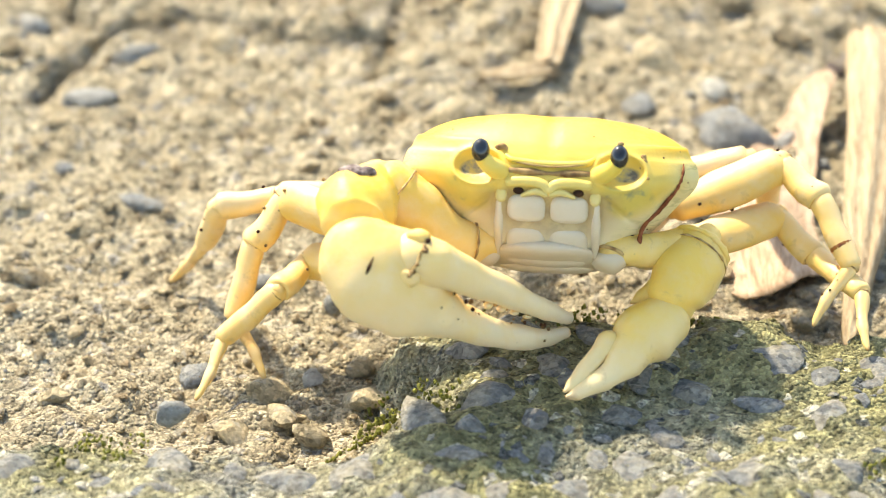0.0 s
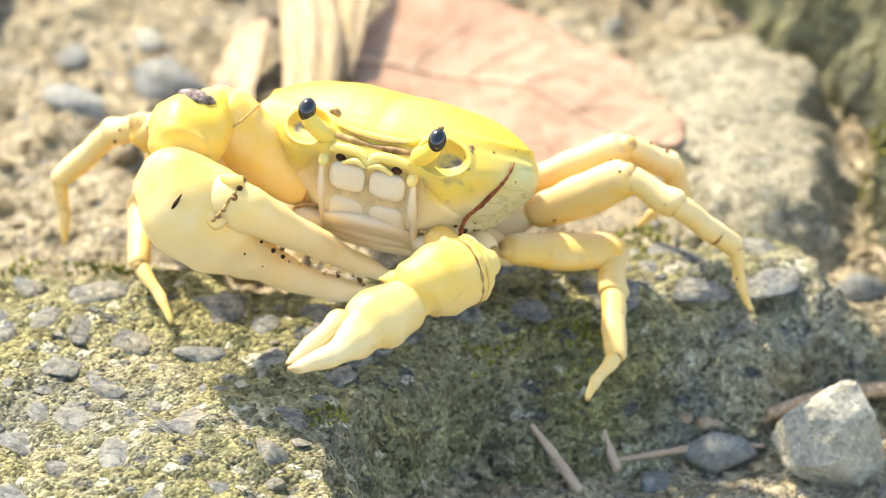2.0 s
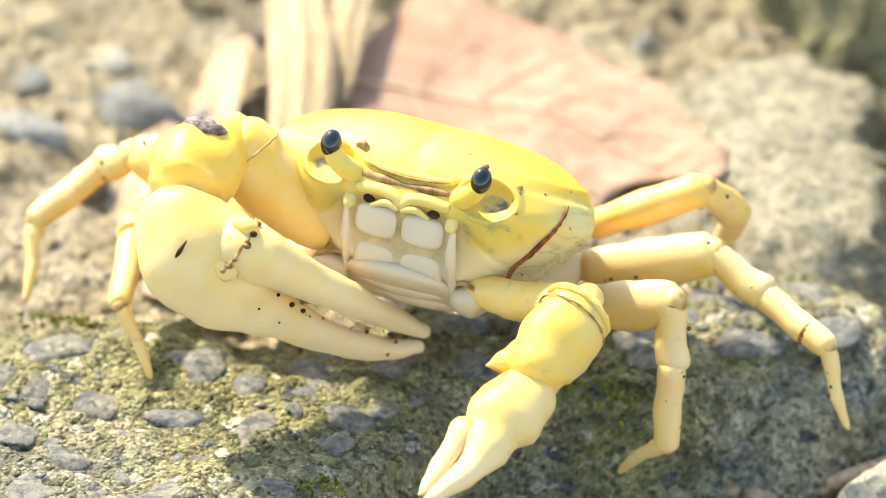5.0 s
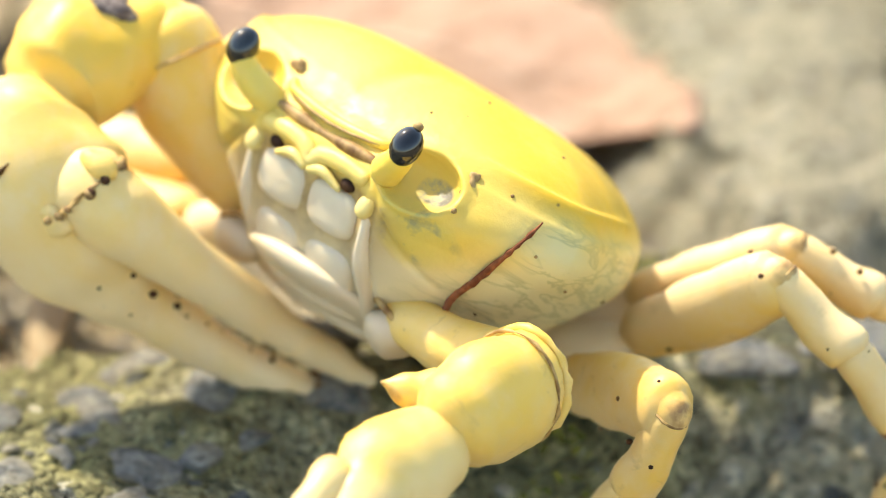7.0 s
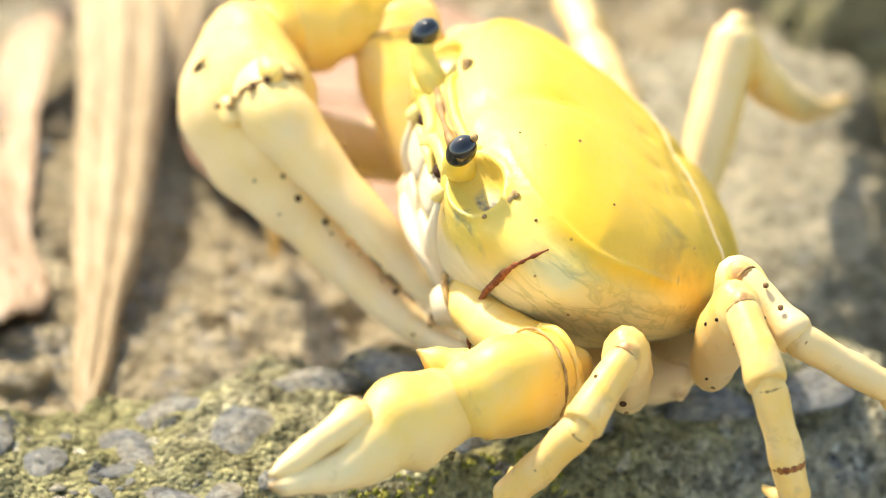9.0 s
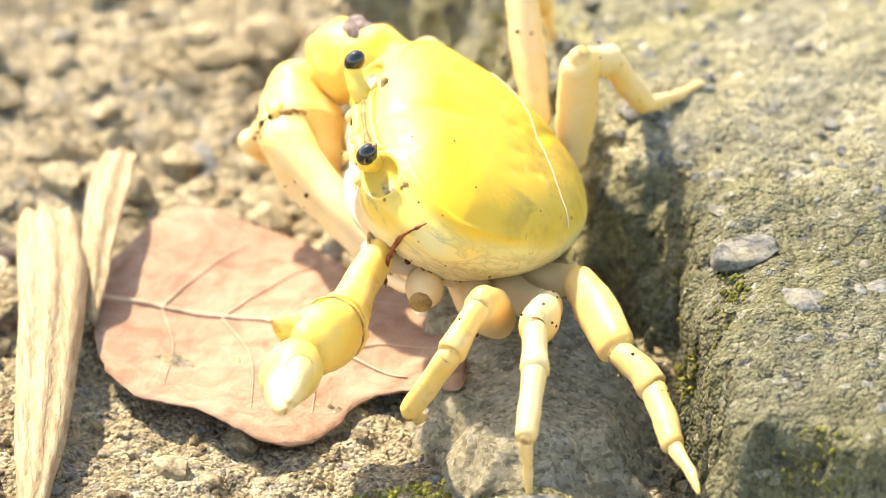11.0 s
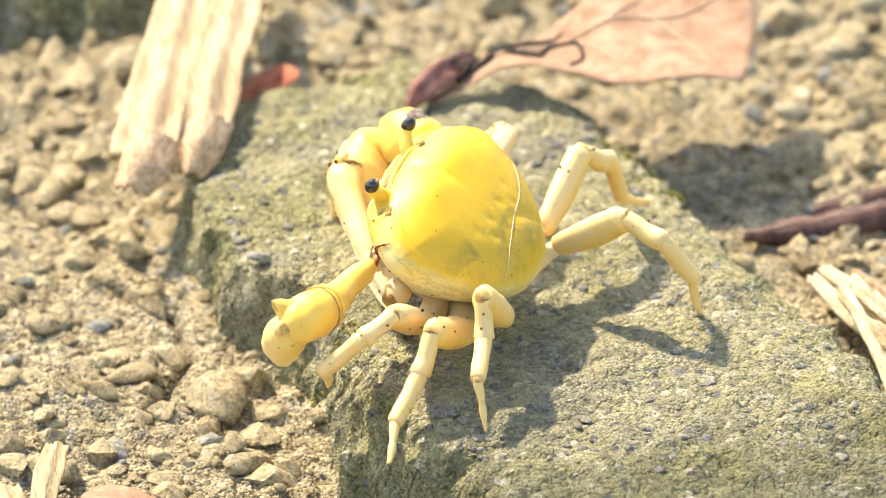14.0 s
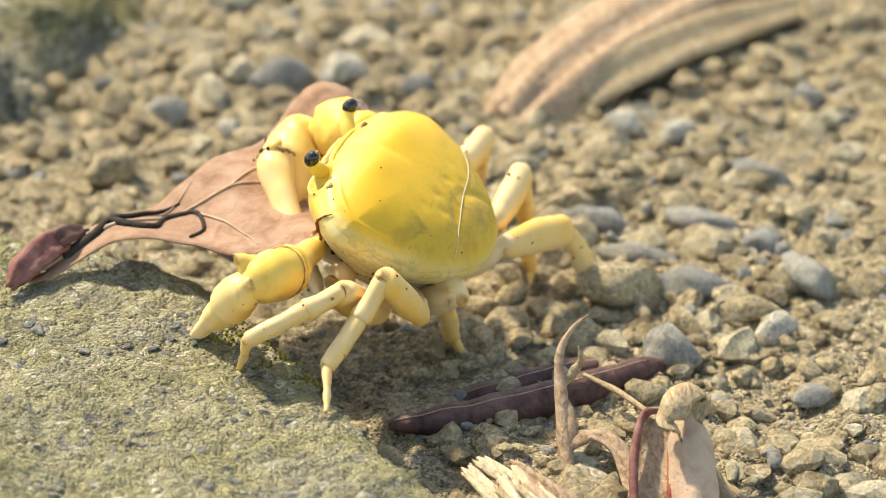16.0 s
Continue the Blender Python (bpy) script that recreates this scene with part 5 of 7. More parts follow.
    walk_leg("R2",
             hip=[(0, -23.3, 1.0, -10.9), (0.5, -22.8, 1.0, -10.9), (1, -25.0, 1.7, -10.4), (1.5, -22.9, -0.3, -11.5), (2, -23.1, 0.3, -11.2), (2.5, -23.3, 0.4, -10.8), (3, -23.4, 0.5, -10.8), (5.5, -23.6, 0.5, -10.8), (6, -23.9, 0.2, -10.9), (6.5, -23.4, 0.9, -10.9), (7, -23.3, 1.0, -10.8), (7.5, -23.3, 1.0, -10.8), (8, -23.4, 1.0, -10.9), (10.5, -23.4, 0.9, -10.8), (11, -23.3, 0.9, -10.9), (11.5, -23.4, 1.0, -10.9), (12, -23.4, 1.0, -10.9), (12.5, -23.5, 1.0, -10.8), (13, -23.4, 0.9, -10.9), (13.5, -23.3, 0.9, -10.9), (14, -23.4, 0.9, -10.9), (14.5, -23.3, 0.9, -10.9), (15, -23.5, 1.0, -10.7), (15.5, -23.4, 1.0, -10.9), (16, -24.9, 4.8, -9.5)],
             merus=[(0, 156, 15), (0.5, 164, -1), (1, 158, 16), (1.5, 213, 16), (2, 217, 15), (2.5, 183, 12), (3, 182, 14), (5.5, 176, 18), (6, 199, -3), (6.5, 202, -25), (7, 189, -19), (7.5, 172, -4), (8, 161, -11), (8.5, 165, -4), (9, 165, -2), (9.5, 166, 1), (10, 166, 3), (10.5, 164, -1), (11, 162, -4), (11.5, 159, -21), (12, 159, -18), (12.5, 162, 6), (13, 173, 8), (13.5, 173, 1), (14, 176, -6), (14.5, 176, -7), (15, 165, 19), (15.5, 165, -1), (16, 178, 3)],
             carpus=[(0, 166, -58), (0.5, 178, -45), (1, 162, -35), (1.5, 170, -24), (2, 136, -12), (2.5, 145, -17), (3, 144, -19), (5.5, 140, -21), (6, 145, -21), (6.5, 193, -17), (7, 187, -14), (7.5, 175, -17), (8, 162, -22), (8.5, 164, -20), (9, 165, -20), (9.5, 165, -21), (10, 166, -21), (10.5, 165, -23), (11, 162, -31), (11.5, 158, -37), (12, 158, -35), (12.5, 155, -36), (13, 162, -43), (13.5, 175, -43), (14, 182, -46), (14.5, 184, -41), (15, 177, -41), (15.5, 172, -49), (16, 95, -67)],
             propodus=[(0, 139, -73), (0.5, 179, -42), (1, 167, -45), (1.5, 86, -36), (2, 162, -49), (2.5, 208, -50), (3, 208, -50), (5.5, 204, -53), (6, 210, -54), (6.5, 230, -52), (7, 233, -61), (7.5, 210, -71), (8, 162, -79), (8.5, 179, -80), (9, 185, -81), (9.5, 190, -81), (10, 193, -80), (10.5, 184, -80), (11, 174, -88), (11.5, 122, -85), (12, 136, -82), (12.5, 130, -73), (13, 96, -81), (13.5, -23, -82), (14, -39, -79), (14.5, -49, -77), (15, -81, -80), (15.5, -66, -83), (16, 73, -67)],
             dactyl=[(0, -24, -57), (0.5, -157, -81), (1, -200, -74), (1.5, -314, -37), (2, -282, -56), (2.5, -376, -75), (3, -372, -76), (5.5, -383, -81), (6, -495, -84), (6.5, -452, -63), (7, -422, -64), (7.5, -391, -59), (8, -378, -60), (8.5, -382, -55), (9, -382, -53), (9.5, -382, -51), (10, -383, -50), (10.5, -380, -51), (11, -379, -45), (11.5, -376, -54), (12, -375, -57), (12.5, -357, -67), (13, -354, -58), (13.5, -370, -46), (14, -371, -48), (14.5, -372, -37), (15, -380, -43), (15.5, -381, -50), (16, -299, -65)])
    walk_leg("R3",
             hip=[(0, -21.5, 13.8, -5.5), (0.5, -16.4, 14.7, -5.6), (1, -16.6, 15.0, -5.4), (1.5, -16.9, 14.6, -5.5), (2, -17.0, 14.5, -5.4), (2.5, -17.1, 14.6, -5.3), (3, -16.9, 14.8, -5.3), (5.5, -16.9, 14.9, -5.3), (6, -18.2, 13.9, -5.5), (6.5, -17.9, 13.7, -5.5), (7, -17.1, 14.8, -5.2), (7.5, -17.0, 14.8, -5.3), (8, -17.0, 14.8, -5.3), (10.5, -19.0, 14.1, -1.4), (11, -19.1, 14.3, -2.4), (11.5, -18.0, 14.9, -4.1), (12, -16.8, 16.1, -4.9), (12.5, -16.7, 16.1, -4.8), (13, -17.6, 14.9, -4.6), (13.5, -17.0, 15.4, -5.0), (14, -16.9, 15.5, -5.1), (14.5, -17.2, 15.1, -5.0), (15, -18.3, 15.4, -5.5), (15.5, -17.4, 15.3, -5.2), (16, -16.9, 15.2, -5.2)],
             merus=[(0, -167, -3), (0.5, -187, 34), (1, -136, 2), (1.5, -181, 40), (2, -134, 1), (2.5, -136, -2), (3, -135, -1), (5.5, -130, 0), (6, -143, -8), (6.5, -134, -9), (7, -161, -6), (7.5, -171, 0), (8, -180, -8), (8.5, -174, -1), (9, -171, 4), (9.5, -170, 8), (10, -169, 12), (10.5, -171, 13), (11, -147, 34), (11.5, -153, 22), (12, -176, 22), (12.5, -176, 24), (13, -161, 17), (13.5, -177, 19), (14, -171, 20), (14.5, -163, 22), (15, -181, -2), (15.5, -176, 4), (16, -177, 0)],
             carpus=[(0, 168, -11), (0.5, 143, -31), (1, 115, -22), (1.5, 133, -11), (2, 168, -30), (2.5, 177, -34), (3, 170, -34), (5.5, 152, -37), (6, 188, -31), (6.5, 203, -35), (7, 184, -12), (7.5, 178, -2), (8, 175, -9), (8.5, 178, -5), (9, 180, -2), (9.5, 181, 0), (10, 183, 3), (10.5, 182, 4), (11, 161, -8), (11.5, 146, -61), (12, 129, -16), (12.5, 134, -15), (13, 137, -32), (13.5, 118, 2), (14, 130, -13), (14.5, 108, -22), (15, 124, -42), (15.5, 125, -25), (16, 94, -52)],
             propodus=[(0, 104, -25), (0.5, 117, -34), (1, 94, -19), (1.5, 117, -60), (2, 98, -36), (2.5, 104, -38), (3, 104, -35), (5.5, 99, -30), (6, 116, -42), (6.5, 119, -53), (7, 127, -20), (7.5, 125, -8), (8, 126, -15), (8.5, 128, -17), (9, 130, -20), (9.5, 132, -23), (10, 134, -25), (10.5, 134, -30), (11, 117, -36), (11.5, 133, -58), (12, 113, -34), (12.5, 110, -41), (13, 116, -51), (13.5, 110, -38), (14, 118, -45), (14.5, 137, -48), (15, 121, -54), (15.5, 98, -47), (16, 97, -52)],
             dactyl=[(0, 123, -30), (0.5, 138, -27), (1, 108, -21), (1.5, 128, -41), (2, 90, -30), (2.5, 80, -27), (3, 83, -26), (5.5, 85, -24), (6, 70, -21), (6.5, 62, -14), (7, 78, -13), (7.5, 82, -9), (8, 87, -13), (8.5, 82, -17), (9, 77, -23), (9.5, 73, -29), (10, 68, -34), (10.5, 64, -39), (11, 68, -43), (11.5, 169, -40), (12, 123, -26), (12.5, 130, -26), (13, 137, -39), (13.5, 132, -12), (14, 143, -19), (14.5, 145, -24), (15, 78, -58), (15.5, 88, -43), (16, 26, -26)])
    walk_leg("R4",
             hip=[(0, -13.2, 18.5, -3.5), (0.5, -13.6, 18.5, -3.5), (1, -13.7, 18.5, -3.5), (1.5, -13.6, 18.4, -3.7), (2, -13.6, 18.5, -3.6), (2.5, -13.6, 18.5, -3.6), (3, -13.6, 18.5, -3.7), (5.5, -13.7, 18.6, -3.4), (6, -13.8, 18.6, -3.3), (6.5, -13.8, 18.5, -3.4), (7, -13.6, 18.6, -3.3), (7.5, -13.5, 18.6, -3.3), (8, -13.7, 18.5, -3.5), (10.5, -14.0, 19.9, -1.2), (11, -13.2, 19.0, -2.3), (11.5, -13.0, 19.1, -2.5), (12, -12.9, 18.7, -2.9), (12.5, -12.7, 18.7, -1.8), (13, -13.6, 19.0, -3.5), (13.5, -13.8, 19.0, -2.3), (14, -13.5, 19.0, -2.7), (14.5, -13.5, 18.6, -3.6), (15, -17.9, 19.2, -5.0), (15.5, -13.1, 18.8, -3.9), (16, -12.7, 18.9, -4.3)],
             merus=[(0, 70, 13), (0.5, 80, 13), (1, 98, 12), (1.5, 109, 9), (2, 111, 9), (2.5, 116, 4), (3, 114, 5), (5.5, 112, 8), (6, 138, 5), (6.5, 163, 3), (7, 157, 5), (7.5, 143, 31), (8, 153, 13), (8.5, 174, 34), (9, 196, 50), (9.5, 227, 59), (10, 259, 60), (10.5, 279, 57), (11, 269, 59), (11.5, 262, 83), (12, 231, 82), (12.5, 271, 84), (13, 198, 78), (13.5, 80, 83), (14, 63, 76), (14.5, 52, 79), (15, 168, -3), (15.5, 165, 6), (16, 155, -2)],
             carpus=[(0, 67, 13), (0.5, 68, 16), (1, 69, 19), (1.5, 70, 21), (2, 78, 22), (2.5, 79, 20), (3, 68, 21), (5.5, 60, 20), (6, 63, 15), (6.5, 66, 7), (7, 68, 2), (7.5, 95, -32), (8, 87, -36), (8.5, 82, -33), (9, 93, -24), (9.5, 105, -12), (10, 114, 2), (10.5, 121, 13), (11, 128, -10), (11.5, 124, -20), (12, 107, -23), (12.5, 93, -20), (13, 99, -20), (13.5, 59, 12), (14, 74, 22), (14.5, 122, -17), (15, 142, -23), (15.5, 124, -36), (16, 112, -36)],
             propodus=[(0, 123, -1), (0.5, 125, 3), (1, 126, 4), (1.5, 128, 5), (2, 134, 2), (2.5, 134, -1), (3, 125, 3), (5.5, 118, 6), (6, 115, 8), (6.5, 120, 6), (7, 126, 4), (7.5, 133, 12), (8, 136, -1), (8.5, 131, -8), (9, 129, -12), (9.5, 129, -12), (10, 130, -8), (10.5, 128, -6), (11, 104, -28), (11.5, 109, -23), (12, 102, -27), (12.5, 105, -34), (13, 119, -27), (13.5, 112, -34), (14, 112, -28), (14.5, 129, -30), (15, 135, -26), (15.5, 116, -46), (16, 130, -42)],
             dactyl=[(0, -180, -15), (0.5, -179, -14), (1, -179, -15), (1.5, -176, -14), (2, -172, -19), (2.5, -171, -20), (3, -179, -15), (5.5, -187, -13), (6, -194, -3), (6.5, -201, 3), (7, -205, 5), (7.5, -226, 20), (8, -214, 6), (8.5, -219, 3), (9, -224, 0), (9.5, -227, 0), (10, -229, 3), (10.5, -233, 5), (11, -231, 16), (11.5, -270, -35), (12, -271, -50), (12.5, -267, -59), (13, -264, -51), (13.5, -264, -59), (14, -252, -48), (14.5, -232, -32), (15, -244, -39), (15.5, -217, -22), (16, -204, -1)])
    shoulder = Vector((0.0095, -0.0075, -0.0122))
    rows = [[] for _ in SMALL]
    for r in SMALL_WAY:
        v = [x / 1000 for x in r[1:]]
        e, w, tip = Vector(v[:3]), Vector(v[3:6]), Vector(v[6:9])
        up = Vector((0, 0, 1))
        d = (tip - w).normalized()
        ms = [aim(e - (e - shoulder).normalized() * 0.0140, e - shoulder, up), aim(e, w - e, up), aim(w, d, Vector((-0.75, 0.2, 0.6)))]
        for k, m in enumerate((*ms, ms[2])):
            rows[k].append((r[0], m))
    for ob, r in zip(SMALL, rows):
        walk(ob, r)
    pivot = Vector((-0.009, -0.009, -0.010))
    rows = []
    for t, a, b, c, x, y, z in CLAW_WAY:
        v = Vector((a, b, c))
        turn = Matrix.Rotation(radians(v.length), 4, v) if v.length else Matrix.Identity(4)
        rows.append((t, Matrix.Translation(pivot + Vector((x, y, z)) / 1000) @ turn @ Matrix.Translation(-pivot)))
    for ob in BIG[1:]:
        walk(ob, rows)
    # the arm follows the claw, its root staying near the body
    walk(BIG[0], [(t, Matrix.LocRotScale(m.translation * (0.6 if t > 9 else 1), m.to_quaternion(), None)) for t, m in rows])


# the lens focuses on the near side of the crab
cam.data.dof.use_dof = True
cam.data.dof.focus_object = SMALL[1]
cam.data.dof.aperture_fstop = 18


# ---- loose things on the ground ----
def dry_material(name, a, b, c, grain=(1, 1, 1), rough_=0.8):
    k = Mat(name, rough_, 0.25)
    base = k.ramp(k.noise(220, 5, 0.6, 0.6, grain), [(0.3, a), (0.5, b), (0.72, c)])
    base = k.mix(k.ramp(k.noise(45, 4), [(0.5, 0.0), (0.75, 0.55)]), base, a)
    base = k.mix(k.ramp(k.cells(300), [(0.0, 0.9), (0.07, 0.0)]), base, tuple(v * 0.25 for v in a))
    k.color(base)
    n = k.bump(k.noise(260, 5, 0.6, 0.5, grain), 0.0006)
    k.bump(k.noise(1500, 3), 0.0002, 0.7, n)
    return k.m


PINK_LEAF = dry_material("pink_brown_dry_leaf", (0.23, 0.13, 0.08), (0.34, 0.21, 0.14), (0.41, 0.285, 0.205))
VEIN = dry_material("pale_leaf_vein", (0.42, 0.28, 0.19), (0.52, 0.38, 0.27), (0.58, 0.45, 0.33))
STRAW = dry_material("dry_straw", (0.28, 0.19, 0.10), (0.44, 0.335, 0.20), (0.54, 0.45, 0.30), (6, 0.5, 6))
HUSK = dry_material("brown_husk", (0.26, 0.16, 0.09), (0.48, 0.34, 0.22), (0.62, 0.49, 0.35), (5, 0.7, 5))
DARK_HUSK = dry_material("dark_purple_pod", (0.05, 0.024, 0.021), (0.115, 0.06, 0.05), (0.21, 0.125, 0.10), (1, 1, 1), 0.5)
BLEACHED = dry_material("bleached_straw", (0.46, 0.35, 0.21), (0.68, 0.57, 0.38), (0.78, 0.70, 0.53), (6, 0.5, 6))
BARK = dry_material("peeled_bark", (0.26, 0.17, 0.09), (0.46, 0.35, 0.22), (0.55, 0.45, 0.31), (2.2, 0.3, 2.2))
RED_LEAF = dry_material("red_brown_leaf", (0.22, 0.05, 0.03), (0.38, 0.12, 0.07), (0.45, 0.2, 0.12))
PURPLE = dry_material("purple_brown_leaf", (0.13, 0.045, 0.04), (0.24, 0.11, 0.095), (0.36, 0.21, 0.17))
BLACK = dry_material("black_scorch", (0.015, 0.012, 0.01), (0.03, 0.024, 0.02), (0.06, 0.045, 0.04))


def surface(x, y):
    """Height of what lies under a point: slab tops or earth."""
    x, y = np.array([float(x)]), np.array([float(y)])
    z = ground_height(x, y)[0]
    if inside(x, y, SLAB_A_EDGE)[0] > 0.002:
        z = max(z, 0.0095)
    if inside(x, y, SLAB_B_EDGE)[0] > 0.002:
        z = max(z, 0.0215)
    return z


def smooth_loop(points, n):
    """A closed outline through the points, n steps from each to the next."""
    P, out = [Vector((*p, 0)) for p in points], []
    m = len(P)
    for i in range(m):
        p0, p1, p2, p3 = P[i - 1], P[i], P[(i + 1) % m], P[(i + 2) % m]
        for k in range(n):
            t = k / n
            q = 0.5 * ((2 * p1) + (p2 - p0) * t + (2 * p0 - 5 * p1 + 4 * p2 - p3) * t * t + (3 * p1 - p0 - 3 * p2 + p3) * t ** 3)
            out.append((q.x, q.y))
    return out


def blade(name, outline, center, lift, material, parent, thick=0.0003, rings=14, label="", ragged=0.0006):
    """A leaf blade with two faces and an edge; lift(x, y) gives its height."""
    loop = smooth_loop(outline, 7)
    cx, cy = center
    bm, sheets = bmesh.new(), []
    for dz in (0.0, -thick):
        rows = []
        for j in range(1, rings + 1):
            f = j / rings
            row = []
            for i, (x, y) in enumerate(loop):
                px, py = cx + (x - cx) * f, cy + (y - cy) * f
                if j == rings:
                    px += ragged * noise.noise((i * 0.7, 3.1, 0))
                    py += ragged * noise.noise((i * 0.7, 9.4, 0))
                w = 0.0007 * noise.noise((px * 90, py * 90, 1.5)) + 0.0003 * noise.noise((px * 300, py * 300, 4))
                row.append(bm.verts.new((px, py, lift(px, py) + w + dz)))
            rows.append(row)
        sheets.append((bm.verts.new((cx, cy, lift(cx, cy) + dz)), rows))
    n = len(loop)
    for k, (mid, rows) in enumerate(sheets):
        for i in range(n):
            j = (i + 1) % n
            f = [(mid, rows[0][i], rows[0][j])] + [(a[i], b[i], b[j], a[j]) for a, b in zip(rows, rows[1:])]
            for q in f:
                bm.faces.new(q if k == 0 else q[::-1])
    for i in range(n):
        j = (i + 1) % n
        bm.faces.new((sheets[0][1][-1][i], sheets[1][1][-1][i], sheets[1][1][-1][j], sheets[0][1][-1][j]))
    return part(name, bm, material, parent, label)


def vein(name, points, radius, lift, material, parent, label=""):
    pts = [(x, y, 0) for x, y in points]
    p, r = curve(pts, [radius * (1 - 0.7 * i / (len(pts) - 1)) for i in range(len(pts))], 8)
    p = [(q.x, q.y, lift(q.x, q.y) + 0.0002 + 0.0007 * noise.noise((q.x * 90, q.y * 90, 1.5)) + 0.0003 * noise.noise((q.x * 300, q.y * 300, 4))) for q in p]
    return part(name, sweep(p, r, 6), material, parent, label)


def ribbon(name, points, widths, material, parent, arch=0.25, thick=0.0005, folds=2, label="", seed=0):
    """A dry strip: a bent sheet with ridges along it and torn ends."""
    p, w = curve(points, widths, 10)
    bm, rows, cols = bmesh.new(), [], 13
    for i, q in enumerate(p):
        d = (p[min(i + 1, len(p) - 1)] - p[max(i - 1, 0)]).normalized()
        side = d.cross(Vector((0, 0, 1))).normalized()
        up = side.cross(d)
        top, low = [], []
        for c in range(cols):
            u = c / (cols - 1) * 2 - 1
            h = arch * w[i] * (1 - u * u) + 0.07 * w[i] * math.cos(u * math.pi * folds) + 0.0003 * noise.noise((i * 0.25, u * 4, seed))
            end = 0.0025 * noise.noise((u * 5, seed * 3.3, 7)) if i in (0, len(p) - 1) else 0
            v = q + side * (u * w[i] / 2 * (1 + 0.1 * noise.noise((i * 0.2, seed, u)))) + up * h + d * end
            top.append(bm.verts.new(v))
            low.append(bm.verts.new(v - up * thick))
        rows.append((top, low))
    for (t0, l0), (t1, l1) in zip(rows, rows[1:]):
        for c in range(cols - 1):
            bm.faces.new((t0[c], t0[c + 1], t1[c + 1], t1[c]))
            bm.faces.new((l0[c + 1], l0[c], l1[c], l1[c + 1]))
        bm.faces.new((t0[0], t1[0], l1[0], l0[0]))
        bm.faces.new((t1[-1], t0[-1], l0[-1], l1[-1]))
    for t, l in (rows[0], rows[-1]):
        for c in range(cols - 1):
            bm.faces.new((t[c], l[c], l[c + 1], t[c + 1]))
    bmesh.ops.recalc_face_normals(bm, faces=bm.faces)
    return part(name, bm, material, parent, label)


def thing(name, label, category, group="", kind=""):
    return tagged(new(name), label, category, group, kind)


def make_pink_leaf():
    leaf = thing("fallen_leaf", "broad dry pink-brown leaf lying curled on the earth", "leaf")

    def lift(x, y):
        e = max(0.0, (x - 0.098) / 0.020)
        return 0.0032 + 0.0035 * e * e + 0.0020 * max(0.0, (0.012 - y) / 0.02) + 0.0012 * math.sin(x * 170) * math.cos(y * 120)

    edge = mm([(71, 29), (73, 40), (79, 49), (86, 53), (94, 49.5), (101, 45), (107, 34), (114, 27), (119, 15), (118.5, 5), (117, -2), (111, 4), (105, 5), (100, -2), (95, -7), (89, -5), (83, 1), (75, 8), (71, 18)])
    blade("blade", edge, (0.094, 0.022), lift, PINK_LEAF, leaf)
    vein("midrib", mm([(70, 33), (80, 31), (92, 26), (103, 16), (111, 7)]), 0.0004, lift, VEIN, leaf, "pale midrib")
    for pts in ([(80, 31), (86, 38), (93, 44)], [(88, 28), (96, 34), (103, 38)], [(96, 23), (104, 26), (112, 25)], [(80, 31), (81, 22), (79, 10)], [(88, 28), (91, 16), (90, 2)], [(96, 23), (99, 12), (98, 2)], [(103, 16), (109, 16), (116, 12)]):
        vein("side_vein", mm(pts), 0.00014, lift, VEIN, leaf)


def make_far_leaf():
    leaf = thing("scorched_leaf", "pinkish dry leaf with a black winding line, arched over slab", "leaf")

    def lift(x, y):
        along, across = min(1.0, max(0.0, (x - 0.158) / 0.042)), min(1.0, max(0.0, (y - 0.166) / 0.030))
        right = min(1.0, max(0.0, (x - 0.188) / 0.028))
        return 0.0228 + 0.0085 * along * (2 - along) + 0.010 * across * across * right + 0.0012 * math.sin(x * 230 + y * 110)

    edge = mm([(155, 164), (160, 166.5), (167, 171), (177, 176), (190, 184), (202, 191), (210, 196), (217, 195), (223, 188), (224, 177), (221, 163), (217, 151), (206, 150), (195, 153), (184, 159), (172, 164), (162, 164)])
    blade("blade", edge, (0.198, 0.174), lift, PINK_LEAF, leaf)
    vein("midrib", mm([(160, 167), (176, 171), (194, 175), (210, 178), (221, 182)]), 0.0004, lift, VEIN, leaf, "pale midrib")
    for pts in ([(176, 171), (183, 175), (188, 181)], [(194, 175), (201, 183), (206, 192)], [(186, 173), (192, 165), (196, 156)], [(204, 176), (209, 166), (212, 155)]):
        vein("side_vein", mm(pts), 0.00025, lift, VEIN, leaf)
    vein("scorch_line", mm([(164, 167.5), (169, 169), (172, 171.5), (175, 169), (179, 167), (182, 172), (187, 172), (188, 166), (185, 162)]), 0.0010, lift, BLACK, leaf, "black winding scorch line")
    vein("scorch_line", mm([(172, 172), (178, 174), (185, 176.5)]), 0.0008, lift, BLACK, leaf)
    ribbon("curled_tip", mm([(153, 161, 22.5), (156, 164, 24.5), (160, 167.5, 26), (164, 170, 26)]), [0.002, 0.006, 0.007, 0.004], PURPLE, leaf, 0.45, label="dark curled leaf tip")
    ribbon("curled_tip", mm([(160, 167, 25), (163, 169, 27.5), (167, 171, 27.5)]), [0.002, 0.005, 0.003], DARK_HUSK, leaf, 0.4, label="dark curled leaf tip")


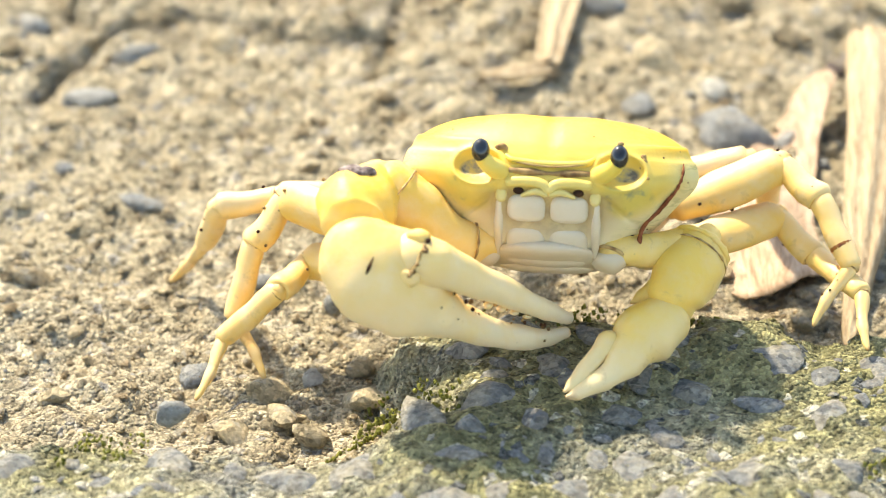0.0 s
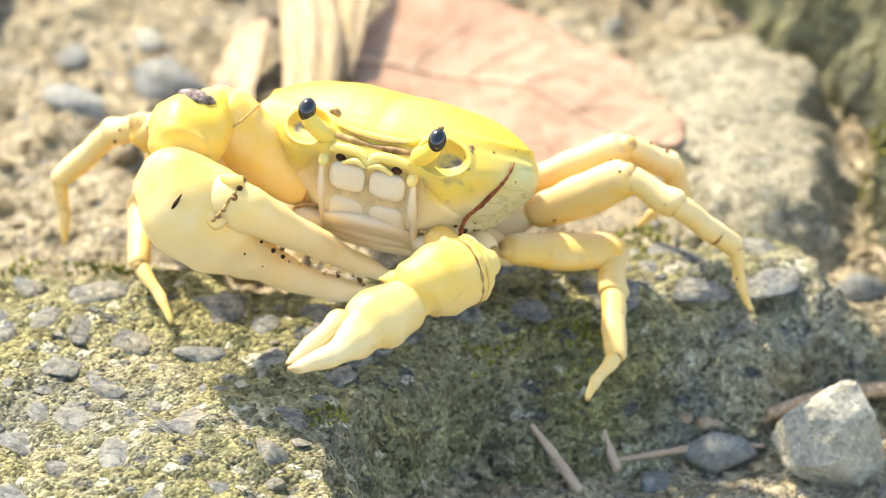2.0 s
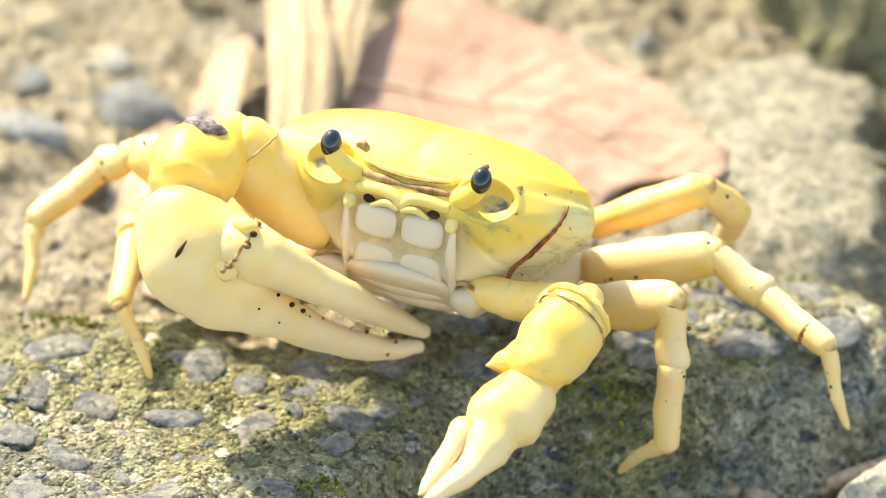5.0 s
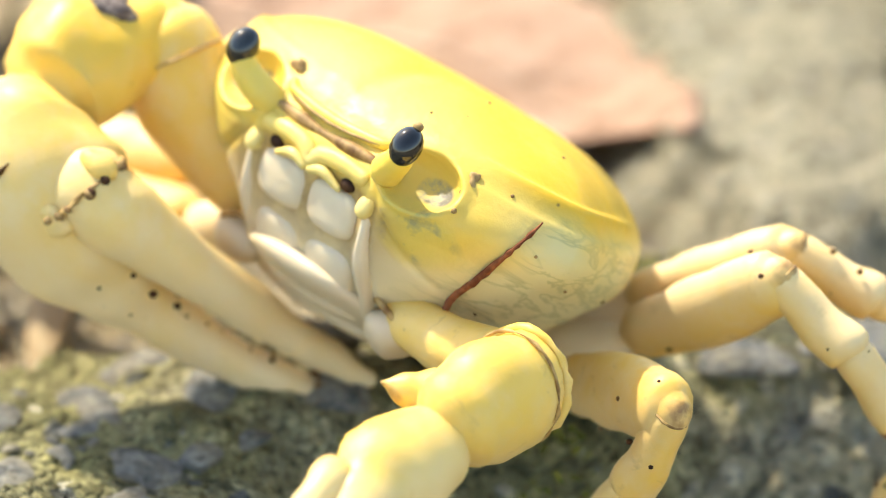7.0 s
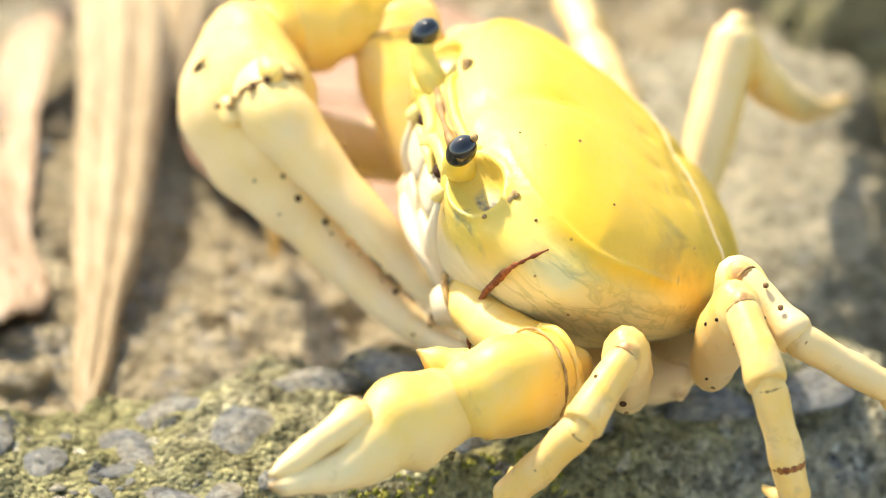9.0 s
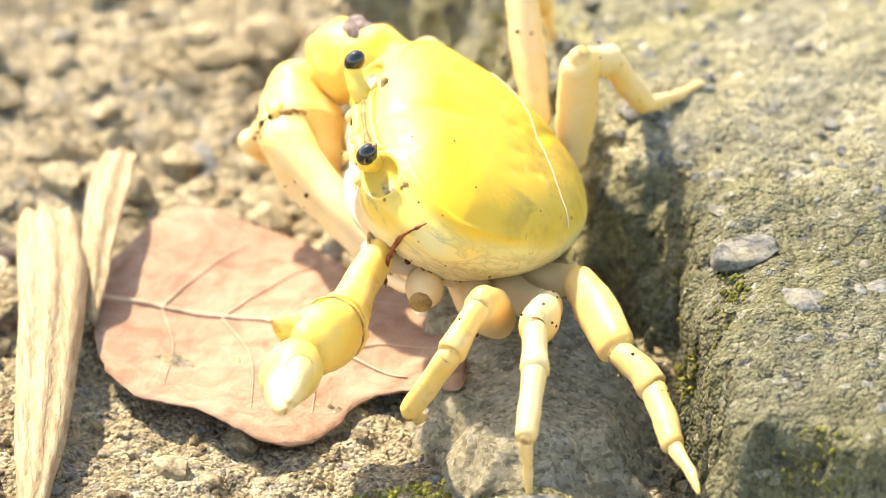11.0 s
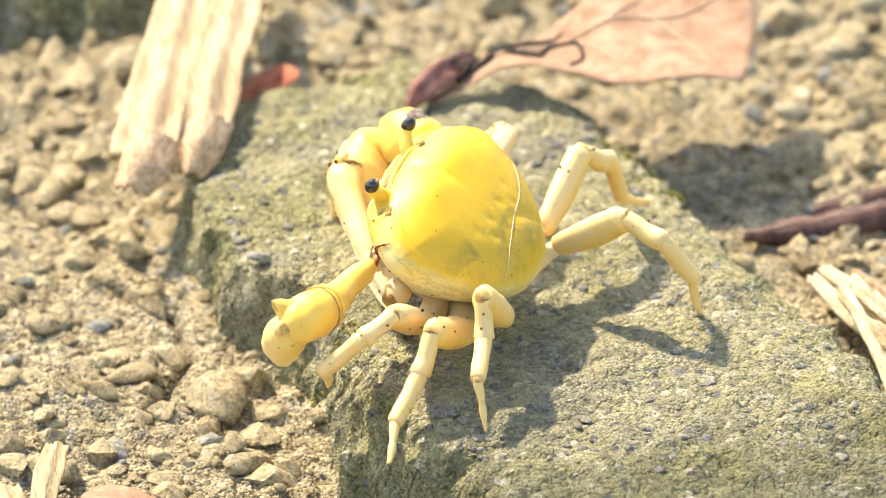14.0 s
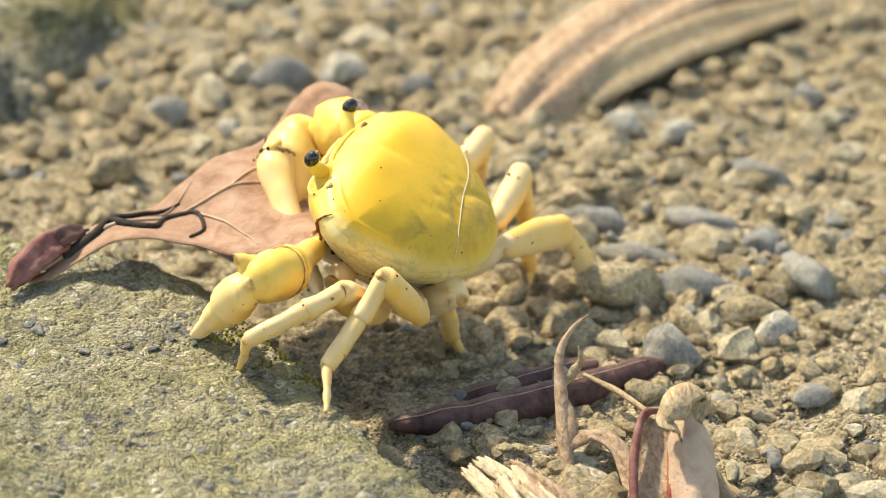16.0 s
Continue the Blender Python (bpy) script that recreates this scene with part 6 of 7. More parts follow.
def make_strips():
    a = thing("bamboo_sheath", "split straw-coloured bamboo sheath lying on the earth", "dry sheath")
    ribbon("strip", mm([(65.5, 46, 8), (65.5, 30, 9), (63, 5, 6), (60, -18, 3), (58, -30, 1)]), [0.0085, 0.0095, 0.0075, 0.004, 0.001], STRAW, a, 0.2, folds=3, seed=1)
    ribbon("strip", mm([(76.5, 62, 8), (74, 50, 9), (71.5, 35, 8), (70.5, 24, 5)]), [0.0045, 0.0055, 0.004, 0.001], STRAW, a, 0.2, seed=2)
    b = thing("brown_leaf", "crumpled brown leaf under the bamboo sheath", "leaf")

    def lift(x, y):
        return 0.003 + 0.002 * math.sin(x * 300 + y * 80)

    blade("blade", mm([(60, 42), (57, 28), (55, 8), (56, -8), (50, -17), (42, -14), (40, 5), (47, 25), (54, 38)]), (0.050, 0.010), lift, HUSK, b)
    c = thing("bark_strip", "long pale strip of peeled bark, torn at its end", "bark")
    ribbon("strip", mm([(99, 143, 24), (104, 165, 26), (111, 200, 24), (118, 240, 18)]), [0.0125, 0.0125, 0.011, 0.010], BARK, c, 0.10, folds=2, seed=3)
    ribbon("strip", mm([(111, 147, 24), (115, 168, 27), (122, 200, 25), (130, 240, 18)]), [0.010, 0.0115, 0.0105, 0.009], BARK, c, 0.12, folds=2, seed=4)
    ribbon("torn_end", mm([(96, 136, 20.5), (99, 140, 24), (102, 146, 26.5)]), [0.008, 0.011, 0.010], HUSK, c, 0.22, folds=1, seed=5)
    ribbon("torn_end", mm([(108, 139, 21.5), (110.5, 144, 25.5), (113, 150, 27.5)]), [0.006, 0.009, 0.009], HUSK, c, 0.25, folds=1, seed=6)
    d = thing("red_leaf", "small red-brown dead leaf beside the slab", "leaf")
    blade("blade", mm([(121, 182), (124, 190), (131, 192), (134, 187), (129, 182)]), (0.127, 0.187), lambda x, y: 0.016 + 0.25 * (x - 0.127), RED_LEAF, d)
    e = thing("dry_strip", "short folded strip of dry straw on the earth", "straw")
    ribbon("strip", mm([(22, 84, 3), (19, 66, 4), (16, 47, 3)]), [0.005, 0.0055, 0.004], STRAW, e, 0.15, seed=7)
    ribbon("strip", mm([(17, 47, 2.5), (12, 46, 2.5), (7, 46, 2)]), [0.003, 0.0035, 0.002], STRAW, e, 0.15, seed=8)
    f = thing("dry_husk", "long crumpled tan husk lying on the gravel", "husk")
    ribbon("strip", mm([(257, 247, 4), (270, 259, 9), (289, 275, 11), (314, 297, 9)]), [0.014, 0.020, 0.021, 0.015], HUSK, f, 0.28, folds=3, seed=9)
    ribbon("strip", mm([(262, 246, 4), (278, 257, 8), (298, 270, 9), (322, 287, 6)]), [0.008, 0.013, 0.013, 0.008], STRAW, f, 0.35, folds=2, seed=10)
    ribbon("torn_end", mm([(252, 248, 3), (258, 251, 7), (266, 259, 9)]), [0.003, 0.006, 0.006], HUSK, f, 0.4, folds=1, seed=13)
    ribbon("torn_end", mm([(263, 243, 2), (267, 249, 5), (274, 256, 8)]), [0.003, 0.005, 0.006], HUSK, f, 0.4, folds=1, seed=14)
    g = thing("curled_leaf", "pale curled leaf with a rolled purple edge, standing in the litter", "leaf")
    ribbon("blade", mm([(260.5, 87, 2), (262, 95, 8), (263, 103, 14), (263, 108, 18)]), [0.007, 0.0085, 0.008, 0.004], VEIN, g, 0.22, folds=1, seed=11, label="pale tan half of the leaf")
    # the other half's shade is given by the browner husk material
    ribbon("blade", mm([(254.5, 88, 2), (255, 96, 8), (256.5, 104, 13), (258, 109, 17)]), [0.005, 0.006, 0.006, 0.003], HUSK, g, -0.25, folds=1, seed=15, label="tan half of the leaf, its shade put into a darker colour")
    p, r = curve(mm([(257.6, 88, 2.5), (258.2, 96, 7.5), (259.6, 104, 12.5), (260.6, 108, 16)]), [0.0004, 0.0007, 0.0006, 0.0003], 5)
    part("midrib", sweep(p, r, 8), RED_LEAF, g, "red-brown midrib")
    p, r = curve(mm([(252, 86, 2), (251.6, 93, 7), (252.8, 102, 13), (255.6, 109, 17.5), (258.5, 110, 18)]), [0.0006, 0.0011, 0.0012, 0.0010, 0.0005], 6)
    part("edge", sweep(p, r, 10, 0.7), PURPLE, g, "rolled dark purple leaf edge")
    p, r = curve(mm([(254, 92, 1), (258, 86, 2.5), (262, 82, 3), (264, 79, 1)]), [0.0006, 0.0013, 0.0010, 0.0004], 6)
    part("edge", sweep(p, r, 10, 0.7), PURPLE, g, "rolled dark purple leaf edge")
    ribbon("curl", mm([(263, 107, 17), (264.5, 110, 20.5), (263, 108, 23), (260.5, 105, 22.5), (259, 103, 20), (260, 103.5, 17.5)]), [0.005, 0.006, 0.006, 0.0055, 0.005, 0.004], STRAW, g, 0.1, folds=1, seed=12, label="curl of dry leaf")
    h = thing("straw", "bleached dry straw blade on the ground", "straw", "straw litter beside the slab")
    ribbon("strip", mm([(266, 105, 11), (269, 99, 6), (273, 90, 2), (275, 84, 1)]), [0.002, 0.003, 0.0025, 0.001], STRAW, h, 0.25, folds=1, seed=16)
    h = thing("leaf_strip", "brown dry leaf strip bent over a stone", "leaf")
    ribbon("strip", mm([(243, 114, 9), (248, 115, 11.5), (252, 111, 11), (253.5, 104, 7), (254, 95, 2)]), [0.001, 0.003, 0.0035, 0.004, 0.003], HUSK, h, 0.2, folds=1, seed=17)
    rnd = random.Random(4)
    for i in range(26):
        st = thing("straw", "bleached dry straw blade on the ground", "straw", "straw litter beside the slab")
        f, off = rnd.random(), 1.7 * rnd.random() ** 1.4
        x, y = 0.222 + 0.019 * f + 0.016 * off, 0.106 - 0.050 * f + 0.006 * off
        L, a = rnd.uniform(0.022, 0.048), radians(rnd.uniform(-84, -48))
        z0 = 0.0165 - 0.0085 * off - rnd.uniform(0, 0.004)
        w = rnd.uniform(.0018, .0046)
        q = [(x + math.cos(a) * L * u + rnd.uniform(-.0012, .0012), y + math.sin(a) * L * u, max(0.0015, z0 - 0.009 * u + 0.0015 * math.sin(u * 3))) for u in (0, 0.35, 0.7, 1)]
        ribbon("strip", q, [w * 0.7, w, w * 0.95, w * 0.45], (BLEACHED, BLEACHED, STRAW, HUSK)[i % 4], st, 0.28, folds=1, seed=20 + i)


def stem(name, label, category, pts, rad, material, knots=()):
    ob = thing(name, label, category)
    p, r = curve(mm(pts), rad, 8)
    r = [v * (1 + 0.12 * noise.noise((i * 0.4, 2, 5))) for i, v in enumerate(r)]
    part("stem", sweep(p, r, 10), material, ob)
    if name == "seed_pod":
        part("seam", sweep([q + Vector((0, -0.3, 0.95)) * v for q, v in zip(p, r)], [0.00012] * len(p), 6), HUSK, ob, "pale split seam")
    for c, s in knots:
        part("knot", blob(mm([c])[0], s, 8, 12), material, ob)
    return ob


def make_stems():
    stem("seed_pod", "dark purple-brown dry pod lying by the slab", "pod", [(216, 129, 8), (228, 131, 7), (245, 136, 7), (262, 144, 7), (268, 147, 6)], [.0012, .0034, .0036, .0026, .0008], DARK_HUSK)
    stem("seed_pod", "dark purple-brown dry pod lying by the slab", "pod", [(222, 137, 6), (236, 141, 6), (250, 147, 6), (262, 151, 5)], [.001, .0028, .0026, .0008], DARK_HUSK)
    stem("twig", "short brown twig with a knotted end", "twig", [(114, -52, -6), (121, -53, -6), (134, -49, -4), (150, -47, -4), (160, -46, -3)], [.0018, .0010, .0011, .0011, .0009], HUSK, [((114, -52, -6), (.0022, .0018, .0020)), ((116, -53.5, -5.4), (.0014, .0012, .0012))])
    stem("root", "thin pale root running over the earth", "root", [(144.5, -24, 4), (147, -33, 2), (151, -43, -2), (156, -55, -6)], [.0003, .0006, .0007, .0006], VEIN)
    stem("root", "pale root stub at the foot of the kerb", "root", [(112, -46, 1), (110, -50, -4), (107, -55, -8)], [.0004, .0010, .0011], VEIN)
    stem("root", "pale root stub at the foot of the kerb", "root", [(101, -54, -2), (101.5, -57, -5), (103, -60, -8)], [.0004, .0007, .0008], VEIN)
    stem("root", "pale root stub at the foot of the kerb", "root", [(91, -58, -2), (94, -61, -5), (97, -65, -8)], [.0004, .0007, .0008], VEIN)
    stem("root", "thin pale root running over the earth", "root", [(103, -59, -7.5), (110, -58, -7), (117, -56, -7.4), (124, -57, -7)], [.0004, .0005, .0006, .0003], VEIN)
    stem("dry_stalk", "thin dry stalk curling up out of the litter", "stalk", [(242, 104, 2), (243.2, 113, 8), (243.8, 121, 15), (244.2, 126, 21), (246.5, 128, 25), (249.5, 129, 27)], [.0011, .0014, .0012, .0008, .0004, .0002], HUSK)
    stem("dry_stalk", "thin curled tip of a dry stalk", "stalk", [(244, 123, 16.5), (246, 124, 18.5), (247.6, 124, 21), (247.2, 124.5, 23.5)], [.0004, .0010, .0006, .0002], STRAW)
    stem("dry_stalk", "dry brown strip beside a stalk", "stalk", [(243.5, 112, 7), (244.8, 118, 12), (244, 123, 16)], [.0004, .0014, .0005], HUSK)
    stem("grass_stem", "thin straw stem across the gravel", "stem", [(251, 137, 11), (256, 127, 12), (262, 115, 11)], [.0004, .0006, .0004], STRAW)
    stem("grass_stem", "thin straw stem across the gravel", "stem", [(263, 115, 8), (269, 108, 6), (274, 92, 4), (278, 68, 2)], [.0004, .0006, .0006, .0003], STRAW)


# ---- stones ----
def pebble_shape(seed, detail=2, sharp=0.32):
    bm = bmesh.new()
    bmesh.ops.create_icosphere(bm, subdivisions=detail, radius=1.0)
    o = seed * 7.13
    for v in bm.verts:
        c = v.co.copy()
        f = 1 + sharp * noise.noise(c * 1.1 + Vector((o, 0, 0))) + 0.6 * sharp * noise.noise(c * 2.7 + Vector((0, o, 0))) + 0.10 * noise.noise(c * 6 + Vector((0, 0, o)))
        v.co = c * f
        for k in range(8):  # worn facets
            n = Vector((math.sin(o + k * 2.1), math.cos(o * 1.7 + k * 1.3), math.sin(o * 0.6 + k * 4.2))).normalized()
            d = v.co.dot(n) - 0.66
            if d > 0:
                v.co -= n * d * 0.8
    return bm


def pebble_mesh(name, seed, material, detail=2):
    bm = pebble_shape(seed, detail)
    me = bpy.data.meshes.new(name)
    for f in bm.faces:
        f.smooth = True
    bm.to_mesh(me)
    bm.free()
    me.materials.append(material)
    return me


STONE_MESH = {m.name: [pebble_mesh("stone", i + 3 * j, m, 3) for i in range(5)] for j, m in enumerate((GREY, CLOD, WHITE, AGGREGATE))}


def stone(x, y, size, material, label, group="loose stones", z=None, turn=0, sunk=0.3, pick=0):
    me = STONE_MESH[material.name][pick % 5]
    ob = new("stone", me)
    sx, sy, sz = (v / 1000 for v in size)
    base = surface(x / 1000, y / 1000) if z is None else z / 1000
    ob.matrix_world = pose(x / 1000, y / 1000, base + sz * (1 - 2 * sunk), 0, 0, turn) @ Matrix.Diagonal((sx, sy, sz, 1))
    return tagged(ob, label, "stone", group)


def make_stones():
    grey, tan, white = "smooth slate-grey stone half sunk in the earth", "rounded tan stone lying on the earth", "chalky white stone on the earth"
    for i, (x, y, a, b, c, t) in enumerate([(-45, 13, 4.2, 1.8, 1.4, -25), (-54, 42, 4.5, 2.6, 1.6, 10), (-47, 55, 4.5, 1.6, 1.4, 30), (-63, 64, 2.6, 2.6, 1.5, 0), (25, 66, 5.2, 2.6, 2.4, -8), (5, 72, 6.5, 3.6, 2.2, 0), (-57, 24, 1.6, 1.6, 1, 0),
                                            (44, 30, 7, 4.2, 3.5, -20), (31, 24, 6.5, 3.6, 2, -20), (30, 39, 3, 3, 2, 0), (141, -28, 4.6, 3.6, 3.4, 10), (147, -44, 3.6, 2.6, 2.6, 0),
                                            (269, 149, 6.4, 4.2, 4.6, -35), (299, 171, 4.2, 8, 4, 10), (291, 133, 4.5, 3.5, 2.5, 20), (218, 270, 6.5, 4.5, 5, 10), (194, 255, 5, 4, 4.6, 30), (278, 172, 8, 4, 3, -15), (286, 199, 8, 4, 3, -20),
                                            (265, 202, 9, 4, 4, -15), (271, 187, 8, 3.5, 3, -25), (294, 190, 5, 4, 3, 40), (316, 250, 3.8, 3.6, 3, 0), (300, 215, 6, 3, 2.6, -30), (243, 262, 4, 3, 3, 0), (118, -57, 5.5, 4, 3.2, 0), (152, -58, 4, 3, 3, 30), (88, 112, 3.2, 2, 1.2, 20), (118, 105, 2.4, 1.6, 1, 0), (75, 128, 2.2, 1.6, 1.2, 0), (66, 150, 2.4, 2, 1.2, 0)]):
        stone(x, y, (a, b, c), GREY, grey, turn=t, pick=i, sunk=0.28, z=-9 if y < -50 else None)
    for i, (x, y, a, b, c, t) in enumerate([(265, 173, 8.5, 6.5, 6, 20), (180, 232, 6, 4.4, 4.2, 30), (271, 225, 6.4, 3.6, 3.4, -20), (285, 164, 7, 3.4, 2.6, -10), (186, 262, 4, 5, 4.4, 10), (210, 243, 5, 4, 3.5, 0), (146, 243, 4.4, 4, 4.4, 0), (141, 254, 3.6, 3.6, 3.8, 0), (254, 158, 5, 4.4, 3.4, 0),
                                            (78, 63, 3.4, 3, 2.6, 0), (96, 68, 2.4, 2.2, 1.6, 0), (-12, -31, 2.6, 2.2, 2, 20), (14, 30, 4, 3, 2, 0), (2, 34, 4.6, 3.8, 2.4, 0), (232, 160, 4.4, 3.6, 3, 0), (240, 172, 4, 3.4, 3, 0), (93, 93, 6, 3.2, 1.8, 15), (108, 84, 6, 8, 4.5, 20)]):
        stone(x, y, (a, b, c), CLOD, tan, turn=t, pick=i, sunk=0.3)
    for i, (x, y, a, b, c, t) in enumerate([(289, 154, 4.2, 3.2, 3, 10), (278, 238, 4.4, 3.4, 3, 0), (288, 235, 5, 2.8, 3, 40), (230, 268, 5, 3.6, 3.4, 30), (41, 40, 2.4, 2.2, 2.4, 0), (-20, 9, 3, 2.2, 1.2, 0), (205, 250, 3, 2.6, 2.4, 0)]):
        stone(x, y, (a, b, c), WHITE, white, turn=t, pick=i, sunk=0.25)
    bm = pebble_shape(7, 4, 0.25)
    for n, far in (((-0.75, -0.55, 0.35), 0.62), ((0.55, -0.75, 0.35), 0.58), ((0.15, -0.35, 0.92), 0.66), ((0.85, 0.1, 0.5), 0.64), ((-0.6, 0.2, 0.77), 0.70), ((-0.95, -0.1, -0.2), 0.72)):
        n = Vector(n).normalized()
        for v in bm.verts:
            d = v.co.dot(n) - far
            if d > 0:
                v.co -= n * d * 0.94
    for v in bm.verts:
        v.co = v.co * (1 + 0.05 * noise.noise(v.co * 5) + 0.025 * noise.noise(v.co * 13))
    me = bpy.data.meshes.new("stone")
    bm.to_mesh(me)
    bm.free()
    me.materials.append(WHITE)
    ob = new("stone", me)
    ob.matrix_world = pose(0.1335, -0.0595, -0.0040, 0, 12, 10) @ Matrix.Diagonal((0.0098, 0.0070, 0.0098, 1))
    tagged(ob, "pale angular chalk-white stone beside the kerb", "stone", "loose stones")
    stone(-38, -57, (2.6, 1.8, 2.4), GREY, "small wedge of blue-grey slate on the kerb", z=8.5, turn=15, pick=1, sunk=0.2)
    for i, (x, y, a, b, c, t) in enumerate([(162, -5, 4.8, 3.6, 1.8, 25), (155, 8, 5.5, 3.4, 1.6, 15), (174, -2, 4.6, 2.8, 1.2, 0), (194, 60, 2.4, 1.6, 0.9, 0), (146, 45, 3.0, 2.4, 1.2, 0)]):
        stone(x, y, (a, b, c), AGGREGATE, "blue-grey stone set in the worn slab", "stones set in the slab", turn=t, pick=i, sunk=0.55)
    stone(60.5, 52, (3.2, 2, 1.4), DARKSTONE, "dark purple stone chip among the straw", turn=20, pick=3)


def block(name, label, edge, top, foot, cell, seed, material, slope=0.006, relief=0.0012):
    xs = [p[0] for p in edge]
    ys = [p[1] for p in edge]
    ob = make_slab(name, edge, (min(xs) - 0.01, max(xs) + 0.01, min(ys) - 0.01, max(ys) + 0.01), top, foot, cell, relief, material, label, seed, slope)
    ob["kind"] = "thing"
    del ob["kind"]
    return tagged(ob, label, "stone")


PALE_CLOD = stone_material("pale_clod", (0.60, 0.51, 0.32), (0.76, 0.69, 0.50), 0.25, 0.3)
WORN = stone_material("worn_yellow_stone", (0.44, 0.40, 0.27), (0.52, 0.48, 0.34), 0.5)
DARKSTONE = stone_material("dark_purple_stone", (0.08, 0.045, 0.055), (0.13, 0.08, 0.085))
STONE_MESH[DARKSTONE.name] = [pebble_mesh("stone", 40 + i, DARKSTONE, 3) for i in range(5)]
make_pink_leaf()
make_far_leaf()
make_strips()
make_stems()
make_stones()
block("worn_stone", "smooth worn yellowish stone beside the slab", mm([(112, 26), (120, 33), (134, 33), (142, 24), (141, 0), (139, -18), (128, -24), (116, -20), (112, 0)]), 0.0088, -0.006, 0.0010, 61, WORN, 0.007, 0.0008)
block("flat_stone", "flat broken yellowish stone in the litter", mm([(236, 122), (243, 130), (250, 131), (256, 122), (254, 110), (249, 102), (238, 104)]), 0.0075, -0.004, 0.0009, 64, PALE_CLOD, 0.0035, 0.0009)
block("mossy_rock", "mossy grey rock at the edge of the gravel", mm([(60, 225), (95, 229), (116, 236), (112, 262), (80, 280), (50, 260)]), 0.020, -0.006, 0.0016, 62, SLAB_A, 0.009, 0.0025)
block("mossy_rock", "mossy grey rock at the edge of the gravel", mm([(132, 255), (160, 251), (196, 296), (200, 330), (150, 330), (128, 285)]), 0.016, -0.006, 0.0018, 63, SLAB_A, 0.009, 0.0025)


# ---- gravel and aggregate ----
def scatter(name, spots, material, label, parent=None, seed=1):
    """Many small stones in one mesh: spots of x, y, z and three radii."""
    shapes = []
    for i in range(6):
        bm = pebble_shape(90 + i, 2, 0.5)
        bm.verts.ensure_lookup_table()
        shapes.append((np.array([v.co[:] for v in bm.verts]), np.array([[v.index for v in f.verts] for f in bm.faces])))
        bm.free()
    rng = np.random.default_rng(seed)
    V, F, n = [], [], 0
    smooth = parent is not None or material is GREY
    for i, (x, y, z, a, b, c) in enumerate(spots):
        v, f = shapes[i % 6]
        t = rng.uniform(0, 2 * math.pi)
        w = v * (a, b, c)
        V.append(np.stack([w[:, 0] * math.cos(t) - w[:, 1] * math.sin(t) + x, w[:, 0] * math.sin(t) + w[:, 1] * math.cos(t) + y, w[:, 2] + z], 1))
        F.append(f + n)
        n += len(v)
    ob = link_mesh(name, np.concatenate(V).tolist(), np.concatenate(F).tolist(), material, parent, label, smooth)
    return tagged(ob, kind="stuff")


def gravel(count, lo, hi, seed, area, dense, power=2.2):
    """Spots on the bare earth: many small, few large."""
    rng = np.random.default_rng(seed)
    x = rng.uniform(area[0], area[1], count * 3)
    y = rng.uniform(area[2], area[3], count * 3)
    keep = rng.uniform(0, 1, count * 3) < dense(x, y)
    keep &= (inside(x, y, SLAB_A_EDGE) < 0.002) & (inside(x, y, SLAB_B_EDGE) < 0.002)
    x, y = x[keep][:count], y[keep][:count]
    r = lo + (hi - lo) * rng.uniform(0, 1, len(x)) ** power
    z = ground_height(x, y) + r * rng.uniform(-0.25, 0.35, len(x))
    k = rng.uniform(0.6, 1.1, (3, len(x)))
    return np.stack([x, y, z, r * k[0] * 1.15, r * k[1], r * k[2] * 0.8], 1)


def far_side(x, y):
    return 0.09 + 0.91 * np.maximum(step(x, 0.20, 0.24) * step(y, -0.05, 0.10), step(y, 0.17, 0.23) * step(x, 0.02, 0.12))


AREA = (-0.13, 0.40, -0.16, 0.36)
clods = scatter("earth_clods", gravel(14000, 0.0005, 0.0040, 7, AREA, far_side, 4.2), CLOD, "", None, 1)
tagged(clods, "crumbs and clods of dry tan earth", "gravel")
pale = scatter("pale_clods", gravel(700, 0.0006, 0.0056, 17, AREA, lambda x, y: far_side(x, y) ** 2, 2.2), PALE_CLOD, "", None, 5)
tagged(pale, "cream-coloured lumps of dry earth and stone", "gravel")
grit = scatter("grit", gravel(1900, 0.0004, 0.0030, 8, AREA, lambda x, y: 0.10 + 0.90 * far_side(x, y), 3.4), GREY, "", None, 2)
tagged(grit, "small grey grit strewn over the earth", "gravel")
crumbs = scatter("fine_crumbs", gravel(5200, 0.0003, 0.0013, 9, (-0.10, 0.16, -0.06, 0.18), lambda x, y: np.full(x.shape, 0.9)), CLOD, "", None, 3)
tagged(crumbs, "fine crumbs of dry earth", "gravel")


lumps = scatter("earth_lumps", gravel(420, 0.0010, 0.0050, 23, (0.02, 0.16, 0.05, 0.22), lambda x, y: np.full(x.shape, 0.9), 2.0), CLOD, "", None, 6)
tagged(lumps, "lumps of brown earth crumbled beside the slab", "gravel")


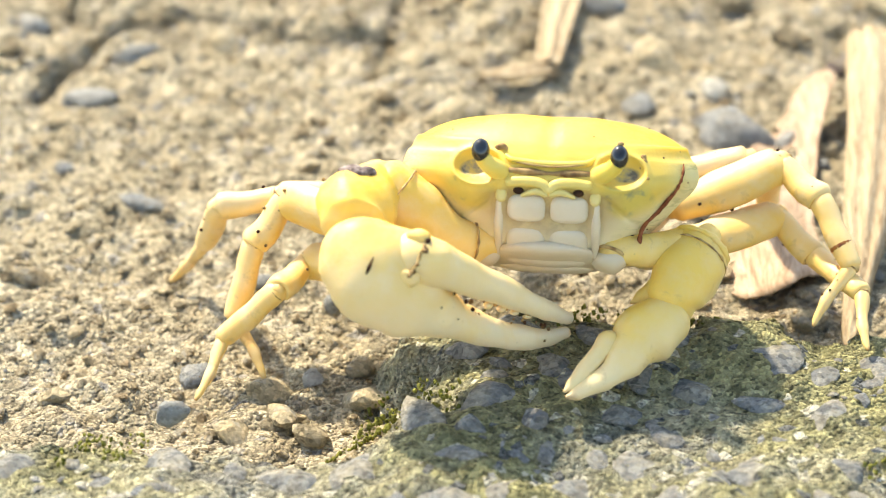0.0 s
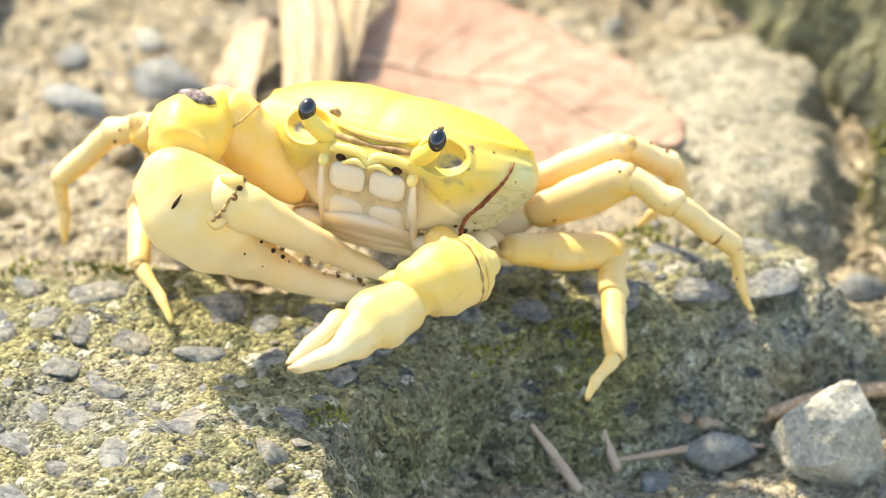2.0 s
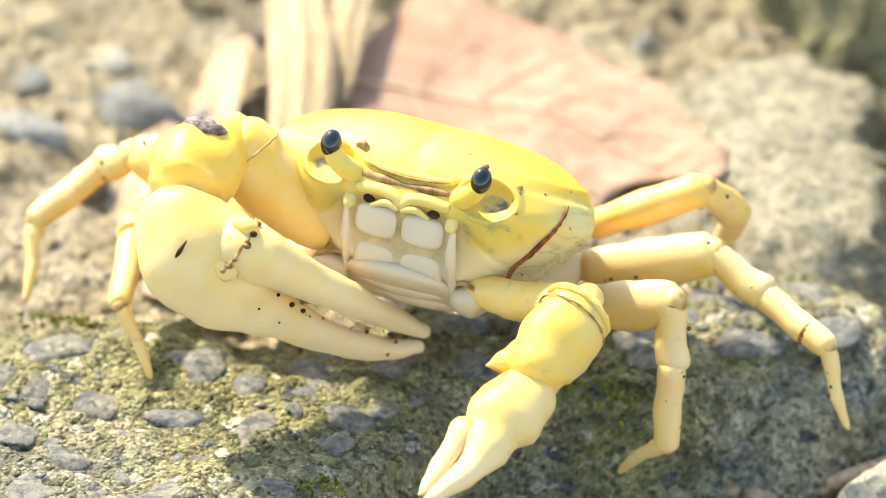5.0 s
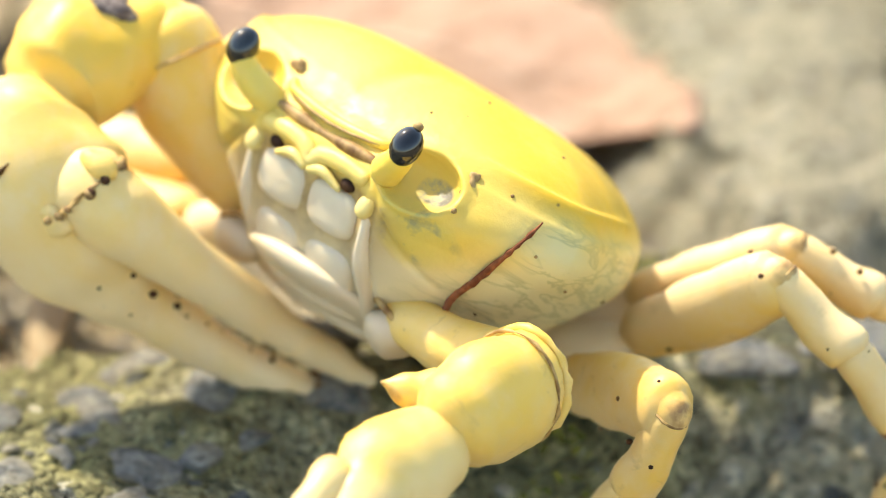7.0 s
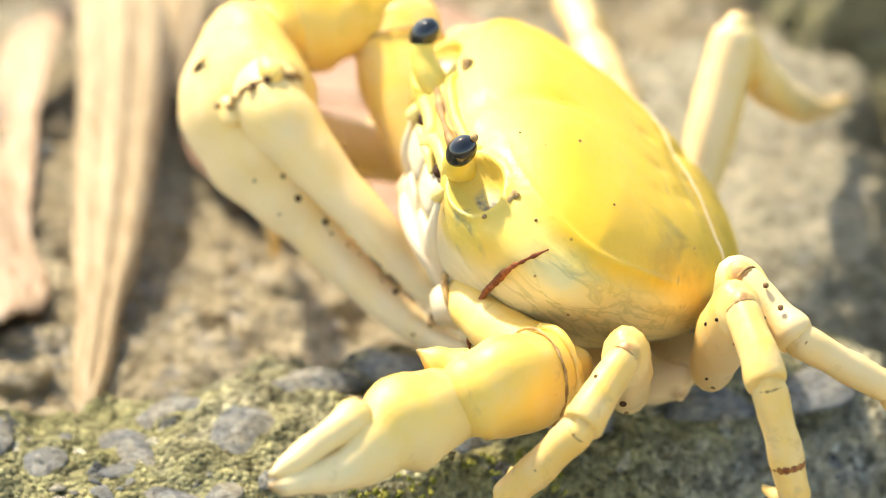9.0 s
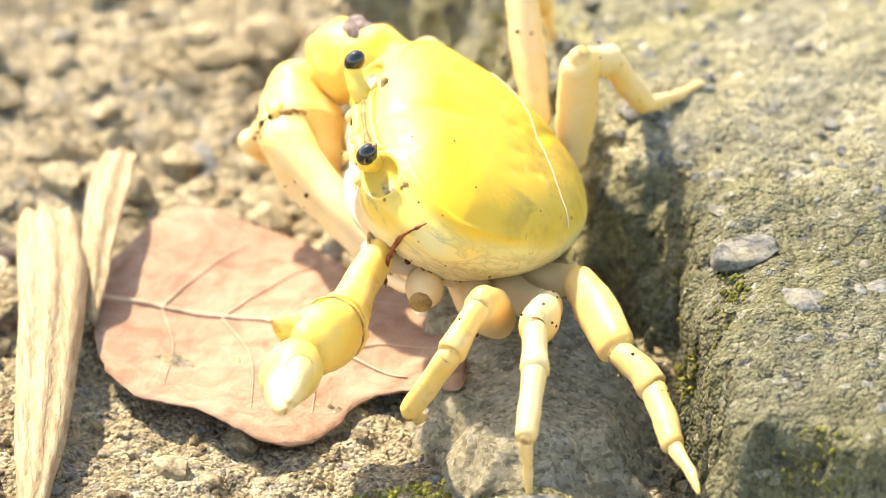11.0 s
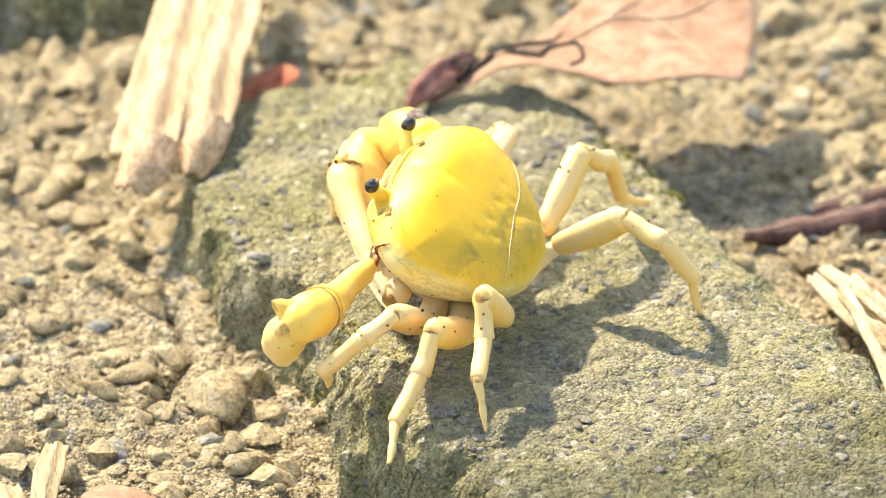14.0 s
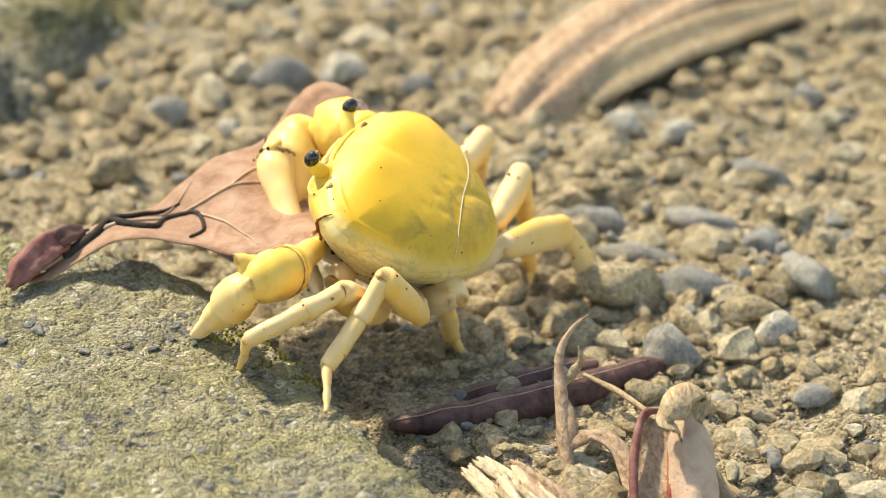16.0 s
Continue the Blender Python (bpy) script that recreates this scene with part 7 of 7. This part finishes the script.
def aggregate(slab, edge, area, count, lo, hi, top, seed, flat, relief, bumps, margin):
    """Pebbles set in a slab's top: the nearest as pieces of their own, the rest as one mesh."""
    rng = np.random.default_rng(seed)
    x, y = rng.uniform(area[0], area[1], count * 4), rng.uniform(area[2], area[3], count * 4)
    d = inside(x, y, edge)
    keep = d > margin
    x, y, d = x[keep][:count], y[keep][:count], d[keep][:count]
    r = lo + (hi - lo) * rng.uniform(0, 1, len(x)) ** 2.0
    taken, spots = [], []
    for i in np.argsort(-r):
        if all((x[i] - q[0]) ** 2 + (y[i] - q[1]) ** 2 > (0.8 * (r[i] + q[2])) ** 2 for q in taken[:500]):
            taken.append((x[i], y[i], r[i]))
            lay = top + relief * rough(x[i:i + 1], y[i:i + 1], 0.020, 4, bumps)[0] - 0.0015 * math.exp(-max(d[i] - 0.0045, 0) / 0.004)
            z = lay - r[i] * flat * 0.70
            spots.append((x[i], y[i], z, r[i], r[i] * rng.uniform(0.55, 0.95), r[i] * flat))
    for i, (px, py, pz, a, b, c) in enumerate(spots[:280]):
        ob = new("aggregate_stone", STONE_MESH[AGGREGATE.name][i % 5])
        ob.parent = slab
        ob.matrix_world = pose(px, py, pz, rng.uniform(-12, 12), rng.uniform(-12, 12), rng.uniform(0, 360)) @ Matrix.Diagonal((a, b, c, 1))
    scatter("fine_aggregate", spots[280:], AGGREGATE, "", slab, seed)


aggregate(slab_a, SLAB_A_EDGE, (-0.11, 0.155, -0.13, -0.015), 2600, 0.0006, 0.0056, 0.0095, 31, 0.30, 0.0014, 24, 0.0105)
aggregate(slab_b, SLAB_B_EDGE, (0.09, 0.27, -0.05, 0.19), 1500, 0.0003, 0.0018, 0.0215, 32, 0.4, 0.0013, 44, 0.0065)


# ---- moss on the broken edges ----
def make_moss():
    k = Mat("green_moss", 0.95, 0.1)
    k.color(crisp(k, k.mix(k.island(), (0.10, 0.11, 0.02), (0.28, 0.26, 0.06)), k.noise(1500, 5, 0.8), 0.7))
    rng = np.random.default_rng(77)
    x, y = rng.uniform(-0.06, 0.26, 120000), rng.uniform(-0.10, 0.18, 120000)
    spots = []
    for edge, top in ((SLAB_A_EDGE, 0.0095), (SLAB_B_EDGE, 0.0215)):
        d = inside(x, y, edge) + 0.006 * rough(x, y, 0.02, 3, 71)
        near = np.flatnonzero((d > -0.004) & (d < 0.010) & (rough(x, y, 0.016, 3, 72) > 0.4))[:2600]
        for i in near:
            s = step(np.array(inside(x[i:i + 1], y[i:i + 1], edge)), -0.0045, 0.0045)[0]
            r = rng.uniform(0.0001, 0.0004)
            spots.append((x[i], y[i], top * s - 0.0022 * s * (1 - s) - 0.0012, r, r, r * rng.uniform(0.7, 1.5)))
    ob = scatter("moss", spots, k.m, "", None, 9)
    return tagged(ob, "tiny dark green moss tufts on the broken slab edges", "moss", kind="stuff")


make_moss()

motions()
